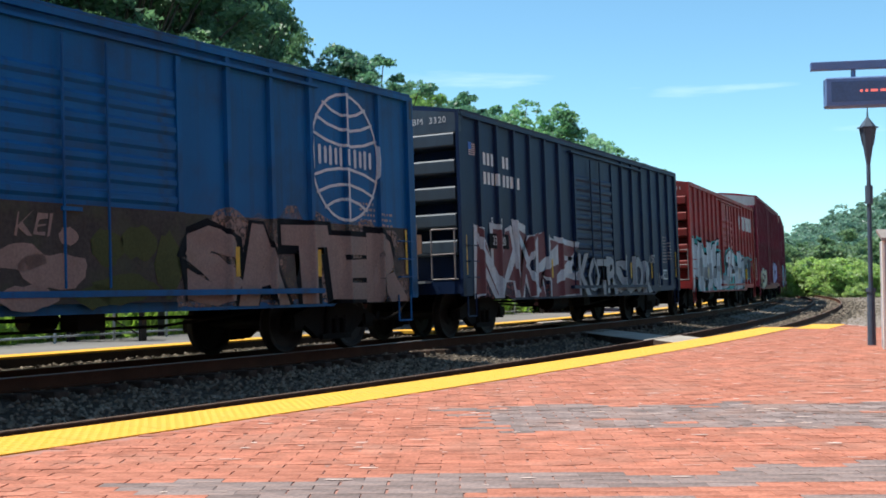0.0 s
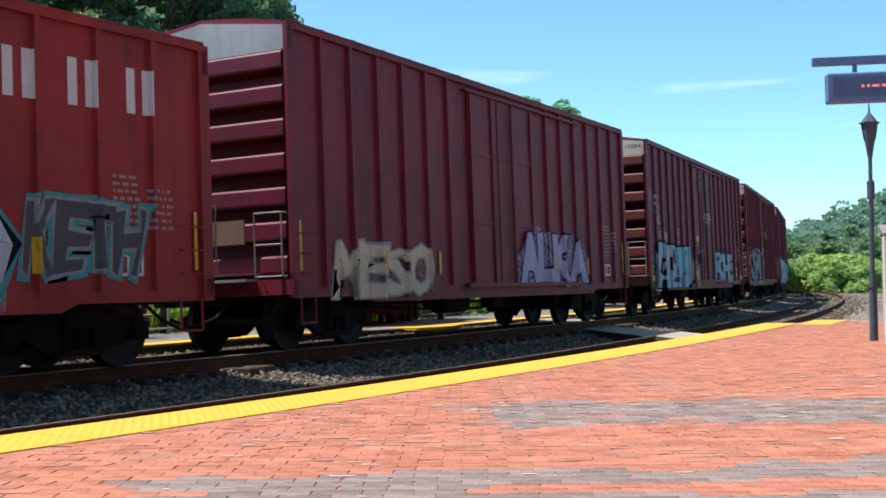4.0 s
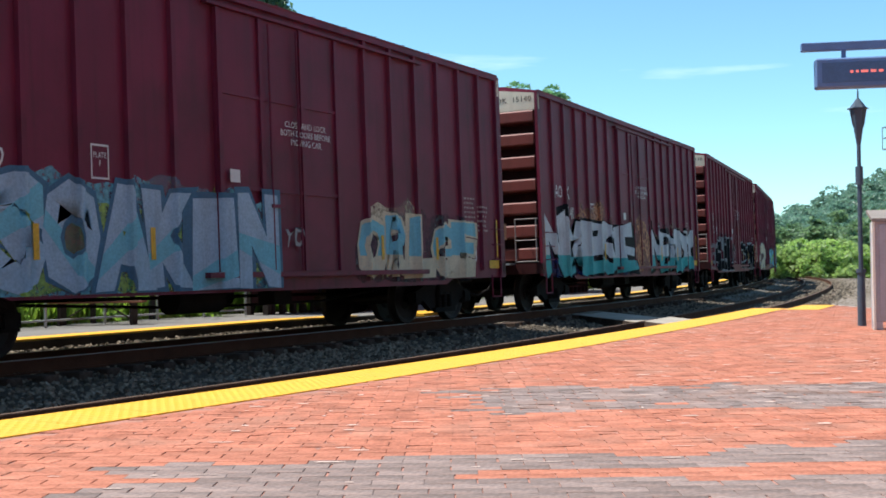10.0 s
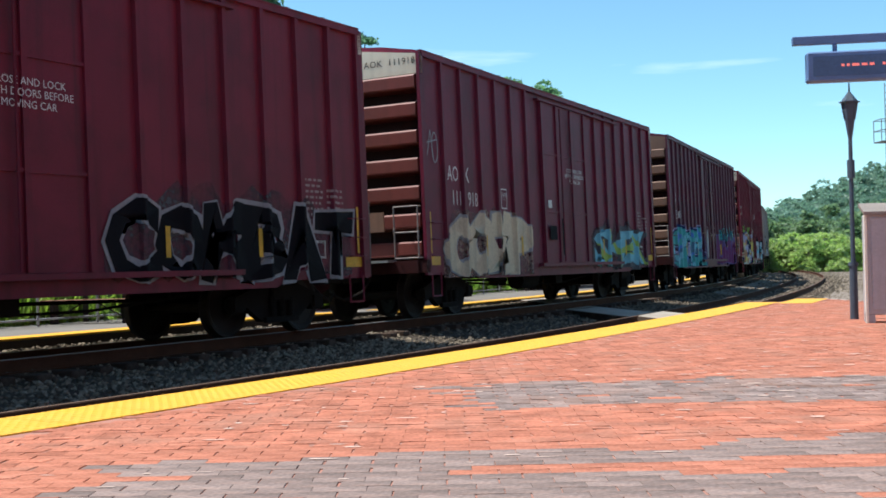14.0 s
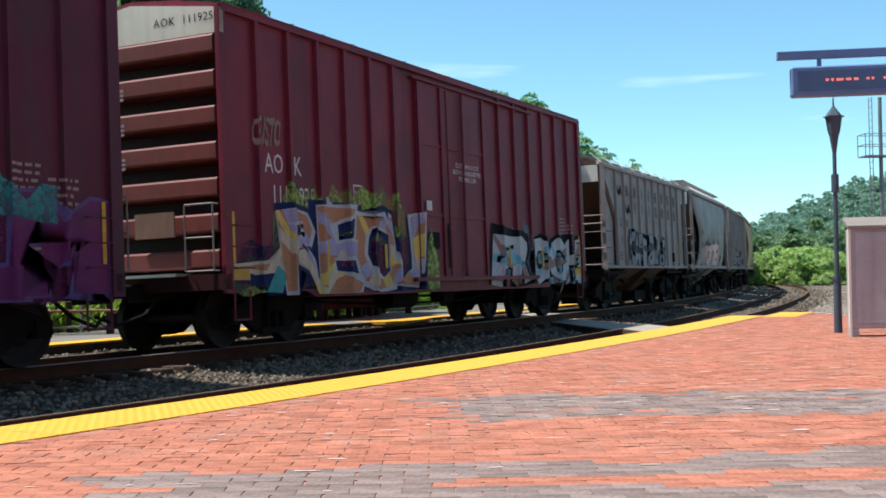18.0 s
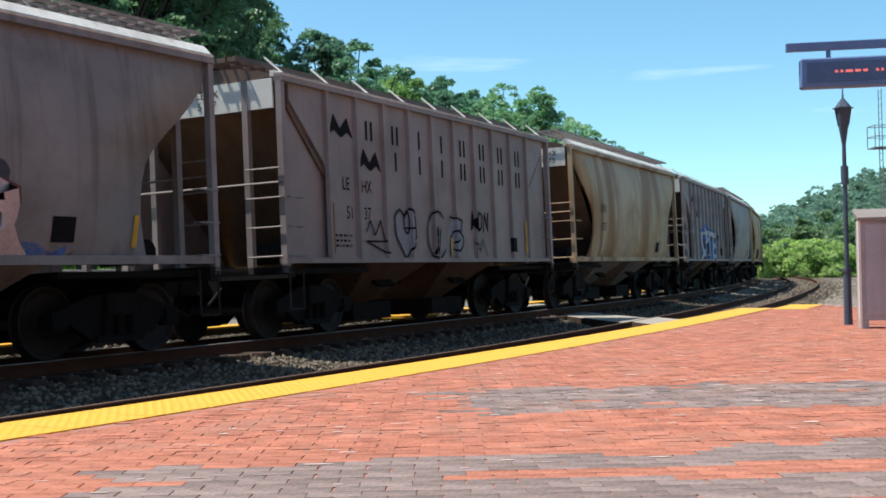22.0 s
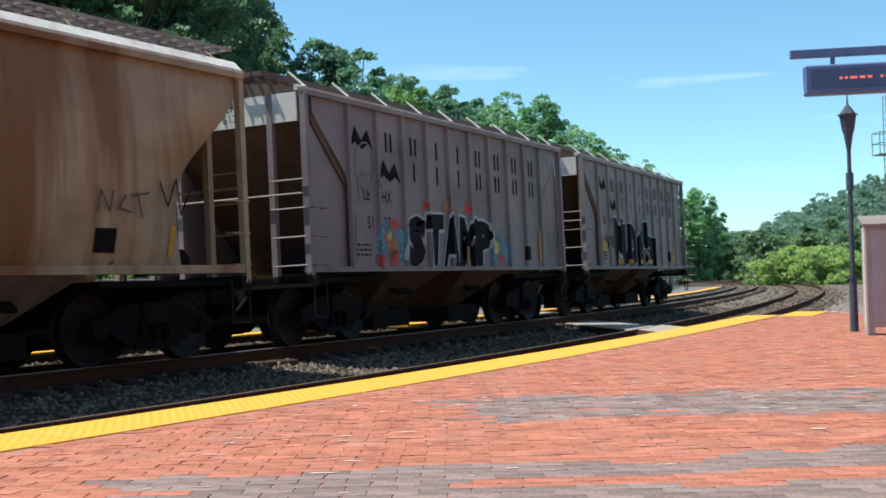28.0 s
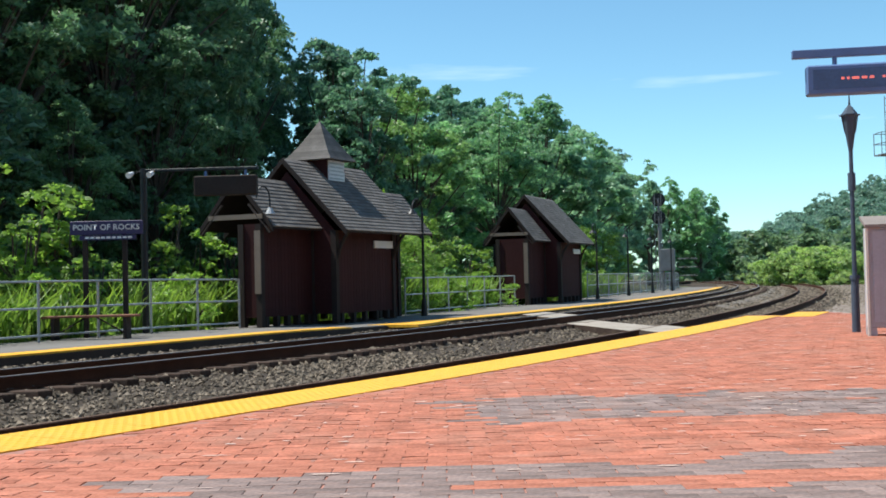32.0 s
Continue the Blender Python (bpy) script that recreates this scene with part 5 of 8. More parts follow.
for i in (0, 1, 2, 3.4, 4.4):
    x = ex - 0.7 + i * 0.285
    for pts in ([(x, ez - 0.12), (x, ez + 0.12)], [(x + 0.15, ez + 0.1), (x + 0.15, ez - 0.1)]):
        bm = bmesh.new()
        stroke(bm, pts, 0.075, 0)
        follow(bm, prof, 0.012)
        part("emblem_bar", bm, EMBLEM, emblem)
side_bars(car, "grime", [(-7.4, 7.45, 0.82, 1.98)], mat("grime_band", (0.05, 0.04, 0.035), 0.8, vary=0.5, scale=2, fine=20, dirt=(0.08, 0.09, 0.04), dirt_amt=0.7, dirt_scale=1.5), prof, "dark grimy paint band", lift=0.004)
patch(car, prof, 1.5, 7.4, 0.75, 2.05, 10, "dust", "faded brown and ochre overspray", 0.16, 0.007)
piece(car, prof, "SATER", 1.75, 7.2, 0.72, 1.95, 11, "dust", "black", "silver outlined spray-painted letters", edge=0.06, bold=0.075, slant=-0.1)
for i, (x, z, rx, rz) in enumerate(((0.3, 1.5, 0.25, 0.22), (0.85, 1.55, 0.32, 0.2), (0.6, 1.0, 0.5, 0.2), (1.35, 1.3, 0.22, 0.4), (0.1, 0.9, 0.3, 0.14))):
    sprayed("paint_patch", blob(x, z, rx, rz, i + 300), prof, 0.009, "olive", car, "dull olive paint shape")
for i, (x, z, rx, rz) in enumerate(((-1.0, 1.35, 0.35, 0.16), (-0.5, 1.2, 0.5, 0.2), (-0.9, 0.9, 0.4, 0.14), (-1.6, 1.2, 0.3, 0.4), (-2.3, 1.1, 0.45, 0.35), (-0.3, 1.6, 0.16, 0.1), (-3.2, 1.2, 0.5, 0.3), (-4.3, 1.1, 0.5, 0.35))):
    sprayed("paint_patch", blob(x, z, rx, rz, i + 320), prof, 0.009, "dust", car, "dull pink paint shape")
tag(car, prof, "KEI", -1.05, -0.55, 1.6, 1.86, 14, "dust")

# navy boxcar
car, prof, h = boxcar("boxcar", 14.98, 15.12, 4.32, NAVY, NAVY_END, NAVY_END, "dark navy steel boxcar with grey ribbed ends and white graffiti", ribs=7, door=2.9, cap_text="BM  3320", ridged=True)
CARS.append((car, 14.98, 15.12))
side_bars(car, "emblem", [(-h + 1.12 + i * 0.19, -h + 1.24 + i * 0.19, 3.36, 3.6) for i in (0, 1, 2, 5, 6)] + [(-h + 1.12 + i * 0.19, -h + 1.24 + i * 0.19, 2.98, 3.22) for i in (0, 1, 2, 3, 5, 6, 7, 9)], LETTER_WHITE, prof, "plain white bars of a painted name")
side_bars(car, "flag_decal", [(-h + 0.45, -h + 0.75, 3.5 + k * 0.04, 3.52 + k * 0.04) for k in range(6)], SPRAY["pink"], prof, "small striped flag decal")
side_bars(car, "flag_decal", [(-h + 0.45, -h + 0.58, 3.6, 3.74)], SPRAY["blue"], prof, "blue corner of the flag decal", lift=0.008)
side_letters(car, "lettering", "B     M", 0.26, -h + 1.7, 2.24, LETTER_WHITE, prof, "white reporting mark")
side_bars(car, "number_panel", [(-h + 1.25, -h + 1.62, 1.72, 2.02), (-h + 1.85, -h + 2.22, 1.72, 2.02)], LETTER_BLACK, prof, "black number panels", lift=0.03)
side_letters(car, "lettering", "33    20", 0.26, -h + 1.73, 1.87, LETTER_WHITE, prof, "white car number").matrix_basis = pose(0, -0.03, 0)
patch(car, prof, -6.9, -1.5, 0.75, 1.75, 20, "rosy", "faded red overspray", 0.25)
piece(car, prof, "NAKHE", -6.9, -1.6, 0.72, 2.2, 21, "rosy", "white", "red spray-painted letters with white edges", edge=0.05, bold=0.06, slant=0.0, rough=0.13, accent=("white",), droop=0.15)
piece(car, prof, "KOTR", -1.4, 1.4, 0.72, 1.72, 22, "silver", "black", "white blocky spray-painted letters", bold=0.03, edge=0.02, slant=0.0, droop=0.05)
piece(car, prof, "SUOR", 1.6, 4.8, 0.72, 1.75, 23, "silver", "black", "white blocky spray-painted letters", bold=0.04, edge=0.02, slant=0.0)
tag(car, prof, "ASC", 4.6, 5.2, 1.55, 1.8, 24, "silver")
tag(car, prof, "W", 5.4, 5.8, 0.9, 1.3, 25, "silver")

# orange-red boxcar
car, prof, h = boxcar("boxcar", 31.77, 15.0, 4.2, FIRE_RED, RED_END, RED_END, "orange-red steel boxcar with teal-edged white graffiti", ribs=7, door=2.6, cap_text="LRS  4811", ridged=True)
CARS.append((car, 31.77, 15.0))
for i, x in enumerate((3.45, 4.4, 5.3, 6.2)):
    side_bars(car, "emblem", [(x, x + 0.14, 3.12, 3.68)], LETTER_WHITE, prof, "plain white bar of a painted name")
    side_bars(car, "emblem", [(x + 0.26, x + 0.4, 3.12, 3.68)], LETTER_WHITE, prof, "plain white bar of a painted name")
patch(car, prof, -7.3, 4.4, 0.72, 1.35, 30, "white", "chalky white sprayed ground", 0.1, 0.006)
piece(car, prof, "NMKLSAD", -7.3, 4.3, 0.7, 2.52, 31, "white", "black", "big white letters edged in black and teal", halo="teal", bold=0.1, edge=0.03, slant=0.0, rough=0.15, over=1.24, droop=0.22, accent=("silver",))
for i, (x, z, rx, rz) in enumerate(((-2.35, 1.62, 0.32, 0.22), (-3.3, 1.5, 0.2, 0.2), (0.25, 1.2, 0.4, 0.16), (1.7, 1.3, 0.3, 0.24), (-5.0, 1.05, 0.14, 0.25), (-6.5, 1.5, 0.2, 0.3), (-2.9, 1.05, 0.25, 0.2))):
    sprayed("paint_patch", blob(x, z, rx, rz, i + 340, 9, 0.35), prof, 0.016, "smoke", car, "dark painted recess")
for i, (x, z) in enumerate(((-4.2, 1.35), (-1.75, 1.35), (0.1, 1.05), (1.75, 1.5))):
    sprayed("paint_patch", blob(x, z, 0.05, 0.22, i + 350, 6, 0.2), prof, 0.026, "teal" if i > 1 else "yellow", car, "small painted accent")
piece(car, prof, "KETH", 4.65, 6.4, 1.15, 2.02, 32, "smoke", "silver", "small dark spray-painted letters edged in white", halo="teal", bold=0.03, edge=0.04)
tag(car, prof, "GORCHU", 2.9, 4.1, 0.76, 0.95, 33, "black", weight=0.012)

# brown boxcar with a grey cap
car, prof, h = boxcar("boxcar", 48.7, 15.0, 4.9, OXIDE[3], OXIDE[0], GREY_CAP, "brown-red steel boxcar with a grey roof edge and outlined pale graffiti", ribs=7)
CARS.append((car, 48.7, 15.0))
patch(car, prof, -6.5, -3.2, 0.8, 1.6, 40, "dust", "faded cream overspray")
piece(car, prof, "MESO", -6.4, -3.2, 0.76, 1.7, 41, "cream", "silver", "faded cream spray-painted letters", bold=0.03, edge=0.03)
piece(car, prof, "ALKA", 0.6, 4.7, 0.95, 2.05, 42, "lilac", "black", "lilac blocky spray-painted letters", cloud="lilac", bold=0.07, edge=0.03, rough=0.03, slant=0.0)

car, prof, h = aok(65.87, OXIDE[0], "15 084", "oxide-brown boxcar with pale blue block graffiti and white tags")
patch(car, prof, -7.35, -1.5, 0.76, 1.5, 50, "dust", "faded greenish overspray", 0.2)
patch(car, prof, -7.4, -6.6, 0.8, 1.7, 47, "lime", "thin greenish overspray", 0.3)
patch(car, prof, -2.1, -1.2, 0.8, 1.6, 48, "cream", "thin cream overspray", 0.3)
slab = group_of(car, "pale blue painted block letters with black shadows")
for nm, color, lift, pts in (
        ("outline", "black", 0.008, [(-6.9, 0.76), (-6.92, 1.5), (-6.86, 1.95), (-6.55, 2.13), (-6.0, 2.16), (-5.4, 2.07), (-4.25, 2.1), (-4.1, 2.02), (-3.3, 2.03), (-2.3, 2.08), (-1.95, 1.85), (-1.93, 0.74)]),
        ("fill", "paleblue", 0.013, [(-6.7, 0.78), (-6.62, 1.35), (-6.7, 1.72), (-6.45, 1.78), (-6.38, 2.03), (-6.0, 2.09), (-5.62, 1.92), (-5.45, 2.01), (-4.3, 2.03), (-4.15, 1.96), (-3.3, 1.98), (-2.35, 2.03), (-2.05, 1.8), (-2.1, 1.3), (-1.98, 0.76)]),
        ("fill", "aqua", 0.016, [(-4.1, 1.0), (-4.12, 1.92), (-3.3, 1.95), (-2.95, 1.9), (-3.1, 1.4), (-2.85, 0.95), (-3.4, 0.8)]),
        ("fill", "white", 0.017, [(-6.3, 1.85), (-6.05, 2.0), (-5.85, 1.85), (-6.1, 1.45), (-6.4, 1.0), (-6.55, 1.3)]),
        ("fill", "white", 0.017, [(-5.3, 1.3), (-5.35, 1.85), (-4.95, 1.9), (-5.0, 1.2)]),
        ("fill", "paleblue", 0.018, [(-2.75, 1.7), (-2.35, 1.85), (-2.25, 1.2), (-2.4, 0.85), (-2.7, 1.1)]),
        ("shadow", "black", 0.02, [(-6.28, 1.22), (-5.98, 1.66), (-5.74, 1.62), (-5.98, 1.3), (-5.92, 1.12)]),
        ("shadow", "black", 0.02, [(-5.95, 1.14), (-5.72, 1.44), (-5.5, 1.48), (-5.52, 1.28), (-5.68, 1.1)]),
        ("shadow", "black", 0.02, [(-6.2, 0.76), (-6.02, 1.02), (-5.7, 1.0), (-5.5, 0.76)]),
        ("shadow", "black", 0.02, [(-5.62, 1.92), (-5.5, 1.72), (-5.6, 1.6), (-5.42, 1.66), (-5.38, 1.95)]),
        ("shadow", "black", 0.02, [(-5.02, 1.3), (-4.98, 1.68), (-4.86, 1.62), (-4.84, 1.2)]),
        ("shadow", "smoke", 0.02, [(-4.75, 0.98), (-4.3, 1.08), (-3.7, 1.06), (-3.8, 0.94), (-4.4, 0.92)]),
        ("shadow", "black", 0.02, [(-3.2, 1.3), (-2.9, 1.42), (-2.98, 1.2), (-3.3, 1.15)]),
        ("shadow", "black", 0.02, [(-2.5, 0.76), (-2.3, 1.0), (-2.1, 0.76)]),
        ("shadow", "smoke", 0.02, [(-3.0, 1.9), (-2.86, 1.68), (-2.95, 1.6), (-2.78, 1.7), (-2.6, 1.92)]),
        ("accent", "rosy", 0.021, [(-4.6, 1.86), (-4.3, 1.94), (-4.42, 1.62), (-4.22, 1.5), (-4.5, 1.46)]),
        ("accent", "rosy", 0.021, [(-4.0, 1.66), (-3.92, 1.7), (-3.78, 1.48), (-4.02, 1.46)]),
        ("accent", "rosy", 0.021, [(-3.5, 0.78), (-3.48, 1.08), (-3.3, 1.12), (-3.28, 0.78)]),
        ("accent", "orange", 0.022, [(-4.16, 1.12), (-4.16, 1.34), (-3.68, 1.34), (-3.68, 1.12)])):
    bm = bmesh.new()
    flat_shape(bm, pts)
    sprayed(nm, bm, prof, lift, color, slab)
tag(car, prof, "RGHT", -6.6, -6.1, 0.84, 1.0, 49, "smoke", weight=0.012)
piece(car, prof, "KOHE", 2.1, 5.35, 0.9, 2.0, 52, "paleblue", "smoke", "pale blue spray-painted letters", bold=0.05, edge=0.04, rough=0.08, cloud="smoke")
for w, a, b, c, d, k in (("ORB", -7.35, -6.95, 3.25, 3.5, 53), ("ALT", -7.35, -7.0, 3.06, 3.24, 54), ("IOE", -7.32, -7.05, 2.88, 3.05, 55), ("YUTHE", -6.72, -6.2, 3.2, 3.4, 56), ("SWINE", -6.75, -6.12, 2.96, 3.15, 57), ("YES", -0.75, -0.3, 1.72, 1.95, 58)):
    tag(car, prof, w, a, b, c, d, k, "silver", weight=0.012)
scrawl(car, prof, [oval(-7.3, 3.58, 0.05, 0.05), oval(-7.1, 3.5, 0.1, 0.09), oval(-0.62, 4.36, 0.09, 0.06), [(-0.75, 4.2), (-0.7, 3.9), (-0.6, 4.15), (-0.5, 3.88), (-0.42, 4.2), (-0.35, 3.95)], oval(-0.55, 3.95, 0.22, 0.12, 3.14, 6.28), [(-6.75, 2.9), (-6.1, 2.9)]], "silver", 0.025, "thin hand-sprayed curls")

car, prof, h = aok(83.05, OXIDE[1], "111 910", "oxide-brown boxcar with silver outlined graffiti")
piece(car, prof, "NOKHK", -6.4, -1.55, 0.74, 2.18, 61, "silver", "black", "silver rounded spray-painted letters", bold=0.085, edge=0.04, rough=0.09, slant=-0.1, halo="silver")
for i, (x, z, rx, rz) in enumerate(((-6.85, 2.0, 0.13, 0.2), (-6.6, 1.75, 0.13, 0.18), (-6.85, 1.2, 0.12, 0.2), (-1.3, 1.75, 0.12, 0.2), (-1.4, 1.25, 0.1, 0.2), (-4.3, 2.1, 0.2, 0.15), (-2.9, 2.1, 0.15, 0.16))):
    sprayed("paint_patch", blob(x, z, rx, rz, i + 370), prof, 0.008, "orange", car, "orange sprayed curl")
    scrawl(car, prof, [oval(x, z, rx * 1.2, rz * 1.2, i, i + 4.6)], "silver", 0.04, "pale edge of a sprayed curl")

car, prof, h = aok(100.18, OXIDE[2], "15 112", "oxide-brown boxcar with pale blue and cream graffiti")
patch(car, prof, -6.1, -0.2, 0.76, 1.9, 70, "lime", "ragged pale lime overspray", 0.3)
piece(car, prof, "SOAKIN", -5.5, -0.3, 0.74, 2.12, 71, "paleblue", "steel", "pale blue bubble letters", cloud="aqua", bold=0.085, edge=0.05, accent=("aqua",), rough=0.04, slant=0.0)
piece(car, prof, "ORLGE", 2.1, 6.2, 0.86, 1.95, 73, "aqua", "cream", "blue and cream spray-painted letters", cloud="smoke", bold=0.05, edge=0.05, low="cream", rough=0.07)
patch(car, prof, 2.5, 4.0, 1.7, 2.15, 74, "cream", "pale cream overspray", 0.15)
tag(car, prof, "12", -6.95, -6.6, 1.88, 2.02, 75, "silver", weight=0.012)
tag(car, prof, "QUIT", -7.0, -6.4, 1.66, 1.82, 76, "silver", weight=0.012)
tag(car, prof, "YC", -0.1, 0.4, 1.35, 1.6, 77, "silver", weight=0.012)

car, prof, h = aok(117.28, OXIDE[0], "15 140", "oxide-brown boxcar with white and teal pointed graffiti")
patch(car, prof, -5.3, -1.9, 1.2, 2.42, 80, "orange", "ragged orange overspray", 0.2)
patch(car, prof, -7.3, -0.6, 0.76, 1.95, 84, "navy", "dark blue sprayed ground", 0.15, 0.008)
patch(car, prof, -1.3, 1.2, 0.9, 2.2, 85, "orange", "ragged orange overspray on the door", 0.25)
piece(car, prof, "NMESE", -7.3, -0.5, 0.76, 2.3, 81, "white", "black", "white pointed letters with teal feet", low="teal", bold=0.06, edge=0.035, slant=-0.35, rough=0.14, over=1.2, droop=0.15)
patch(car, prof, 1.6, 7.0, 0.8, 2.15, 86, "dust", "faded ochre overspray", 0.25)
piece(car, prof, "NEMDY", 1.7, 6.9, 0.82, 2.15, 83, "white", "black", "white pointed letters with teal feet", low="teal", bold=0.05, edge=0.045, slant=-0.2, rough=0.13, over=1.2)

car, prof, h = aok(134.38, OXIDE[1], "15 118", "oxide-brown boxcar with black white-edged graffiti")
patch(car, prof, -6.0, -1.2, 0.9, 2.1, 90, "smoke", "thin grey overspray", 0.15)
piece(car, prof, "GUNK", -5.9, -1.4, 0.74, 2.02, 91, "black", "silver", "black block letters with pale edges", bold=0.085, edge=0.04, rough=0.05, slant=-0.1)
patch(car, prof, 1.7, 7.1, 0.9, 2.05, 94, "smoke", "thin grey overspray", 0.15)
piece(car, prof, "COMBAT", 1.75, 7.1, 0.8, 1.98, 92, "black", "silver", "black block letters with pale edges", bold=0.06, edge=0.04, rough=0.07, slant=0.0)
scrawl(car, prof, [[(-7.0, 1.6), (-6.6, 1.75), (-6.9, 1.3), (-6.4, 1.5), (-6.7, 1.05), (-6.2, 1.2)], [(-7.05, 1.3), (-6.5, 0.95), (-6.2, 1.4)]], "silver", 0.05, "pale scribbled tag")
scrawl(car, prof, [[(-1.2, 1.7), (-1.05, 1.2), (-0.95, 1.7), (-0.8, 1.2)], [(-1.1, 1.1), (-0.7, 1.1)]], "silver", 0.04, "pale scribbled tag")
scrawl(car, prof, [[(-7.35, 0.82), (-7.2, 0.94), (-7.1, 0.82), (-6.95, 0.94), (-6.8, 0.82), (-6.5, 0.9)]], "silver", 0.03, "small white scrawl")

car, prof, h = aok(151.48, OXIDE[2], "111 918", "oxide-brown boxcar with faded cream graffiti")
piece(car, prof, "COMP", -6.65, -2.35, 0.74, 2.02, 101, "cream", "silver", "faded cream spray-painted letters", cloud="dust", bold=0.09, edge=0.03, rough=0.08)
patch(car, prof, 1.9, 6.8, 0.85, 1.95, 104, "smoke", "thin teal-grey overspray", 0.25)
piece(car, prof, "SHEK", 2.1, 6.6, 0.85, 1.85, 102, "aqua", "smoke", "faded teal spray-painted letters", bold=0.05, edge=0.05, accent=("lime",), rough=0.1)
scrawl(car, prof, [[(-7.4, 3.5), (-7.3, 3.0), (-7.15, 3.45), (-7.05, 2.95)], oval(-6.98, 3.15, 0.12, 0.28), [(-7.4, 3.2), (-6.9, 3.3)]], "silver", 0.03, "thin hand-sprayed curls")

car, prof, h = boxcar("boxcar", 168.62, 14.97, 4.9, DARK_BROWN, TAN_END, TAN_END, "weathered dark brown boxcar with teal and violet graffiti", ribs=8, door=2.8)
CARS.append((car, 168.62, 14.97))
side_letters(car, "lettering", "IB", 0.42, -h + 1.05, 2.95, LETTER_WHITE, prof, "faded white reporting mark")
side_letters(car, "lettering", "15  01", 0.4, -h + 1.35, 2.42, LETTER_WHITE, prof, "faded white car number")
side_letters(car, "lettering", "61", 0.36, -h + 2.5, 2.4, LETTER_WHITE, prof, "faded white car number")
patch(car, prof, -7.4, -0.9, 0.76, 1.9, 110, "purple", "dark violet overspray", 0.2)
piece(car, prof, "CIDER", -7.35, -1.3, 0.74, 2.08, 111, "teal", "navy", "teal and blue spray-painted letters", halo="lilac", accent=("blue", "steel", "aqua"), bold=0.08, edge=0.035, rough=0.07, over=1.2)
patch(car, prof, 1.8, 7.4, 0.76, 2.0, 112, "magenta", "violet sprayed ground", 0.18)
piece(car, prof, "HALM", 2.0, 7.35, 0.8, 1.95, 113, "magenta", "purple", "violet spray-painted letters", bold=0.09, edge=0.04, rough=0.1)
patch(car, prof, 2.4, 6.6, 1.7, 2.15, 114, "teal", "dull teal overspray", 0.2, 0.024)
sprayed("paint_patch", blob(-0.85, 1.55, 0.2, 0.5, 380, 12, 0.15), prof, 0.02, "silver", car, "faded pale painted shape")
scrawl(car, prof, [oval(-1.35, 1.65, 0.15, 0.3, 0, 3.5), oval(0.2, 1.6, 0.3, 0.3, 0.3, 3.2), oval(0.8, 1.6, 0.25, 0.3, 0, 2.8)], "dust", 0.05, "faded painted curls")

car, prof, h = aok(185.73, OXIDE[3], "111 925", "oxide-brown boxcar with green, orange and white graffiti")
for k, (a, b, c, d) in enumerate(((-6.3, -4.6, 1.5, 2.3), (-4.3, -1.9, 1.6, 2.4), (-7.45, -6.4, 0.76, 1.2), (-1.75, -0.9, 0.8, 1.75), (-5.2, -3.2, 1.7, 2.35))):
    patch(car, prof, a, b, c, d, 120 + k, "lime", "ragged lime overspray", 0.2, 0.006 + 0.0005 * k)
patch(car, prof, -7.3, -1.4, 0.8, 1.75, 127, "navy", "dark blue sprayed ground", 0.2, 0.0085)
piece(car, prof, "RECU", -6.0, -1.55, 0.76, 2.15, 121, "orange", "white", "cream, orange and lilac jagged letters", halo="navy", accent=("lilac", "yellow", "cream", "lilac"), bold=0.01, edge=0.03, slant=-0.1, rough=0.13, over=1.1)
for nm, color, lift, pts in (("paint_patch", "cream", 0.016, [(-7.4, 1.2), (-6.3, 1.28), (-6.05, 1.5), (-6.2, 1.2), (-5.9, 1.1), (-6.8, 1.05)]), ("paint_patch", "orange", 0.018, [(-7.2, 1.17), (-6.4, 1.22), (-6.5, 1.1)]), ("paint_patch", "navy", 0.014, [(-7.45, 1.1), (-6.2, 1.05), (-6.0, 0.85), (-7.2, 0.95)]),
                             ("paint_patch", "teal", 0.017, [(-6.5, 0.8), (-6.2, 1.2), (-5.95, 1.05), (-6.1, 0.78)]), ("paint_patch", "white", 0.016, [(-4.7, 1.55), (-4.75, 2.3), (-4.45, 2.1), (-4.4, 1.6)])):
    bm = bmesh.new()
    flat_shape(bm, pts)
    sprayed(nm, bm, prof, lift, color, car, "jagged sprayed arrow")
patch(car, prof, 1.9, 7.3, 0.8, 1.95, 124, "aqua", "pale teal overspray", 0.25)
piece(car, prof, "FROGH", 1.95, 7.3, 0.76, 1.95, 122, "white", "black", "white and teal jagged letters", accent=("aqua", "dust"), bold=0.06, edge=0.06, rough=0.12, slant=0.1)
tag(car, prof, "GNSTO", -6.75, -6.0, 2.95, 3.4, 128, "dust", weight=0.02)

# covered hoppers
M_SHAPE = [(0, 0), (0.2, 0.55), (0.42, 0.22), (0.66, 0.5), (0.86, 0), (0.66, 0.14), (0.44, 0.0), (0.2, 0.16)]


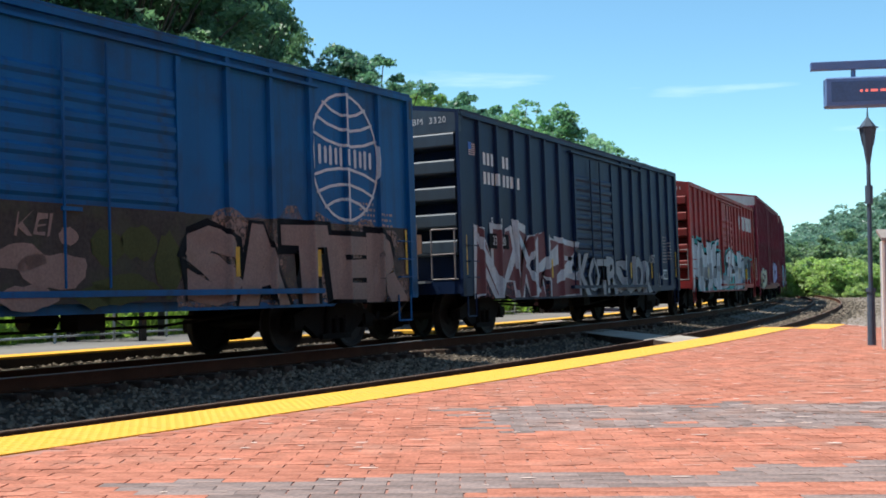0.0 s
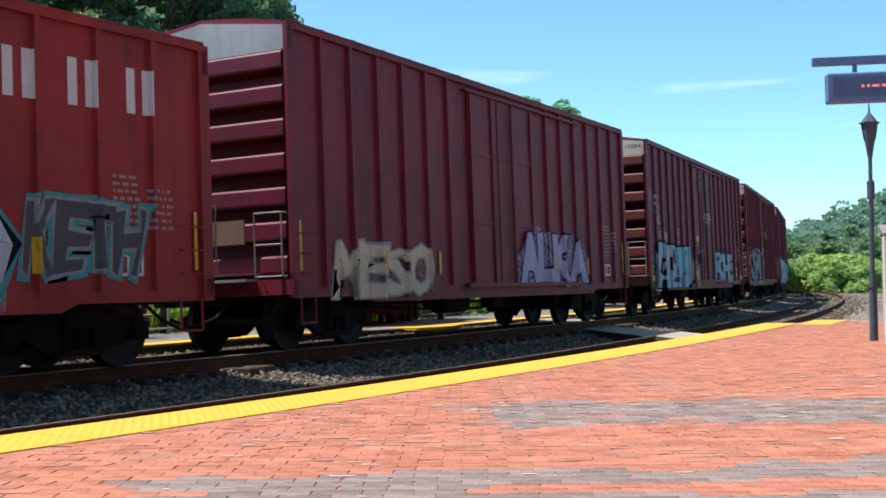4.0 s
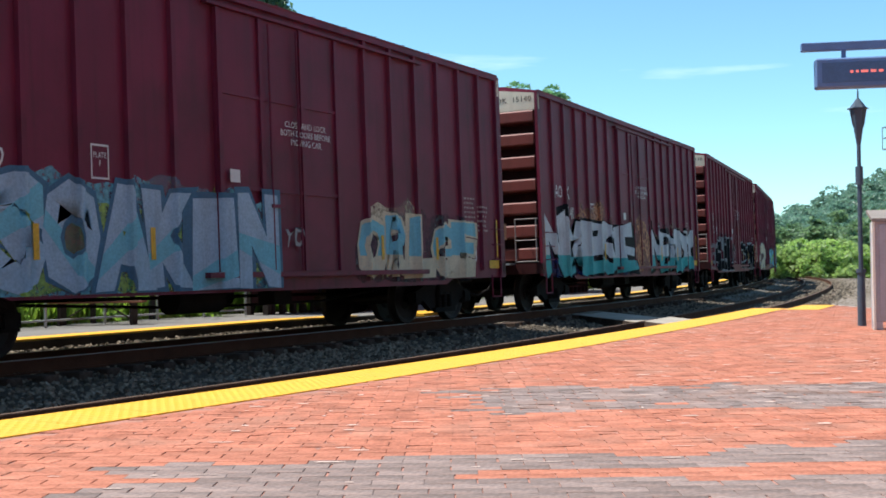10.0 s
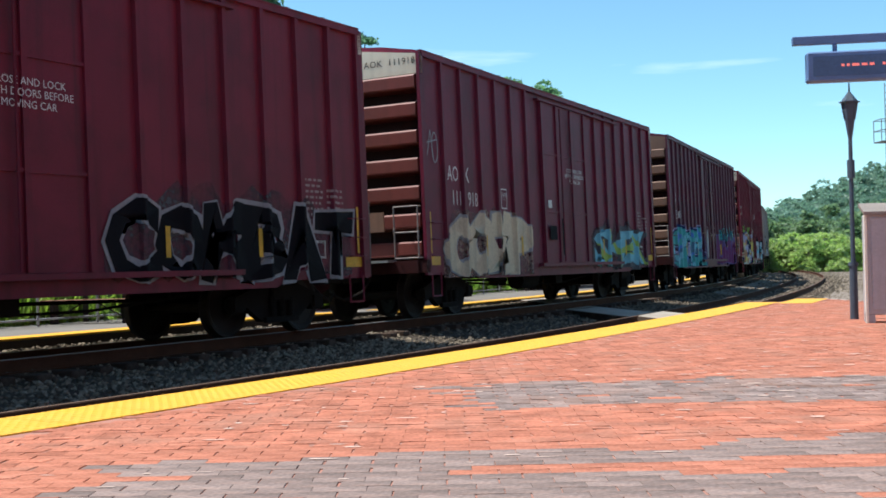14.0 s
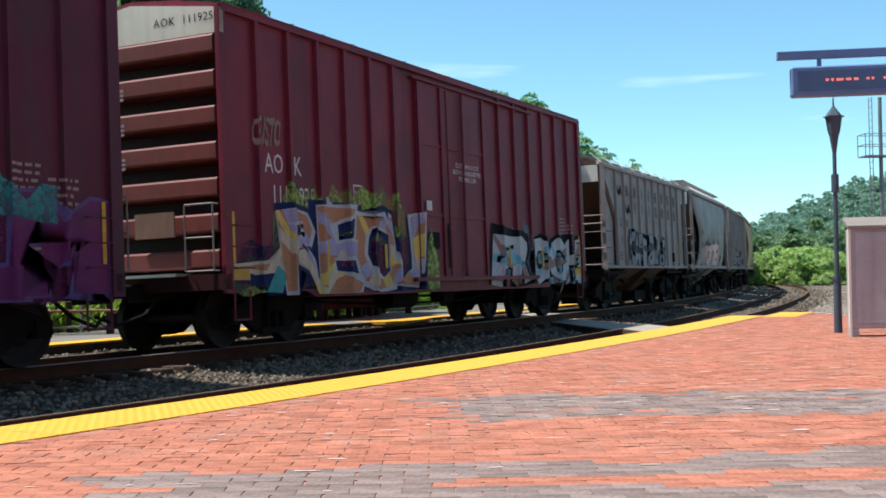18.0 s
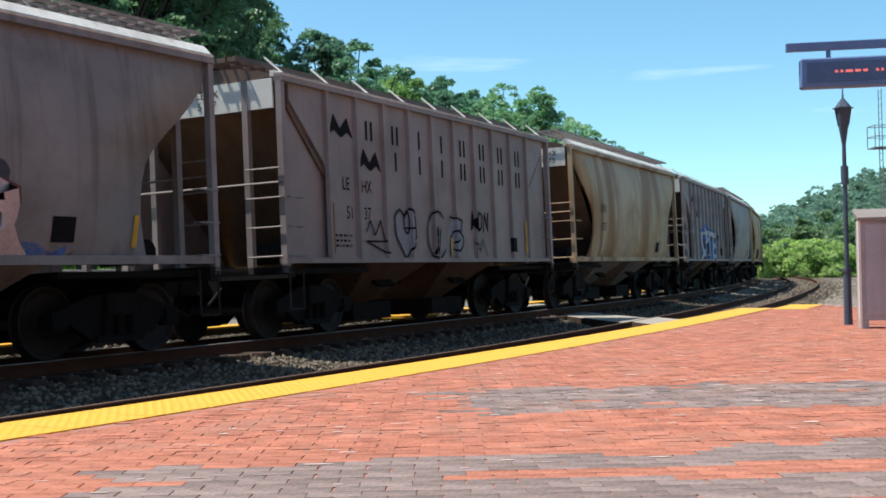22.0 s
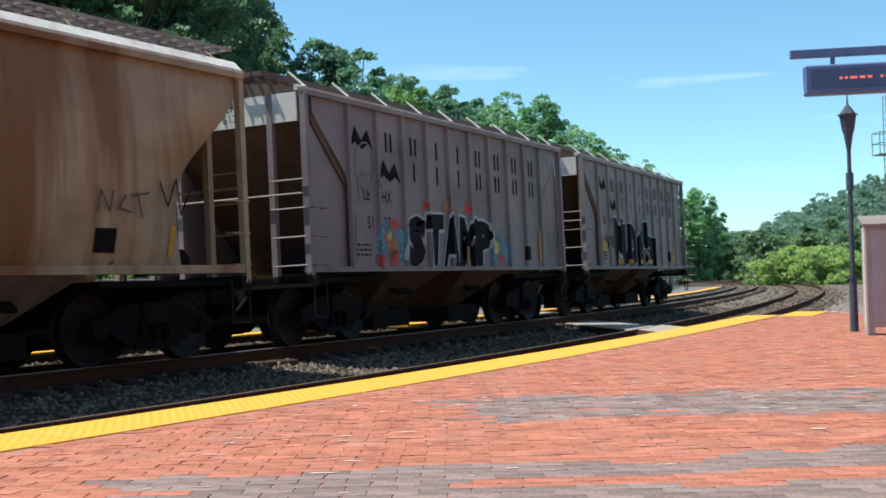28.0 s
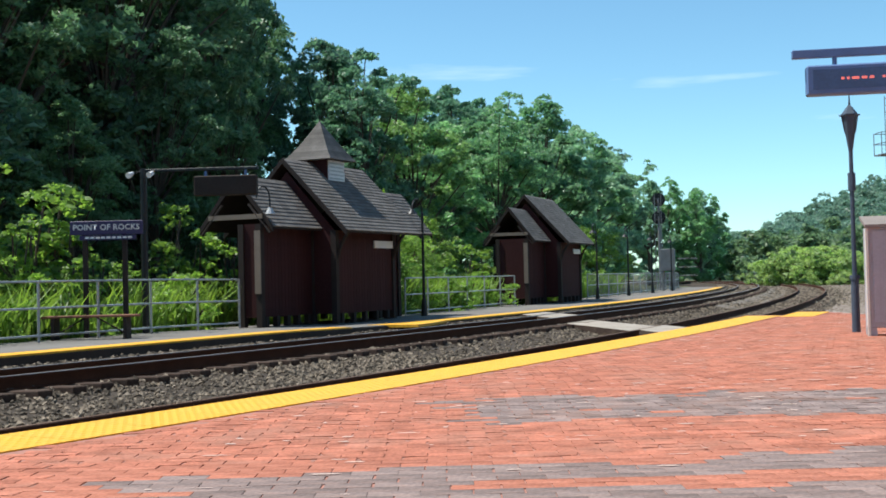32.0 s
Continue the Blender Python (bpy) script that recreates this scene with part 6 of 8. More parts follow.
def ribbed_hopper(front, number, paint_m, label):
    car, prof, h = hopper("covered_hopper", front, 10.9, paint_m, label, cap_text="LEHX\n" + number)
    px = [-h + 1.32 + (10.9 - 2.64) * (i + 0.5) / 9 for i in range(9)]
    for i in range(1, 9):
        for zz in (3.2, 2.74):
            if i == 1 and zz < 3:
                continue
            for dx in ((-0.12, 0.05) if (i not in (3, 4) and (i, zz) != (2, 2.74)) else (-0.035,)):
                side_bars(car, "emblem", [(px[i] + dx, px[i] + dx + 0.07, zz, zz + 0.33)], LETTER_BLACK, prof, "plain black bar of a painted name")
    for i, z in ((0, 3.17), (1, 2.68)):
        bm = bmesh.new()
        bm.faces.new([bm.verts.new((px[i] - 0.4 + a * 0.9, 0, z + b * 0.7)) for a, b in M_SHAPE])
        bmesh.ops.triangulate(bm, faces=bm.faces[:])
        follow(bm, prof, 0.008)
        part("emblem", bm, LETTER_BLACK, car, "black zigzag emblem")
    side_letters(car, "lettering", "LE", 0.3, px[0] + 0.1, 2.42, LETTER_BLACK, prof, "black reporting mark")
    side_letters(car, "lettering", "HX", 0.3, px[1] - 0.15, 2.4, LETTER_BLACK, prof, "black reporting mark")
    side_letters(car, "lettering", number[:2], 0.3, px[0] + 0.2, 1.95, LETTER_BLACK, prof, "black car number")
    side_letters(car, "lettering", number[2:], 0.3, px[1] - 0.15, 1.95, LETTER_BLACK, prof, "black car number")
    side_bars(car, "reflector", [(-h + 1.36, -h + 1.44, 1.3, 2.1), (0.2, 0.28, 1.25, 1.6), (h - 1.5, h - 1.42, 1.3, 2.0)], REFLECT_YELLOW, prof, "yellow reflective strips", lift=0.03)
    bits_on_side(car, prof, int(front), -h + 1.5, -h + 2.0, 1.35, 1.6, 3, LETTER_BLACK)
    side_bars(car, "stencil", [(h - 2.3, h - 1.95, 1.35, 1.65)], LETTER_BLACK, prof, "dark stencilled panel")
    CARS.append((car, front, 10.9))
    return car, prof, h


def smooth_hopper(front, mark, number, paint_m, label):
    car, prof, h = hopper("covered_hopper", front, 10.9, paint_m, label, smooth=True, cap_text=mark + "\n" + number)
    belly = [(-20, 0.0), (20, 0.0)]
    for b, z in ((mark, 2.5), (number, 2.02)):
        side_letters(car, "lettering", b, 0.3, -h + 2.35, z, LETTER_BLACK, belly, "black reporting mark")
    side_bars(car, "reflector", [(-h + 1.5, -h + 1.56, 1.35, 1.8), (0.6, 0.66, 1.35, 1.75), (h - 1.6, h - 1.52, 1.35, 1.75)], REFLECT_YELLOW, belly, "yellow reflective strips")
    side_bars(car, "stencil", [(h - 2.9, h - 2.55, 1.4, 1.7)], LETTER_BLACK, belly, "dark stencilled panel")
    CARS.append((car, front, 10.9))
    return car, belly, h


car, prof, h = ribbed_hopper(202.7, "5182", HOPPER_GREY, "grey ribbed covered hopper with black and white graffiti")
patch(car, prof, -2.75, 2.0, 1.22, 2.1, 130, "smoke", "dark sprayed ground", 0.12)
piece(car, prof, "KARIELAS", -2.7, 1.95, 1.2, 2.2, 131, "silver", "black", "crowded black and white letters", bold=0.04, edge=0.05, rough=0.1, over=1.2, accent=("smoke",))
car, prof, h = smooth_hopper(214.92, "RGCX", "20195", HOPPER_SMOOTH, "smooth grey-brown covered hopper with pale pink graffiti")
patch(car, prof, -2.8, 2.8, 1.22, 1.4, 140, "blue", "dull blue sprayed base", 0.08)
for i in range(8):
    sprayed("paint_patch", blob(-2.1 + i * 0.55, 2.05 + 0.12 * math.sin(i * 1.9), 0.16, 0.2, i + 390), prof, 0.006, "smoke", car, "dark sprayed puff")
piece(car, prof, "WOKTER", -2.5, 2.2, 1.2, 2.15, 141, "pink", "rosy", "pale pink pointed letters", bold=0.07, edge=0.03, rough=0.07, slant=0.15, over=1.2)
car, prof, h = ribbed_hopper(227.37, "5137", HOPPER_GREY, "grey ribbed covered hopper with thin black tags")
heart = [(-1.6, 1.2), (-1.95, 1.6), (-1.98, 1.95), (-1.8, 2.08), (-1.62, 1.95), (-1.45, 2.1), (-1.22, 1.95), (-1.2, 1.6), (-1.6, 1.2)]
bm = bmesh.new()
flat_shape(bm, heart[:-1])
sprayed("paint_patch", bm, prof, 0.006, "silver", car, "pale painted heart")
scrawl(car, prof, [heart, [(-1.65, 1.75), (-1.3, 1.75)], oval(-1.55, 1.85, 0.1, 0.2)], "black", 0.035, "thin black heart outline")
scrawl(car, prof, [oval(-0.35, 1.65, 0.4, 0.45, 0.8, 5.6), oval(0.5, 1.55, 0.28, 0.2), [(0.2, 2.0), (0.75, 1.95), (0.7, 1.75)], [(-0.5, 1.3), (-0.4, 1.8), (-0.3, 1.3), (-0.2, 1.75)], [(0.35, 1.5), (0.6, 1.6)]], "black", 0.035, "thin black looping tag")
sprayed("paint_patch", blob(0.45, 1.6, 0.35, 0.36, 401, 16, 0.08), prof, 0.006, "silver", car, "pale painted disc")
tag(car, prof, "MON", 1.2, 2.0, 1.75, 2.15, 152, "black", weight=0.012)
scrawl(car, prof, [[(1.25, 1.6), (1.5, 1.3), (1.7, 1.6), (1.9, 1.25)]], "smoke", 0.03, "thin scribble")
scrawl(car, prof, [[(-3.0, 1.65), (-2.85, 1.85), (-2.7, 1.6), (-2.5, 1.85), (-2.35, 1.5), (-3.0, 1.5), (-2.3, 1.3)]], "black", 0.03, "thin black scribble")

car, prof, h = smooth_hopper(239.77, "LEHX", "1075", HOPPER_TAN, "rust-streaked tan covered hopper with smooth sides")
scrawl(car, prof, [[(2.4, 1.5), (2.5, 1.75), (2.7, 1.5)], oval(2.9, 1.6, 0.12, 0.14)], "smoke", 0.02, "faint scribble")
car, prof, h = ribbed_hopper(252.16, "5126", HOPPER_GREY_B, "grey ribbed covered hopper with white graffiti on a blue glow")
patch(car, prof, -2.2, 1.9, 1.25, 2.3, 170, "blue", "faded blue overspray", 0.16)
piece(car, prof, "SPUTB", -2.1, 1.85, 1.2, 2.38, 171, "white", "smoke", "white letters with thin dark edges on a blue glow", bold=0.02, edge=0.032, halo="blue", rough=0.09, slant=0.15, over=1.15)
tag(car, prof, "CMG", 1.65, 2.05, 1.75, 1.95, 173, "black", weight=0.012)
tag(car, prof, "BYG", 2.2, 2.7, 1.95, 2.15, 174, "black", weight=0.012)
scrawl(car, prof, [[(-4.1, 3.1), (-3.9, 3.3), (-3.75, 2.95), (-3.6, 3.2), (-3.45, 2.8)], [(-4.1, 2.95), (-3.5, 3.1)], oval(-3.9, 3.05, 0.16, 0.12)], "red", 0.065, "red scribbled tag")
car, prof, h = smooth_hopper(264.55, "RGCX", "20251", HOPPER_SMOOTH, "smooth grey covered hopper, dusty and plain")
car, prof, h = smooth_hopper(276.93, "LEHX", "1063", HOPPER_TAN, "rust-streaked tan covered hopper with looping black tags")
yellow = [(-3.45, 1.3), (-3.45, 2.05), (-2.95, 2.1), (-2.85, 2.3), (-2.55, 2.42), (-2.3, 2.3), (-2.15, 2.08), (-1.6, 1.98), (-1.75, 1.35), (-2.3, 1.45), (-2.4, 1.25), (-2.85, 1.25), (-2.9, 1.45), (-3.45, 1.3)]
bm = bmesh.new()
flat_shape(bm, yellow[:-1])
sprayed("paint_patch", bm, prof, 0.006, "yellow", car, "dull yellow painted figure of rounded blocks")
scrawl(car, prof, [yellow, oval(-2.55, 2.05, 0.32, 0.36), oval(-2.62, 1.42, 0.14, 0.2)], "black", 0.05, "black outline of the yellow shape")
tag(car, prof, "16", -1.9, -1.65, 1.75, 2.0, 184, "black", weight=0.02)
piece(car, prof, "DAE", -1.35, 0.95, 1.2, 1.92, 182, "black", "dust", "black bubble letters with thin pale lines", bold=0.13, edge=0.03, rough=0.06, over=1.15)
scrawl(car, prof, [[(2.55, 1.9), (2.6, 2.15), (2.75, 1.9), (2.8, 2.15)], [(3.0, 2.1), (2.9, 1.95), (3.1, 1.9)], [(3.2, 2.15), (3.3, 1.85)], [(3.1, 2.1), (3.4, 2.15)]], "smoke", 0.025, "thin black scribble")
scrawl(car, prof, [[(3.6, 2.3), (3.75, 2.0), (3.9, 2.35), (4.0, 1.9), (4.15, 2.2)]], "black", 0.025, "thin black scribble")
car, prof, h = ribbed_hopper(289.32, "5127", HOPPER_GREY_B, "grey ribbed covered hopper with white-edged black graffiti")
patch(car, prof, -3.4, -2.2, 1.22, 1.9, 190, "aqua", "pale teal splash", 0.25)
patch(car, prof, 1.3, 2.4, 1.25, 1.75, 193, "aqua", "pale teal splash", 0.25)
for i, (x, z, rr, c) in enumerate(((-2.75, 1.55, 0.2, "orange"), (-2.7, 1.38, 0.16, "red"), (-3.1, 1.75, 0.1, "red"), (-2.65, 1.95, 0.12, "red"), (1.6, 1.6, 0.16, "yellow"), (1.5, 1.95, 0.1, "red"), (-3.2, 1.3, 0.12, "red"), (-1.5, 2.33, 0.09, "red"), (-0.6, 2.33, 0.12, "orange"), (0.3, 2.35, 0.12, "red"), (-2.85, 1.72, 0.1, "yellow"), (1.9, 1.35, 0.12, "red"))):
    sprayed("paint_patch", blob(x, z, rr, rr, i + 410, 12, 0.3), prof, 0.009, c, car, "round paint splash")
piece(car, prof, "STAMP", -2.25, 1.35, 1.2, 2.25, 191, "black", "white", "black block letters edged in white", bold=0.08, edge=0.05, rough=0.03, slant=0.1, over=1.02)
scrawl(car, prof, [oval(-3.6, 2.9, 0.3, 0.4), oval(-3.5, 2.5, 0.35, 0.3, 0, 4)], "silver", 0.025, "thin pale looping tag")
car, prof, h = ribbed_hopper(301.71, "5174", HOPPER_GREY, "grey ribbed covered hopper with white-edged black graffiti")
piece(car, prof, "NUD", -2.65, -0.6, 1.2, 2.5, 201, "black", "white", "black bubble letters edged in white", bold=0.12, edge=0.035, rough=0.05, over=1.25, slant=0.0)
block = [(-0.55, 1.22), (-0.6, 1.75), (-0.5, 2.15), (-0.15, 2.15), (0.1, 2.48), (0.38, 2.55), (0.62, 2.3), (0.7, 2.12), (1.6, 2.05), (1.62, 1.22)]
bm = bmesh.new()
flat_shape(bm, block)
sprayed("paint_patch", bm, prof, 0.02, "black", car, "black painted figure of rounded blocks")
scrawl(car, prof, [block, oval(0.35, 2.1, 0.28, 0.42), oval(0.25, 1.45, 0.2, 0.3), [(0.5, 1.22), (0.55, 1.75), (0.85, 1.75), (0.85, 1.22)]], "white", 0.035, "white outline of the black shape")
tag(car, prof, "ANWO", -3.7, -2.75, 1.7, 1.95, 202, "black", weight=0.02)
side_bars(car, "reflector", [(-2.55 + i * 1.05, -2.1 + i * 1.05, 1.28, 1.4) for i in range(4)], REFLECT_YELLOW, prof, "yellow reflective strips", lift=0.04)
side_bars(car, "stencil", [(-h + 1.45, -h + 1.95, 1.6, 1.88)], REFLECT_YELLOW, prof, "yellow painted panel", lift=0.02)
side_bars(car, "stencil", [(h - 1.75, h - 1.4, 1.35, 1.58)], REFLECT_YELLOW, prof, "yellow painted panel", lift=0.02)


def motions():
    times = [0.0] + [float(t) for t in range(1, 32)] + [32.0]
    for car, front, length in CARS:
        walk(car, [(t, car_pose(front, length, t)) for t in times])


# ---- trees and undergrowth ----
LEAF_DARK = leaf_mat("leaf_dark", (0.115, 0.21, 0.12), 0.42)
LEAF_MID = leaf_mat("leaf_mid", (0.185, 0.335, 0.185), 0.48)
LEAF_BACK = leaf_mat("leaf_back", (0.125, 0.24, 0.165), 0.42)
# haze is mixed into the ridge leaf colour: bluer and paler
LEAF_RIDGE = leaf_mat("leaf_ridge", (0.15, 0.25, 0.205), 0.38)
LEAF_SUNNY = leaf_mat("leaf_sunny", (0.26, 0.365, 0.155), 0.5)
LEAF_FRESH = leaf_mat("leaf_fresh", (0.195, 0.325, 0.135), 0.48)
LEAF_LIGHT = leaf_mat("leaf_light", (0.185, 0.3, 0.085), 0.5)
# distant leaves carry the haze in their colour too
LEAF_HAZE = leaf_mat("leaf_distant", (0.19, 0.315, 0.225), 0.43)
GRASS = leaf_mat("grass_blade", (0.17, 0.275, 0.07), 0.45)
BARK = mat("bark", (0.09, 0.07, 0.052), 0.95, vary=0.35, scale=3, fine=30, bump=0.6, stretch=(1, 1, 0.3))


def leaf_cloud(rng, blobs, sprays, per, size, droop=0.25, tri=True):
    """Small leaves on flat drooping sprays, the sprays in uneven clumps: corners and faces."""
    C = np.array([c for c, r in blobs])
    Rd = np.array([r for c, r in blobs])
    nb = len(C)
    d = rng.normal(size=(nb, sprays, 3))
    d /= np.linalg.norm(d, axis=2)[..., None]
    d *= (0.35 + 0.75 * rng.random((nb, sprays)) ** 0.7)[..., None]
    S = C[:, None] + d * Rd[:, None]
    tilt = d[..., :2] * 0.35
    q = np.clip(rng.normal(size=(nb, sprays, per, 3)), -1.7, 1.7) * 0.5
    q[..., 2] = q[..., 2] * 0.35 - (q[..., :2] * tilt[:, :, None]).sum(-1) * 1.2 - 0.3 * (q[..., 0] ** 2 + q[..., 1] ** 2)
    P = (S[:, :, None] + q * (Rd.mean(1) * 0.55)[:, None, None, None]).reshape(-1, 3)
    n = len(P)
    a = rng.normal(size=(n, 3))
    a[:, 2] = a[:, 2] * 0.5 - droop
    a /= np.linalg.norm(a, axis=1)[:, None]
    b = np.cross(a, rng.normal(size=(n, 3)))
    b /= np.linalg.norm(b, axis=1)[:, None]
    L = size * (0.6 + 0.8 * rng.random(n))[:, None]
    if tri:
        v = np.stack([P - a * L + b * L * 0.25, P + a * L, P - a * L * 0.3 - b * L * 0.65], 1).reshape(-1, 3)
        return v, np.arange(3 * n).reshape(-1, 3)
    v = np.stack([P - a * L, P + b * L * 0.5, P + a * L, P - b * L * 0.5], 1).reshape(-1, 3)
    return v, np.arange(4 * n).reshape(-1, 4)


def fast_mesh(name, v, f, material):
    me = bpy.data.meshes.new(name)
    f = np.asarray(f, np.int32)
    n, (m, k) = len(v), f.shape
    me.vertices.add(n)
    me.vertices.foreach_set("co", np.asarray(v, np.float32).ravel())
    me.loops.add(m * k)
    me.loops.foreach_set("vertex_index", f.ravel())
    me.polygons.add(m)
    me.polygons.foreach_set("loop_start", np.arange(0, m * k, k, dtype=np.int32))
    me.update(calc_edges=True)
    me.materials.append(material)
    return me


def tree_kind(seed, height, radius, leaf, size, blobs_n, sprays, per, low=0.3, tri=True, clump=(0.2, 0.42)):
    """Meshes of one kind of tree: tapered trunk with limbs, and a crown of leaf sprays with gaps."""
    rng = np.random.default_rng(seed)
    r = random.Random(seed)
    bm = bmesh.new()
    pts = [Vector((0, 0, -0.4))]
    for i in range(1, 6):
        pts.append(Vector((r.uniform(-0.25, 0.25) * i * 0.03 * height, r.uniform(-0.25, 0.25) * i * 0.03 * height, height * 0.8 * i / 5)))
    for i in range(5):
        tube(bm, pts[i], pts[i + 1], 0.26 * (1 - i / 5.6) * height / 11, 0.26 * (1 - (i + 1) / 5.6) * height / 11, n=8)
    blobs = []
    for i in range(blobs_n):
        u = low + (1 - low) * r.random() ** 0.85
        ang = r.uniform(0, 6.283)
        prof = math.sin(math.pi * min(1, max(0.06, (u - low * 0.6) / (1.04 - low * 0.6)))) ** 0.6
        lobe = 1 + 0.2 * math.sin(3 * ang + seed) + 0.1 * math.sin(7 * ang + 2 * seed)
        rad = radius * prof * r.uniform(0.3, 1.05) * lobe
        c = (rad * math.cos(ang), rad * math.sin(ang), height * u * (0.93 + 0.11 * math.sin(2 * ang + 1.7 * seed) * u + r.uniform(-0.02, 0.05)))
        s = radius * r.uniform(*clump)
        blobs.append((c, (s, s, s * r.uniform(0.45, 0.75))))
        if i % 2 == 0:
            k = min(4, int(u * 4.2))
            tube(bm, pts[k], Vector(c), 0.07 * height / 11, 0.02, n=5)
    v, f = leaf_cloud(rng, blobs, sprays, per, size, tri=tri)
    trunk = bpy.data.meshes.new("trunk")
    bm.to_mesh(trunk)
    bm.free()
    trunk.materials.append(BARK)
    return trunk, fast_mesh("crown", v, f, leaf), float(np.percentile(v[:, 2], 99.7))


KINDS = {"oak": [tree_kind(1, 13, 4.3, LEAF_DARK, 0.12, 120, 9, 38, 0.1, clump=(0.09, 0.22)), tree_kind(2, 14, 4.1, LEAF_DARK, 0.115, 120, 9, 38, 0.12, clump=(0.09, 0.22))],
         "mid": [tree_kind(3, 9, 2.9, LEAF_MID, 0.11, 72, 8, 36, 0.08, clump=(0.1, 0.27)), tree_kind(4, 10, 3.1, LEAF_FRESH, 0.115, 72, 8, 36, 0.1, clump=(0.1, 0.27)), tree_kind(5, 8, 2.7, LEAF_FRESH, 0.1, 68, 8, 36, 0.06, clump=(0.1, 0.27)), tree_kind(15, 9.5, 2.7, LEAF_MID, 0.11, 68, 8, 36, 0.06, clump=(0.1, 0.27))],
         "back": [tree_kind(21, 9.5, 2.8, LEAF_BACK, 0.12, 92, 9, 34, 0.08, clump=(0.1, 0.28)), tree_kind(22, 10.5, 2.6, LEAF_BACK, 0.12, 92, 9, 34, 0.08, clump=(0.1, 0.28))],
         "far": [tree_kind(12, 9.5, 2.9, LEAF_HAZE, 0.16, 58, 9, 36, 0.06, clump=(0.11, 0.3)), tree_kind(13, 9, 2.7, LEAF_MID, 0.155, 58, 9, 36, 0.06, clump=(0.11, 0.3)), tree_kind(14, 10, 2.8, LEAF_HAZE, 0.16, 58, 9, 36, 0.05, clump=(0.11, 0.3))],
         "light": [tree_kind(6, 5, 1.9, LEAF_LIGHT, 0.085, 34, 8, 28, 0.06), tree_kind(7, 4.4, 1.7, LEAF_LIGHT, 0.08, 30, 8, 28, 0.05)],
         "sprig": [tree_kind(8, 3, 0.75, LEAF_LIGHT, 0.075, 16, 5, 14, 0.3, False, (0.25, 0.5)), tree_kind(9, 3.2, 0.85, LEAF_LIGHT, 0.07, 18, 5, 14, 0.25, False, (0.22, 0.45))],
         "weed": [tree_kind(31, 1.3, 0.62, LEAF_LIGHT, 0.055, 16, 6, 16, 0.1, False, (0.2, 0.45)), tree_kind(32, 1.1, 0.7, LEAF_LIGHT, 0.05, 16, 6, 16, 0.1, False, (0.2, 0.45))],
         "bush": [tree_kind(10, 2.4, 1.9, LEAF_SUNNY, 0.14, 18, 7, 22, 0.05, clump=(0.15, 0.42)), tree_kind(11, 3.2, 1.9, LEAF_SUNNY, 0.14, 20, 7, 22, 0.05, clump=(0.15, 0.42))]}
rt = random.Random(77)


def plant(kind, x, y, z=-0.6, height=8.0, label="", group="", wide=1.0):
    ks = KINDS[kind]
    trunk, crown, top = ks[rt.randrange(len(ks))]
    k = (height * rt.uniform(0.97, 1.02)) / top
    name = {"light": "sapling", "sprig": "sapling", "bush": "bush", "weed": "weed"}.get(kind, "tree")
    ob = thing(name, pose(x, y, z, 0, 0, rt.uniform(0, 360)) @ Matrix.Diagonal((k * wide, k * wide, k, 1)), label, {"bush": "bush", "weed": "weed"}.get(kind, "tree"), group)
    for n, me in (("trunk", trunk), ("crown", crown)):
        o = new(n, me)
        o.parent = ob
    return ob


def tree_at(kind, s, off, height, label="leafy green tree behind the far platform", group="trees behind the far platform", z=-0.7, wide=1.0):
    p = spot(s, off)
    return plant(kind, p.x, p.y, z, height, label, group, wide)


# dark tall trees behind the name sign and the first shelter
for s, off, ht, w in ((19, 20, 14, 1), (22, 24, 17, 1), (25.5, 20.5, 15, 1), (27, 27, 19, 1), (30, 22.5, 17, 0.9), (31.5, 20, 15, 0.62), (34, 26, 19, 1), (38, 23.5, 17.5, 0.62),
                      (40, 28, 20, 0.9), (44, 26.5, 18, 0.55), (14, 21, 14.5, 1), (17, 26, 17, 1), (31, 31, 22, 1), (46, 31, 21, 0.9), (24.5, 18, 9, 0.8), (20.5, 18, 6.5, 1), (28.5, 18, 9, 0.6), (17, 18, 6, 1.1), (13.5, 18, 6, 1.1)):
    tree_at("oak", s, off, ht, "tall dark shade tree behind the far platform", wide=w)
# lighter trees towards the second shelter and beyond
for s, off, ht in ((38, 17.5, 10.4), (42, 17, 9.4), (47, 18, 9.9), (52, 16, 9.8), (58, 18, 10.8), (64, 16.5, 11), (71, 18, 11.9), (78, 17, 11), (86, 19, 12.6), (95, 18, 11.8), (104, 18, 12.2), (114, 19, 13.4), (124, 18, 13.6), (136, 17, 14.5),
                   (45, 23, 12.6), (54, 25, 13.8), (66, 25, 13.1), (80, 26, 14.5), (96, 27, 15.7), (150, 15, 15.3), (164, 13, 15.6), (40, 19.5, 11), (60, 21, 11.5), (75, 21.5, 12.7), (90, 22, 14), (50, 20.5, 11)):
    tree_at(("back" if off > 19 or s < 39 else "mid") if s < 62 or off > 21 else "far", s, off, ht * (1.0 if s < 55 else 1.06), wide=0.84 if s < 41 else 0.75 if s < 55 and off > 22 else 0.95)
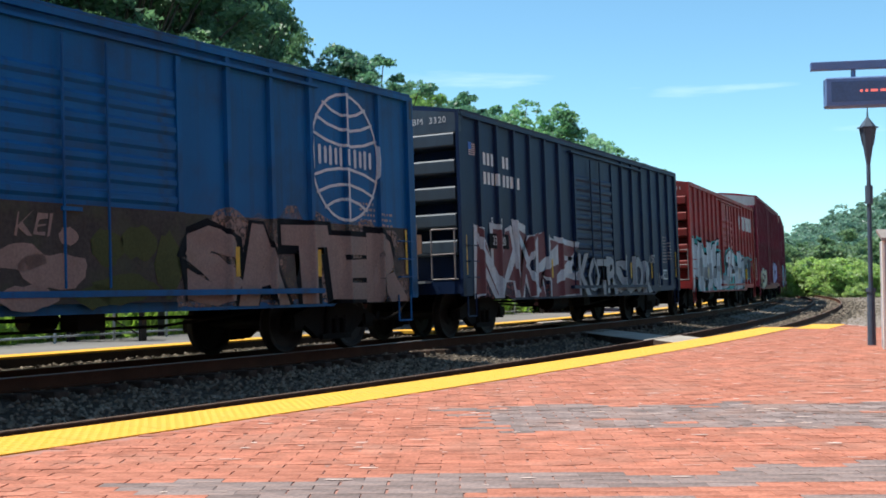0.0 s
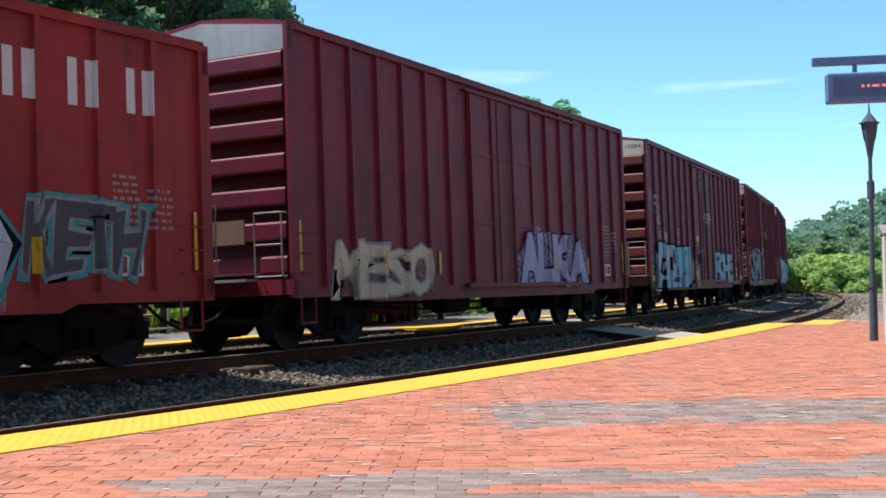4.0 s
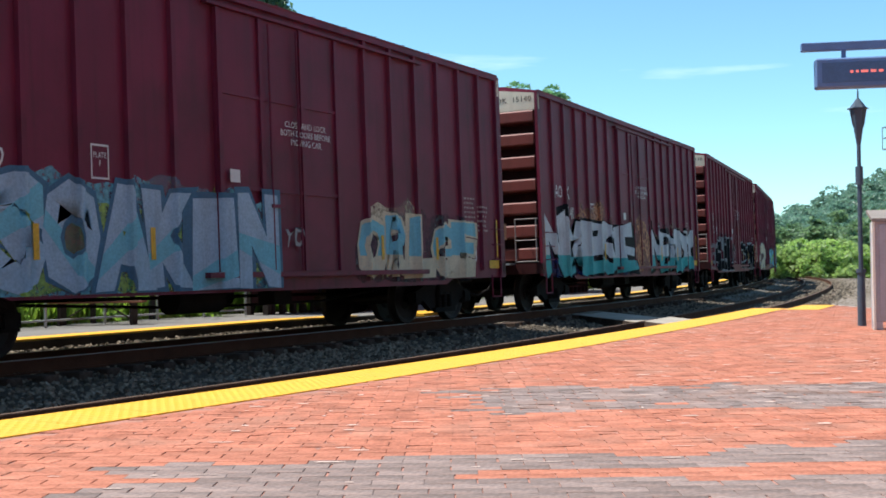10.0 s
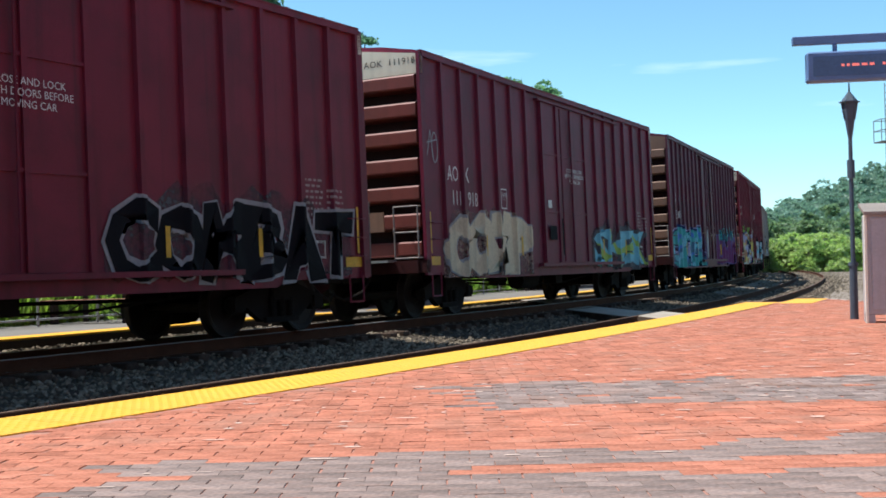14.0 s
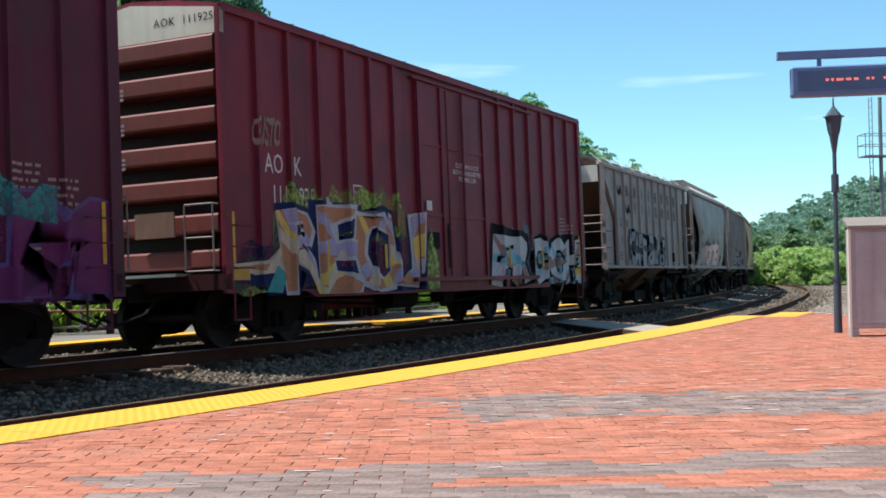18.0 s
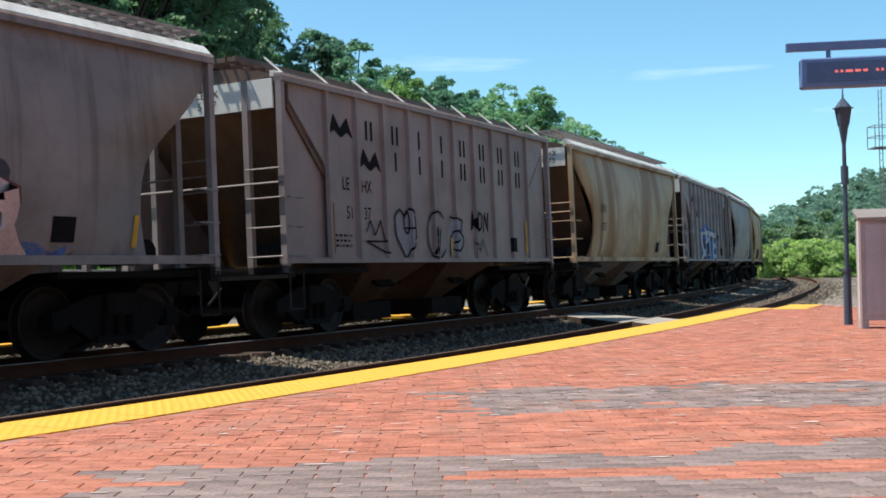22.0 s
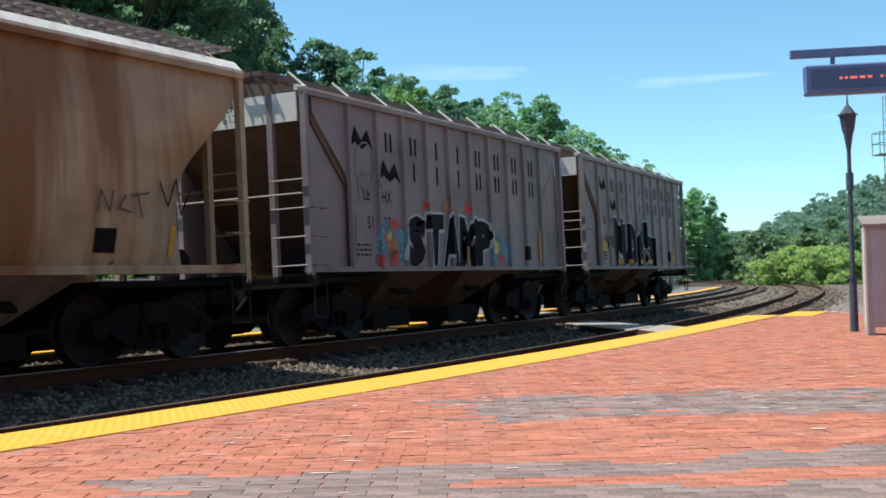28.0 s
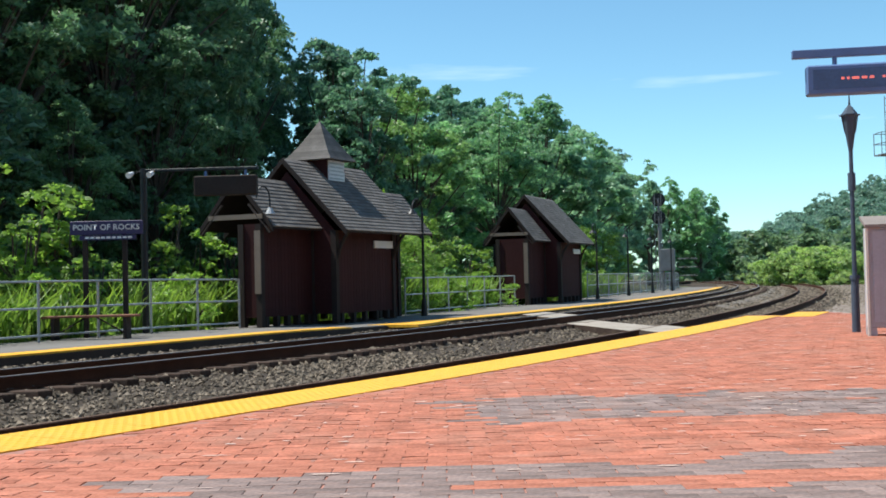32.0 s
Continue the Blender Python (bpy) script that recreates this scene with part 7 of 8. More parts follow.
# saplings and young shoots among the tall grass
for s, off, ht in ((33.6, 15.3, 4.8), (35.2, 15, 4.2), (36.5, 14.6, 3.8), (27.7, 13, 3.6), (28.9, 12.6, 3.0), (30.3, 13.1, 3.1), (31.9, 13, 3.0), (33.2, 12.9, 2.4), (56, 13, 4), (63, 13, 4.2), (49, 13.5, 4.5)):
    tree_at("light", s, off, ht, "bright green sapling behind the platform railing", "saplings behind the railing")
for s, off, ht in ((12.3, 14.2, 4.3), (12.9, 14.6, 4.6), (14.4, 13.4, 3.8), (13.6, 13.2, 3.5), (14.2, 12.8, 2.9), (14.9, 12.6, 2.2), (15.5, 12.5, 2.05), (19.4, 13.2, 2.9), (19.3, 13.8, 3.6), (20.4, 12.9, 2.6), (12.8, 12.9, 3.0), (25.2, 14.5, 4.4), (37.2, 12.8, 2.8), (38.3, 12.6, 2.6), (11.4, 13, 3.2), (9.5, 12.8, 3), (27.5, 13.2, 3.2), (29.5, 13, 2.8), (46.8, 12.6, 2.4)):
    tree_at("sprig", s, off, ht, "thin bright green shoot behind the platform railing", "saplings behind the railing")
for i in range(64):
    u = 1.5 + 46 * (i + rt.random()) / 64
    if not (17.2 < u < 26.6 or 36.4 < u < 45.8):
        tree_at("weed", u, 11.35 + 2.2 * rt.random() ** 1.5, rt.uniform(0.8, 1.6), "leafy green weed in the tall grass", "weeds behind the railing", -0.45)
# trees past the end of the far platform
for x, y, ht in ((30.5, 156, 12.4), (33.5, 158, 12.3), (35.5, 160, 11.4), (37.6, 164, 9.4), (28, 150, 13.4), (25, 146, 14.5), (32, 150, 11.9)):
    plant("far", x, y, -0.7, ht, "tall green tree past the platform's end", "trees behind the far platform", 0.8)
# bushes across the curve
for i in range(34):
    u = (i % 17) / 16
    d = 106 + (i // 17) * 9 + rt.uniform(-2, 2)
    plant("bush", d * (0.276 + u * 0.15), d, -0.7, rt.uniform(1.5, 3.2) + 0.6 * u + 0.6 * (i // 17), "bright green bush beside the tracks", "bushes beyond the tracks")


def ridge_height(x, y):
    """The wooded ridge to the right of the curve."""
    q = x * 260 / max(y, 1) - 67
    v = min(max((y - 195) / 60, 0), 1)
    return (13 * (1 - math.exp(-q / 22)) + 0.11 * q) * v * v * (3 - 2 * v) if q > 0 else 0.0


bm = bmesh.new()
gv = {}
for i in range(41):
    for j in range(21):
        x, y = 44 + i * 9, 180 + j * 14
        gv[i, j] = bm.verts.new((x, y, -0.9 + ridge_height(x, y)))
for i in range(40):
    for j in range(20):
        bm.faces.new((gv[i, j], gv[i + 1, j], gv[i + 1, j + 1], gv[i, j + 1]))
tagged(part("hillside", bm, GROUND, smooth=True), "distant wooded ridge", "hill", kind="structure")
def woods(name, spots, label, leaf=None):
    """Distant trees, joined: each an uneven crown of leaf clumps."""
    g2 = np.random.default_rng(12)
    vs2, fs2, n0 = [], [], 0
    for x, y, z, ht, rad in spots:
        blobs = []
        for k in range(16):
            u = g2.uniform(0.1, 1.0)
            w = rad * math.sin(math.pi * min(1, 0.12 + 0.85 * u)) ** 0.7
            an, rr = g2.uniform(0, 6.283), g2.uniform(0.2, 0.9)
            q = rad * g2.uniform(0.25, 0.42)
            blobs.append(((x + w * rr * math.cos(an), y + w * rr * math.sin(an), z + ht * u), (q, q, q * 0.7)))
        v, f = leaf_cloud(g2, blobs, 5, 12, 0.36)
        vs2.append(v)
        fs2.append(f + n0)
        n0 += len(v)
    tagged(new(name, fast_mesh(name, np.concatenate(vs2), np.concatenate(fs2), leaf or LEAF_HAZE)), label, "woods", kind="stuff")


places = []
for i in range(420):
    y = rt.uniform(196, 300)
    x = y * rt.uniform(0.23, 0.56)
    places.append((x, y, -1.5 + ridge_height(x, y), rt.uniform(7, 10.5), rt.uniform(2.6, 4.2)))
for i in range(40):
    y = rt.uniform(230, 330)
    places.append((y * rt.uniform(0.2, 0.29), y, -1.0, rt.uniform(6, 8), rt.uniform(2.6, 4)))
woods("far_woods", places, "green woods on the distant ridge with haze in their leaf colour", LEAF_RIDGE)
places = []
for i in range(90):
    u = rt.random()
    d = rt.uniform(150, 190)
    places.append((d * (0.245 + u * 0.2), d, -0.9, (6.5 + 3 * u) * rt.uniform(0.8, 1.05), rt.uniform(2, 3.2)))
# valley leaf colour is lightened to stand for haze
woods("valley_woods", places, "green woods beyond the curve of the tracks", leaf_mat("leaf_valley", (0.2, 0.3, 0.17), 0.45))

# tall grass along the far platform
rng = np.random.default_rng(5)
n = 22000
ss = rng.uniform(2, 60, n)
oo = 11.5 + rng.random(n) ** 1.4 * 3.2
shel = ((ss > 17.4) & (ss < 26.6)) | ((ss > 36.6) & (ss < 45.8))
oo = np.where(shel, oo + 1.0, oo)
base = np.array([spot(a, b) for a, b in zip(ss, oo)])
hgt = rng.uniform(0.45, 1.3, n)
lean = rng.normal(size=(n, 2)) * 0.2
ang = rng.uniform(0, 6.283, n)
wd = np.stack([np.cos(ang), np.sin(ang), np.zeros(n)], 1) * rng.uniform(0.01, 0.036, n)[:, None]
b0 = base + np.array((0, 0, -0.3))
mid = b0 + np.concatenate([lean * hgt[:, None] * 0.5, (hgt * 0.6)[:, None]], 1)
tip = b0 + np.concatenate([lean * hgt[:, None] * 1.7, hgt[:, None]], 1)
v = np.stack([b0 - wd, b0 + wd, mid + wd, mid - wd, mid - wd, mid + wd, tip + wd * 0.2, tip - wd * 0.2], 1).reshape(-1, 3)
grass = new("tall_grass", fast_mesh("tall_grass", v, np.arange(len(v)).reshape(-1, 4), GRASS))
tagged(grass, "tall bright green grass behind the railing", "grass", kind="stuff")

# loose stones on the ballast
n = 48000
ss = np.concatenate([rng.uniform(0, 14, 13000), rng.uniform(10, 45, 13000), rng.uniform(17.5, 42, 8000), rng.uniform(42, 105, 14000)])
oo = np.concatenate([rng.uniform(1.0, 8.15, 26000), rng.uniform(-6.5, 1.0, 8000), rng.uniform(-5, 8, 14000)])
zz = np.empty(n)
xy = np.empty((n, 2))
for i in range(n):
    s, o = float(ss[i]), float(oo[i])
    fo = far_off(s)
    prof_o = [-9, 0.06, NEAR_OFF - 1.3, NEAR_OFF + 1.3, NEAR_OFF + 1.9, fo - 2.0, fo - 1.27, fo - 0.95, fo + 1.05, fo + 1.3, fo + 1.58]
    zz[i] = np.interp(o, prof_o, [-0.56, -0.52, NR(-1.3) - 0.19, NR(1.3) - 0.19, -0.53, -0.5, FR(-1.3) - 0.265, FR(-0.95) - 0.19, FR(1.05) - 0.18, -0.3, -0.265])
    p = spot(s, o)
    xy[i] = p.x, p.y
wide_apart = ss > 42
keep = ~((oo < 0) & (ss < 20.6)) & ~((np.abs(np.abs(oo - NEAR_OFF) - 0.755) < 0.09) | (np.abs(np.abs(oo - 6.5) - 0.755) < 0.1))
xy, zz = xy[keep], zz[keep]
n = len(zz)
r = rng.uniform(0.02, 0.05, n) * np.where(wide_apart[keep], 1.8, 1.0)
oct_v = np.array(((1, 0, 0), (-1, 0, 0), (0, 1, 0), (0, -1, 0), (0, 0, 0.8), (0, 0, -0.8)))
V = oct_v[None] * r[:, None, None] * rng.uniform(0.6, 1.35, (n, 6, 1))
a = rng.uniform(0, 6.283, n)
ca, sa = np.cos(a)[:, None], np.sin(a)[:, None]
tilt = rng.uniform(-0.8, 0.8, n)
ct, st = np.cos(tilt)[:, None], np.sin(tilt)[:, None]
x, y, z = V[..., 0], V[..., 1], V[..., 2]
y, z = y * ct - z * st, y * st + z * ct
x, y = x * ca - y * sa, x * sa + y * ca
V = np.stack([x + xy[:, :1], y + xy[:, 1:], z + zz[:, None] + 0.008], 2).reshape(-1, 3)
tri = np.array(((0, 2, 4), (2, 1, 4), (1, 3, 4), (3, 0, 4), (2, 0, 5), (1, 2, 5), (3, 1, 5), (0, 3, 5)))
F = (np.arange(n)[:, None, None] * 6 + tri[None]).reshape(-1, 3)
me = bpy.data.meshes.new("loose_stones")
me.from_pydata(V.tolist(), [], F.tolist())
me.materials.append(STONE)
tagged(new("loose_stones", me), "loose grey ballast stones between the rails", "gravel", kind="stuff")


# ---- station things ----
SHINGLE = mat("roof_shingle", (0.15, 0.14, 0.13), 0.9, vary=0.35, scale=3, fine=40, rnd=0.18, dirt=(0.1, 0.09, 0.075), dirt_amt=0.5, spec=0.12)
SIDING = mat("brown_siding", (0.046, 0.0165, 0.0165), 0.75, vary=0.25, scale=2, fine=40, stretch=(1, 1, 0.3), rnd=0.1, spec=0.12)
TRIM_DARK = mat("dark_timber", (0.035, 0.028, 0.025), 0.7, vary=0.3, scale=3, fine=40, spec=0.12)
TRIM_TAN = mat("tan_trim", (0.2, 0.16, 0.125), 0.8, vary=0.2, scale=3, fine=40)
SIGN_BLUE = mat("sign_violet", (0.035, 0.028, 0.09), 0.5, vary=0.1, scale=4, fine=30)
SIGN_WHITE = mat("sign_white", (0.7, 0.7, 0.7), 0.5, vary=0.08, scale=4, fine=30)
DISPLAY = mat("display_glass", (0.07, 0.13, 0.25), 0.25, vary=0.2, scale=2, fine=30, spec=0.6)
HOUSING = mat("navy_housing", (0.12, 0.2, 0.38), 0.5, vary=0.15, scale=4, fine=40)
MAST_GREY = mat("mast_grey", (0.2, 0.21, 0.22), 0.6, 0.2, vary=0.2, scale=4, fine=40)
GREY_METAL = mat("grey_cabinet", (0.42, 0.42, 0.45), 0.6, vary=0.1, scale=1.5, fine=30, dirt=(0.22, 0.19, 0.17), dirt_amt=0.4, streak=0.3)
BENCH_WOOD = mat("bench_wood", (0.22, 0.09, 0.05), 0.7, vary=0.3, scale=3, fine=40, stretch=(0.3, 1, 1))
LED = glow_mat("red_led", (0.9, 0.2, 0.16), 0.5)
LENS_WHITE = mat("white_casing", (0.75, 0.75, 0.74), 0.5, vary=0.05)


def gable(parent, x0, x1, half, eave, peak, thick=0.07, rows=9, cols=8):
    """A gable roof along x, laid in shingle courses, with its two barge boards."""
    for sd in (-1, 1):
        bm = bmesh.new()
        prism(bm, [(0, peak - thick), (sd * half, eave - thick), (sd * half, eave - 0.02), (0, peak - 0.02)], x0, x1, "x")
        deck = part("roof", bm, TRIM_DARK, parent, "grey shingled roof slope")
        run_l = math.hypot(half, peak - eave)
        ny, nz = sd * (peak - eave) / run_l, half / run_l
        bm = bmesh.new()
        for r in range(rows):
            a, b = r / rows, (r + 1.12) / rows
            for k in range(cols):
                u0, u1 = k / cols, (k + 1) / cols
                xa, xb = x0 + (x1 - x0) * u0 + 0.004, x0 + (x1 - x0) * u1 - 0.004
                lift = 0.02
                pts = [(xa, sd * half * a, peak - (peak - eave) * a, 0.004), (xb, sd * half * a, peak - (peak - eave) * a, 0.004), (xb, sd * half * min(b, 1.02), peak - (peak - eave) * min(b, 1.02), lift), (xa, sd * half * min(b, 1.02), peak - (peak - eave) * min(b, 1.02), lift)]
                up = [bm.verts.new((x, y + ny * l, z + nz * l - 0.012)) for x, y, z, l in pts]
                dn = [bm.verts.new((x, y, z - 0.014)) for x, y, z, l in pts]
                bm.faces.new(up)
                for i in range(4):
                    bm.faces.new((up[i], dn[i], dn[(i + 1) % 4], up[(i + 1) % 4]))
        o = part("shingles", bm, SHINGLE, deck, "weathered grey shingles")
        o["kind"] = "stuff"
        for x in (x0, x1):
            bm = bmesh.new()
            prism(bm, [(0, peak), (sd * half, eave), (sd * half, eave - 0.14), (0, peak - 0.14)], x - 0.03, x + 0.03, "x")
            part("barge_board", bm, TRIM_DARK, parent)


def walls(parent, x0, x1, y0, y1, z0, z1, peak=None):
    """Siding boards on posts, with a gap above the platform."""
    n = max(4, int((x1 - x0) / 0.14))
    for y in (y0, y1):
        bm = bmesh.new()
        box(bm, 0.003, (x1 - x0) / n - 0.003, -0.02, 0.02, z0, z1)
        first = part("board", bm, SIDING, parent, m=pose(x0, y, 0))
        for i in range(1, n):
            share(first, parent, pose(x0 + (x1 - x0) * i / n, y, random.uniform(-0.004, 0.004)))
    for x in (x0, x1):
        bm = bmesh.new()
        m = (y0 + y1) / 2
        pts = [(y0, z0), (y1, z0), (y1, z1)] + ([(m, peak)] if peak else []) + [(y0, z1)]
        prism(bm, pts, x - 0.02, x + 0.02, "x")
        part("end_boarding", bm, SIDING, parent)
        for y in (y0, y1):
            bm = bmesh.new()
            box(bm, x - 0.07, x + 0.07, y - 0.07, y + 0.07, 0, z1)
            part("corner_post", bm, TRIM_DARK, parent)
    for i in range(5):
        bm = bmesh.new()
        x = x0 + (x1 - x0) * (i + 0.5) / 5
        box(bm, x - 0.06, x + 0.06, y0 - 0.03, y0 + 0.09, 0, z0 + 0.02)
        part("stump", bm, TRIM_DARK, parent)


def shelter(s, off, cupola, label, rise=1.0, porch=0.4):
    """A timber waiting shelter: a tall middle gable between two lower ones."""
    sh = thing("waiting_shelter", along(s, off, far_top(s)) @ Matrix.Diagonal((1, 1, rise, 1)), label, "shelter", "waiting shelters")
    walls(sh, -0.1, 2.15, -0.68, porch, 0.22, 2.3)
    walls(sh, 2.15, 5.1, -1.3, 1.25, 0.22, 2.2, 3.66)
    walls(sh, 5.1, 6.6, -0.7, 0.75, 0.22, 2.3, 3.1)
    gable(sh, 0.0, 2.3, 0.97, 2.26, 3.43, cols=7, rows=13)
    gable(sh, 2.0, 6.0, 1.72, 2.2, 3.98, cols=10, rows=21)
    gable(sh, 6.0, 8.3, 0.97, 2.28, 3.45, cols=7, rows=13)
    bm = bmesh.new()
    box(bm, -0.05, 0.02, -0.72, 0.72, 2.42, 2.53)
    part("collar_beam", bm, TRIM_TAN, sh, "pale collar beam under the gable")
    for sd in (-1, 1):
        bm = bmesh.new()
        tube(bm, (-0.02, sd * 0.9, 2.1), (-0.02, sd * 0.35, 2.75), 0.035, n=6)
        part("gable_brace", bm, TRIM_DARK, sh)
    bm = bmesh.new()
    box(bm, -0.2, -0.17, -0.75, -0.6, 0.75, 2.15)
    part("corner_trim", bm, TRIM_TAN, sh, "tan corner trim board")
    bm = bmesh.new()
    box(bm, 4.05, 5.05, -1.37, -1.33, 1.8, 1.98)
    part("wall_sign", bm, SIGN_WHITE, sh, "small white wall sign, too small to read")
    for x in (2.2, 5.1):
        bm = bmesh.new()
        pipe(bm, [(x, -1.33, 1.5), (x, -1.45, 1.85), (x, -1.68, 2.18)], 0.045, 6)
        part("roof_brace", bm, TRIM_DARK, sh)
    if cupola:
        cx = 3.8
        bm = bmesh.new()
        box(bm, cx - 0.42, cx + 0.42, -0.42, 0.42, 3.3, 4.08)
        cup = part("cupola", bm, SIDING, sh, "square boarded cupola")
        bm = bmesh.new()
        box(bm, cx - 0.38, cx + 0.42, -0.45, -0.425, 3.5, 4.02)
        panel = part("louvre_panel", bm, SIGN_WHITE, cup, "pale louvred panel")
        for i in range(5):
            bm = bmesh.new()
            box(bm, cx - 0.33, cx + 0.37, -0.462, -0.452, 3.55 + i * 0.095, 3.585 + i * 0.095)
            part("louvre", bm, STEEL, panel, "grey louvre slat")
        bm = bmesh.new()
        N = 14
        for k in range(N):
            za, zb = 4.03 + k * 1.03 / N, 4.03 + (k + 1) * 1.03 / N
            flare = 1 + 0.12 * (1 - k / N) ** 3
            ra, rb2 = 0.6 * (1 - k / (N + 0.2)) * flare, 0.6 * (1 - (k + 0.87) / (N + 0.2)) * flare
            lo = [bm.verts.new((cx + a * ra, b * ra, za)) for a, b in ((-1, -1), (1, -1), (1, 1), (-1, 1))]
            hi = [bm.verts.new((cx + a * rb2, b * rb2, zb)) for a, b in ((-1, -1), (1, -1), (1, 1), (-1, 1))]
            for i in range(4):
                bm.faces.new((lo[i], lo[(i + 1) % 4], hi[(i + 1) % 4], hi[i]))
            bm.faces.new(lo[::-1])
            bm.faces.new(hi)
        part("spire", bm, SHINGLE, cup, "grey shingled pyramid roof")
        bm = bmesh.new()
        tube(bm, (cx, 0, 5.03), (cx, 0, 5.22), 0.02, 0.008, n=6)
        part("finial", bm, TRIM_DARK, cup)
    return sh


shelter(18.0, 11.2, True, "dark brown timber shelter with a shingled roof and cupola", porch=-0.22)
shelter(37.2, 11.2, False, "dark brown timber shelter with a shingled roof", 1.05)

# railing along the back of the far platform
railing_posts = None


def railing(s0, s1, off, label, pitch=1.6, pickets=False):
    global railing_posts
    f = thing("railing", Matrix(), label, "railing", "platform railings")
    n = max(1, round((s1 - s0) / pitch))
    for i in range(n + 1):
        s = s0 + (s1 - s0) * i / n
        m = along(s, off, far_top(s))
        if railing_posts is None:
            bm = bmesh.new()
            tube(bm, (0, 0, -0.05), (0, 0, 1.07), 0.025, n=8)
            railing_posts = part("post", bm, STEEL, f, m=m)
        else:
            share(railing_posts, f, m)
    for z in (1.07, 0.6, 0.12):
        bm = bmesh.new()
        pts = [spot(s0 + (s1 - s0) * i / (2 * n), off) + Vector((0, 0, far_top(s0 + (s1 - s0) * i / (2 * n)) + z)) for i in range(2 * n + 1)]
        pipe(bm, pts, 0.02, 6)
        part("rail", bm, STEEL, f)
    if pickets:
        k = int((s1 - s0) / 0.3)
        for i in range(k):
            s = s0 + (s1 - s0) * (i + 0.5) / k
            if i == 0:
                bm = bmesh.new()
                tube(bm, (0, 0, 0.1), (0, 0, 1.05), 0.008, n=5)
                fp = part("picket", bm, MAST_GREY, f, m=along(s, off, far_top(s)))
            else:
                share(fp, f, along(s, off, far_top(s)))


railing(1.6, 17.6, 10.9, "grey galvanised pipe railing behind the name sign")
railing(26.4, 36.6, 10.85, "grey galvanised pipe railing between the shelters")
railing(45.6, 79, 10.3, "grey galvanised railing with thin pickets", 2.2, True)

# station name sign
ns = thing("name_sign", along(13.02, 10.85, -0.12, -62), "dark violet station name board on two posts", "sign")
bm = bmesh.new()
box(bm, -0.68, 0.68, -0.025, 0.025, 1.93, 2.19)
part("board", bm, SIGN_BLUE, ns, bevel=0.008)
bm = bmesh.new()
box(bm, -0.5, 0.55, -0.02, 0.02, 1.83, 1.92)
part("lower_board", bm, SIGN_BLUE, ns, "narrow lower board with small unreadable lines")
for x in (-0.42, 0.32):
    bm = bmesh.new()
    box(bm, x - 0.045, x + 0.045, 0.03, 0.11, 0, 1.98)
    part("post", bm, TRIM_DARK, ns)
me = text_mesh("POINT OF ROCKS", 0.15, 1.04, 0.003)
me.transform(pose(0, -0.03, 2.065, 90, 0, 0))
me.materials.append(SIGN_WHITE)
o = new("lettering", me)
o.parent = ns
for i in range(9):
    x = -0.4 + i * 0.1
    bm = bmesh.new()
    bm.faces.new([bm.verts.new(p) for p in ((x, -0.024, 1.855), (x + 0.075, -0.024, 1.855), (x + 0.075, -0.024, 1.895), (x, -0.024, 1.895))])
    part("word_bar", bm, SIGN_WHITE, ns)

# bench by the name sign
bn = thing("bench", along(12.3, 10.65, -0.12, -62), "brown slatted wooden bench on the far platform", "bench")
for i in range(4):
    bm = bmesh.new()
    box(bm, -0.85, 0.85, -0.2 + i * 0.11, -0.11 + i * 0.11, 0.4, 0.44)
    part("slat", bm, BENCH_WOOD, bn, bevel=0.006)
for x in (-0.65, 0.65):
    bm = bmesh.new()
    box(bm, x - 0.03, x + 0.03, -0.18, 0.2, 0, 0.4)
    part("leg", bm, TRIM_DARK, bn)
    bm = bmesh.new()
    tube(bm, (x, 0, 0.08), (x * 0.15, 0, 0.4), 0.015, n=5)
    part("brace", bm, TRIM_DARK, bn)


def lamp_post(m, label, height=3.55, iron=None, lantern=True, group="lamp posts"):
    """A cast-iron lamp post with a tapered lantern."""
    lp = thing("lamp_post", m, label, "lamp post", group)
    bm = bmesh.new()
    tube(bm, (0, 0, 0), (0, 0, 0.7), 0.055, 0.05, n=12)
    tube(bm, (0, 0, 0.7), (0, 0, 0.75), 0.065, 0.065, n=12)
    part("base", bm, iron or BLACK_IRON, lp)
    bm = bmesh.new()
    tube(bm, (0, 0, 0.75), (0, 0, height - 0.5), 0.031, 0.026, n=10)
    tube(bm, (0, 0, height - 1.16), (0, 0, height - 0.92), 0.05, 0.05, n=10)
    part("shaft", bm, iron or BLACK_IRON, lp)
    if lantern:
        bm = bmesh.new()
        tube(bm, (0, 0, height - 0.62), (0, 0, height - 0.4), 0.03, 0.065, n=8)
        tube(bm, (0, 0, height - 0.4), (0, 0, height - 0.16), 0.065, 0.105, n=6)
        ln2 = part("lantern", bm, iron or BLACK_IRON, lp)
        bm = bmesh.new()
        tube(bm, (0, 0, height - 0.16), (0, 0, height - 0.145), 0.135, 0.135, n=6)
        tube(bm, (0, 0, height - 0.145), (0, 0, height - 0.02), 0.11, 0.02, n=6)
        tube(bm, (0, 0, height - 0.02), (0, 0, height + 0.12), 0.014, 0.006, n=6)
        part("cap", bm, iron or BLACK_IRON, ln2)
        for k in range(6):
            bm = bmesh.new()
            b = math.radians(60 * k)
            tube(bm, (0.072 * math.cos(b), 0.072 * math.sin(b), height - 0.38), (0.11 * math.cos(b), 0.11 * math.sin(b), height - 0.16), 0.006, n=4)
            part("lantern_bar", bm, iron or BLACK_IRON, ln2)
    return lp


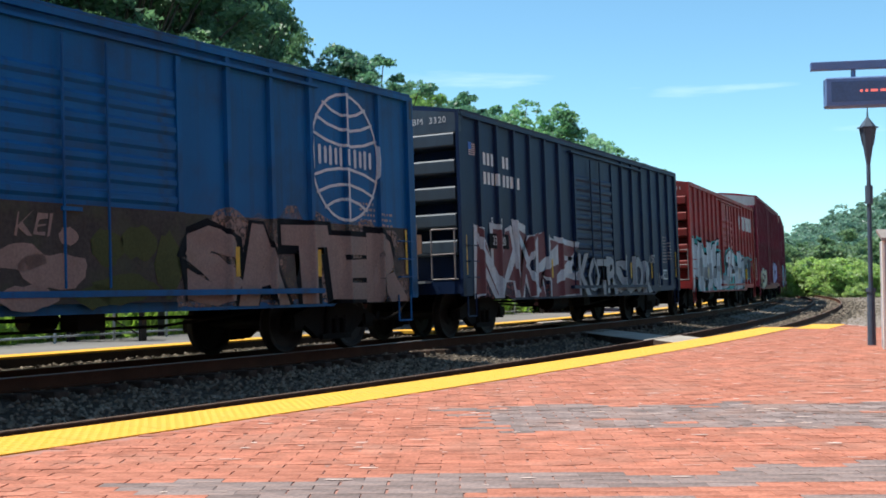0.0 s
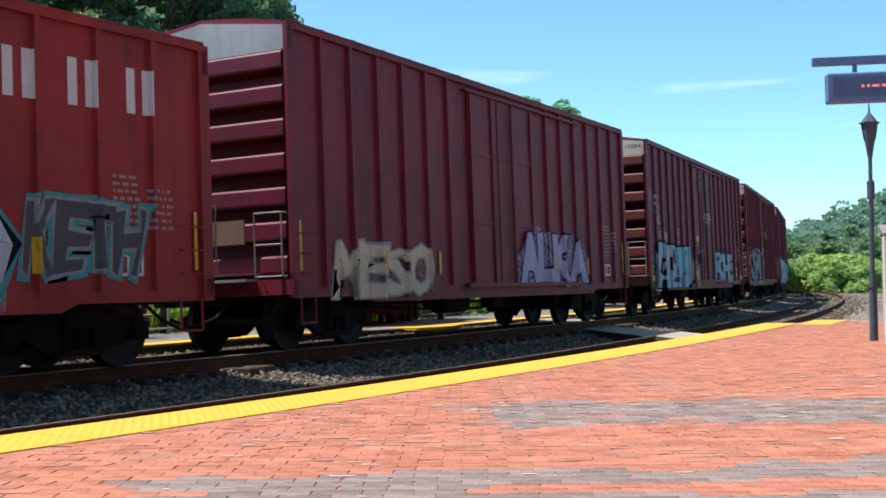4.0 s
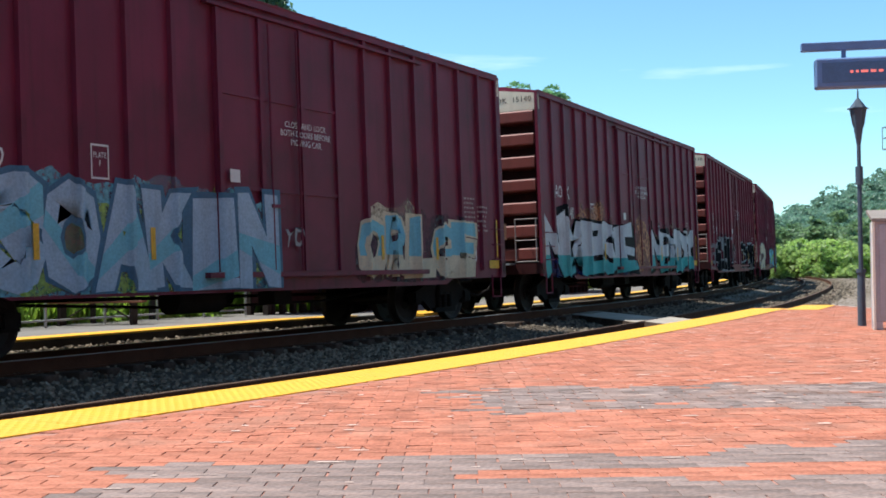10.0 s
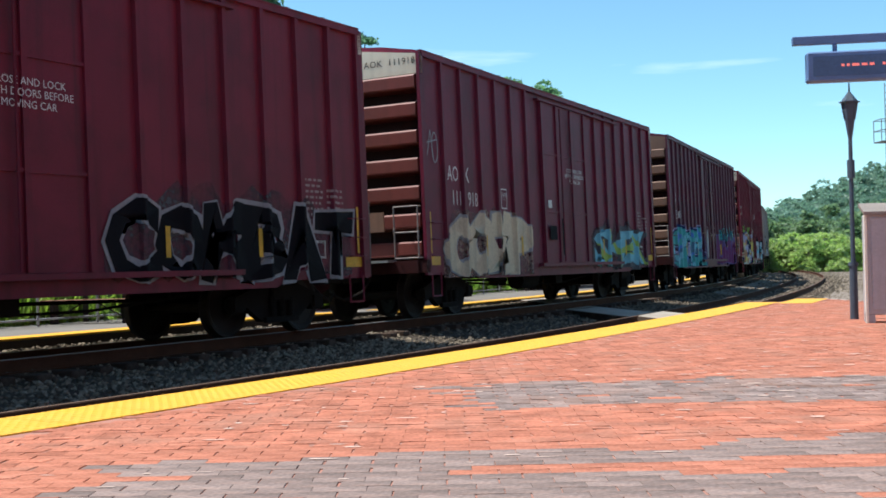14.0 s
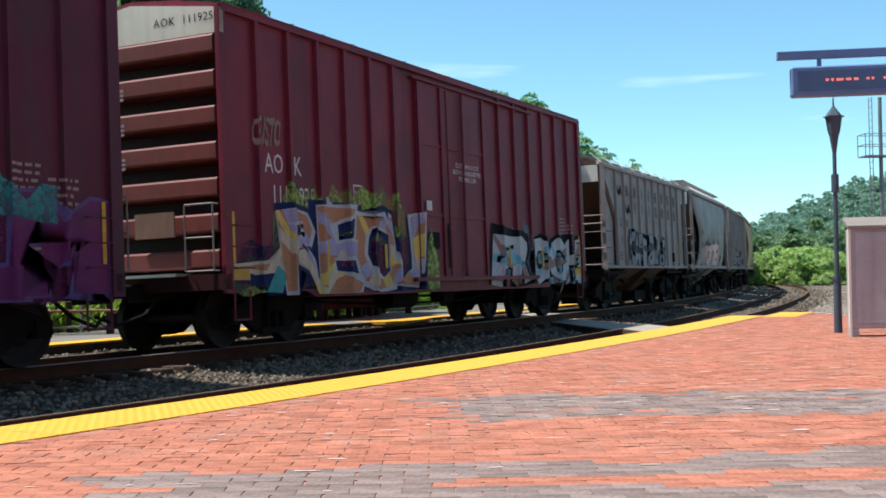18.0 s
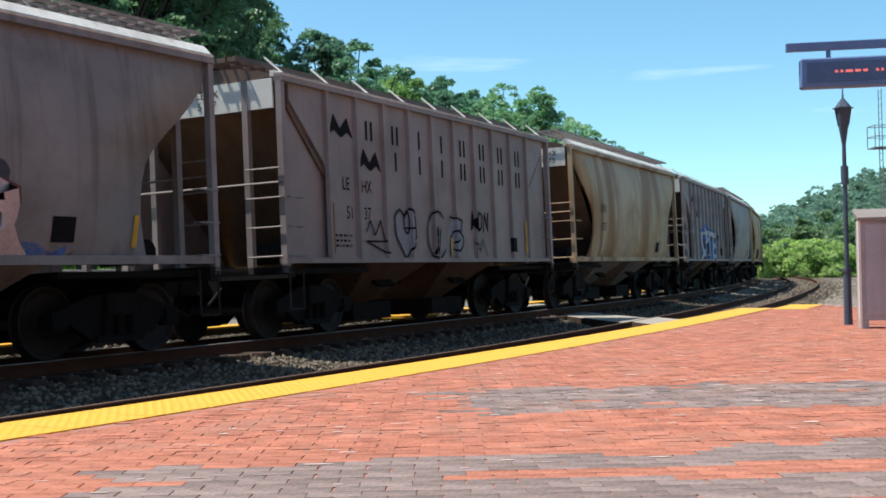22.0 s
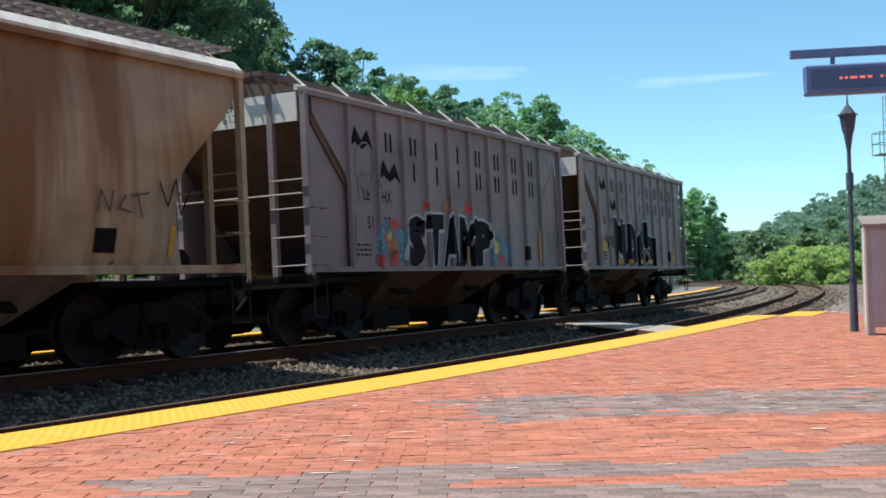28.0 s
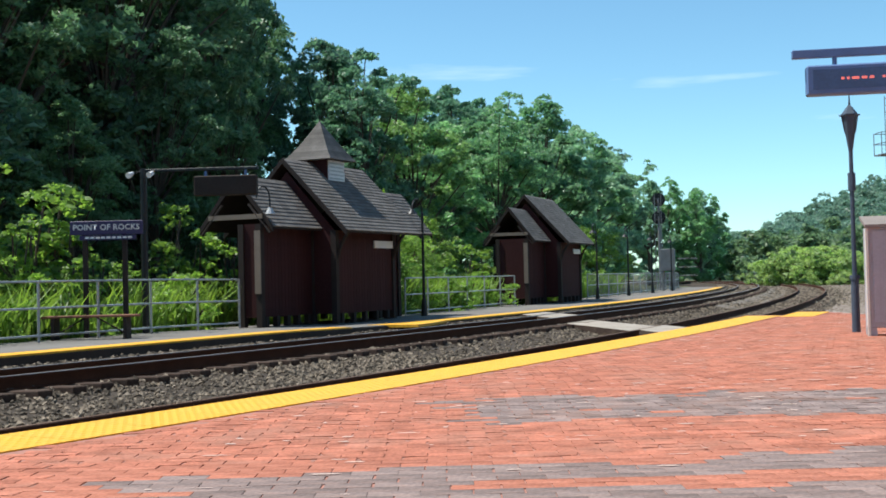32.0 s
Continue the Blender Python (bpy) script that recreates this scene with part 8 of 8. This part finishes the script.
LAMP_PAINT = mat("slate_lamp_paint", (0.065, 0.09, 0.125), 0.5, 0.1, vary=0.2, scale=8, fine=80)
lamp_post(pose(5.42, 15.87, 0), "slate-black cast-iron lamp post with a tapered lantern", 3.02, LAMP_PAINT)
for s, off in ((26.0, 10.1), (46.2, 10.0), (53, 9.9), (60, 9.8), (67, 9.6)):
    lp = thing("gooseneck_lamp", along(s, off, far_top(s)), "black iron gooseneck lamp on the far platform", "lamp post", "gooseneck lamps")
    bm = bmesh.new()
    tube(bm, (0, 0, 0), (0, 0, 0.5), 0.1, 0.06, n=10)
    tube(bm, (0, 0, 0.5), (0, 0, 2.9), 0.045, 0.035, n=8)
    part("pole", bm, BLACK_IRON, lp)
    bm = bmesh.new()
    pipe(bm, [(0.35 * (1 - math.cos(a)) * -1, 0, 2.9 + 0.35 * math.sin(a)) for a in [k * 0.35 for k in range(10)]], 0.02, 6)
    part("neck", bm, BLACK_IRON, lp)
    bm = bmesh.new()
    tube(bm, (-0.7, 0, 2.95), (-0.7, 0, 2.82), 0.05, 0.16, n=12)
    part("shade", bm, BLACK_IRON, lp, "black bell-shaped lamp shade")
gl = thing("gooseneck_lamp", along(18.0, 10.3, 0), "black gooseneck lamp on the shelter", "lamp post", "gooseneck lamps")
bm = bmesh.new()
pipe(bm, [(-0.38, 0.1, 2.7), (-0.35, 0.1, 2.86), (-0.25, 0.06, 2.96), (-0.12, 0.03, 2.95), (-0.03, 0, 2.84), (0, 0, 2.65), (0, 0, 2.5)], 0.02, 6)
part("neck", bm, BLACK_IRON, gl)
bm = bmesh.new()
tube(bm, (0, 0, 2.5), (0, 0, 2.36), 0.04, 0.11, n=10)
part("shade", bm, STEEL, gl, "pale bell-shaped lamp shade")


def departure_sign(m, label, pole_x, pole_top, arm_z, arm_x0, arm_x1, disp_x0, disp_x1, z0, z1, cameras=False, pole_mat=None):
    """A display board hung from an arm on a pole."""
    sg = thing("departure_board", m, label, "display sign", "departure boards")
    bm = bmesh.new()
    tube(bm, (pole_x, 0, -0.3), (pole_x, 0, pole_top), 0.07, n=12)
    part("pole", bm, pole_mat or BLACK_IRON, sg)
    bm = bmesh.new()
    box(bm, arm_x0, arm_x1, -0.05, 0.05, arm_z, arm_z + (0.06 if cameras else 0.11))
    part("arm", bm, BLACK_IRON if cameras else HOUSING, sg, bevel=0.008)
    for u in (0.18, 0.82):
        x = disp_x0 + (disp_x1 - disp_x0) * u
        bm = bmesh.new()
        tube(bm, (x, 0, z1), (x, 0, arm_z), 0.03, n=8)
        part("hanger", bm, HOUSING, sg)
    bm = bmesh.new()
    box(bm, disp_x0, disp_x1, -0.1, 0.1, z0, z1)
    case = part("display", bm, TRIM_DARK if cameras else HOUSING, sg, "dark display housing", bevel=0.02)
    bm = bmesh.new()
    box(bm, disp_x0 + 0.08, disp_x1 - 0.05, -0.106, -0.101, z0 + 0.07, z1 - 0.06)
    part("screen", bm, TRIM_DARK if cameras else DISPLAY, case, "dark display glass")
    r = random.Random(8)
    x = disp_x0 + 0.36
    while x < disp_x1 - 0.4 and not cameras:
        w = r.uniform(0.03, 0.09)
        if r.random() < 0.75:
            bm = bmesh.new()
            box(bm, x, x + w, -0.109, -0.106, (z0 + z1) / 2 - 0.008, (z0 + z1) / 2 + 0.024)
            part("led_bar", bm, LED, case, "red lit row of unreadable characters")
        x += w + 0.03
    if cameras:
        for dx, dy in ((-0.22, -0.12), (0.2, -0.12)):
            bm = bmesh.new()
            tube(bm, (pole_x + dx, -0.05, pole_top - 0.1), (pole_x + dx, dy - 0.16, pole_top - 0.16), 0.045, 0.06, n=10)
            part("loudspeaker", bm, LENS_WHITE, sg, "white round loudspeaker")
            bm = bmesh.new()
            tube(bm, (pole_x, 0, pole_top - 0.05), (pole_x + dx, -0.05, pole_top - 0.1), 0.015, n=5)
            part("bracket", bm, BLACK_IRON, sg)
    return sg


# near board, hung over the brick platform
departure_sign(pose(4.82, 15.75, 0.25, 0, 0, -10), "navy departure board with red characters hung from a bar", 2.35, 3.6, 3.36, -0.17, 2.5, 0.0, 2.05, 2.86, 3.25)
# far board beside the shelter
departure_sign(along(14.75, 11.3, -0.12, -68), "dark departure board on a pole by the shelter", 0, 3.32, 3.24, 0, 2.35, 1.05, 2.32, 2.73, 3.13, True)

# grey cabinet on the brick platform
LID = mat("cabinet_lid", (0.24, 0.205, 0.18), 0.7, vary=0.2, scale=3, fine=40, dirt=(0.14, 0.1, 0.08), dirt_amt=0.5)
cb = thing("utility_cabinet", pose(5.25, 14.86, 0, 0, 0, -12), "grey metal cabinet with a sloped lid", "cabinet")
bm = bmesh.new()
box(bm, 0.0, 1.6, 0.0, 0.42, 0.1, 1.34)
part("body", bm, GREY_METAL, cb, bevel=0.01)
bm = bmesh.new()
prism(bm, [(-0.045, 1.375), (0.48, 1.5), (0.48, 1.46), (-0.045, 1.335)], -0.035, 1.64, "x")
part("lid", bm, LID, cb, "weathered sloped metal lid")
for x0, x1 in ((0.05, 0.8), (0.82, 1.57)):
    bm = bmesh.new()
    box(bm, x0, x1, -0.012, -0.001, 0.16, 1.3)
    part("door", bm, GREY_METAL, cb, bevel=0.004)
for x in (0.0, 1.52):
    for y in (0.0, 0.34):
        bm = bmesh.new()
        box(bm, x, x + 0.08, y, y + 0.08, 0, 0.1)
        part("leg", bm, GREY_METAL, cb)
# white strip added to paint in the light on the cabinet's side
bm = bmesh.new()
box(bm, -0.03, 0.0, -0.03, 0.04, 0.0, 1.34)
part("corner_trim", bm, WHITE_PAINT, cb, "pale corner strip")




def signal_mast(m, label, height, heads, cage):
    sm = thing("signal_mast", m, label, "railway signal", "railway signals")
    bm = bmesh.new()
    tube(bm, (0, 0, -0.5), (0, 0, height), 0.09, n=10)
    part("mast", bm, MAST_GREY, sm)
    bm = bmesh.new()
    for y in (-0.2, 0.2):
        tube(bm, (-0.45, y, 0), (-0.45, y, height), 0.022, n=5)
    k = int(height / 0.32)
    for i in range(k):
        tube(bm, (-0.45, -0.2, 0.3 + i * 0.32), (-0.45, 0.2, 0.3 + i * 0.32), 0.014, n=4)
    part("ladder", bm, MAST_GREY, sm)
    for z in heads:
        bm = bmesh.new()
        tube(bm, (-0.06, 0, z), (0.06, 0, z), 0.42, n=16)
        for dy, dz in ((-0.18, -0.12), (0.18, -0.12), (0, 0.2)):
            tube(bm, (-0.06, dy, z + dz), (-0.3, dy, z + dz), 0.1, n=10)
        part("signal_head", bm, BLACK_IRON, sm, "black signal head with hoods")
    if cage:
        bm = bmesh.new()
        box(bm, -0.9, 0.5, -0.5, 0.5, cage, cage + 0.05)
        deck = part("platform_cage", bm, MAST_GREY, sm)
        for x in (-0.9, 0.5):
            for y in (-0.5, 0.5):
                bm = bmesh.new()
                tube(bm, (x, y, cage + 0.04), (x, y, cage + 1.05), 0.022, n=5)
                part("cage_post", bm, MAST_GREY, deck)
        for z in (0.55, 1.05):
            bm = bmesh.new()
            pipe(bm, [(-0.9, -0.5, cage + z), (0.5, -0.5, cage + z), (0.5, 0.5, cage + z), (-0.9, 0.5, cage + z), (-0.9, -0.5, cage + z)], 0.02, 5)
            part("cage_rail", bm, MAST_GREY, deck)
    return sm


signal_mast(along(70, 10.6, -0.3), "grey signal mast with black heads past the platform", 6.0, (4.6, 5.7), 0)
rb_ = thing("relay_cabinet", along(68, 9.9, -0.2), "pale grey relay cabinet on a raised stand", "cabinet")
bm = bmesh.new()
box(bm, -0.35, 0.35, -0.4, 0.4, 1.2, 2.5)
part("body", bm, MAST_GREY, rb_, bevel=0.02)
bm = bmesh.new()
for x in (-0.3, 0.3):
    for y in (-0.3, 0.3):
        tube(bm, (x, y, 0), (x, y, 1.2), 0.04, n=6)
part("stand", bm, MAST_GREY, rb_)
bm = bmesh.new()
for z in (0.9, 1.4, 1.9):
    pipe(bm, [(-0.3, -0.6, z), (-0.3, -1.7, z), (0.4, -1.7, z)], 0.025, 5)
part("guard_rail", bm, MAST_GREY, rb_)
signal_mast(pose(21.3, 56, -0.5), "grey lattice signal mast with a ladder cage", 9.4, (), 6.6)
# small white marker board far along the line
mk = thing("marker_sign", pose(33.5, 128, -0.6), "small white trackside marker board", "sign")
bm = bmesh.new()
box(bm, -0.5, 0.5, -0.03, 0.03, 1.3, 2.3)
part("board", bm, SIGN_WHITE, mk)
for x in (-0.35, 0.35):
    bm = bmesh.new()
    tube(bm, (x, 0.05, 0), (x, 0.05, 2.2), 0.05, n=6)
    part("post", bm, STEEL, mk)


# ---- separate bricks nearest to the viewer ----
first = {}
for x, y, z, k in near_bricks:
    m = pose(x, y, z, rb.uniform(-0.5, 0.5), rb.uniform(-0.35, 0.35), rb.uniform(-0.6, 0.6))
    k = (k, rb.choice((0.0003, 0.0004, 0.003, 0.006)))
    if k not in first:
        bm = bmesh.new()
        hx, hy = BL / 2 - k[1], BW / 2 - 0.0002
        lo = [bm.verts.new((a * hx, c * hy, -0.03)) for a, c in ((-1, -1), (1, -1), (1, 1), (-1, 1))]
        md = [bm.verts.new((a * hx, c * hy, -0.002)) for a, c in ((-1, -1), (1, -1), (1, 1), (-1, 1))]
        hi = [bm.verts.new((a * (hx - 0.0012), c * (hy - 0.0004), 0)) for a, c in ((-1, -1), (1, -1), (1, 1), (-1, 1))]
        bm.faces.new(hi)
        for p, q in ((lo, md), (md, hi)):
            for i in range(4):
                bm.faces.new((p[i], p[(i + 1) % 4], q[(i + 1) % 4], q[i]))
        first[k] = part("brick", bm, BMAT[k[0]], platform_near, m=m)
    else:
        share(first[k], platform_near, m)

motions()
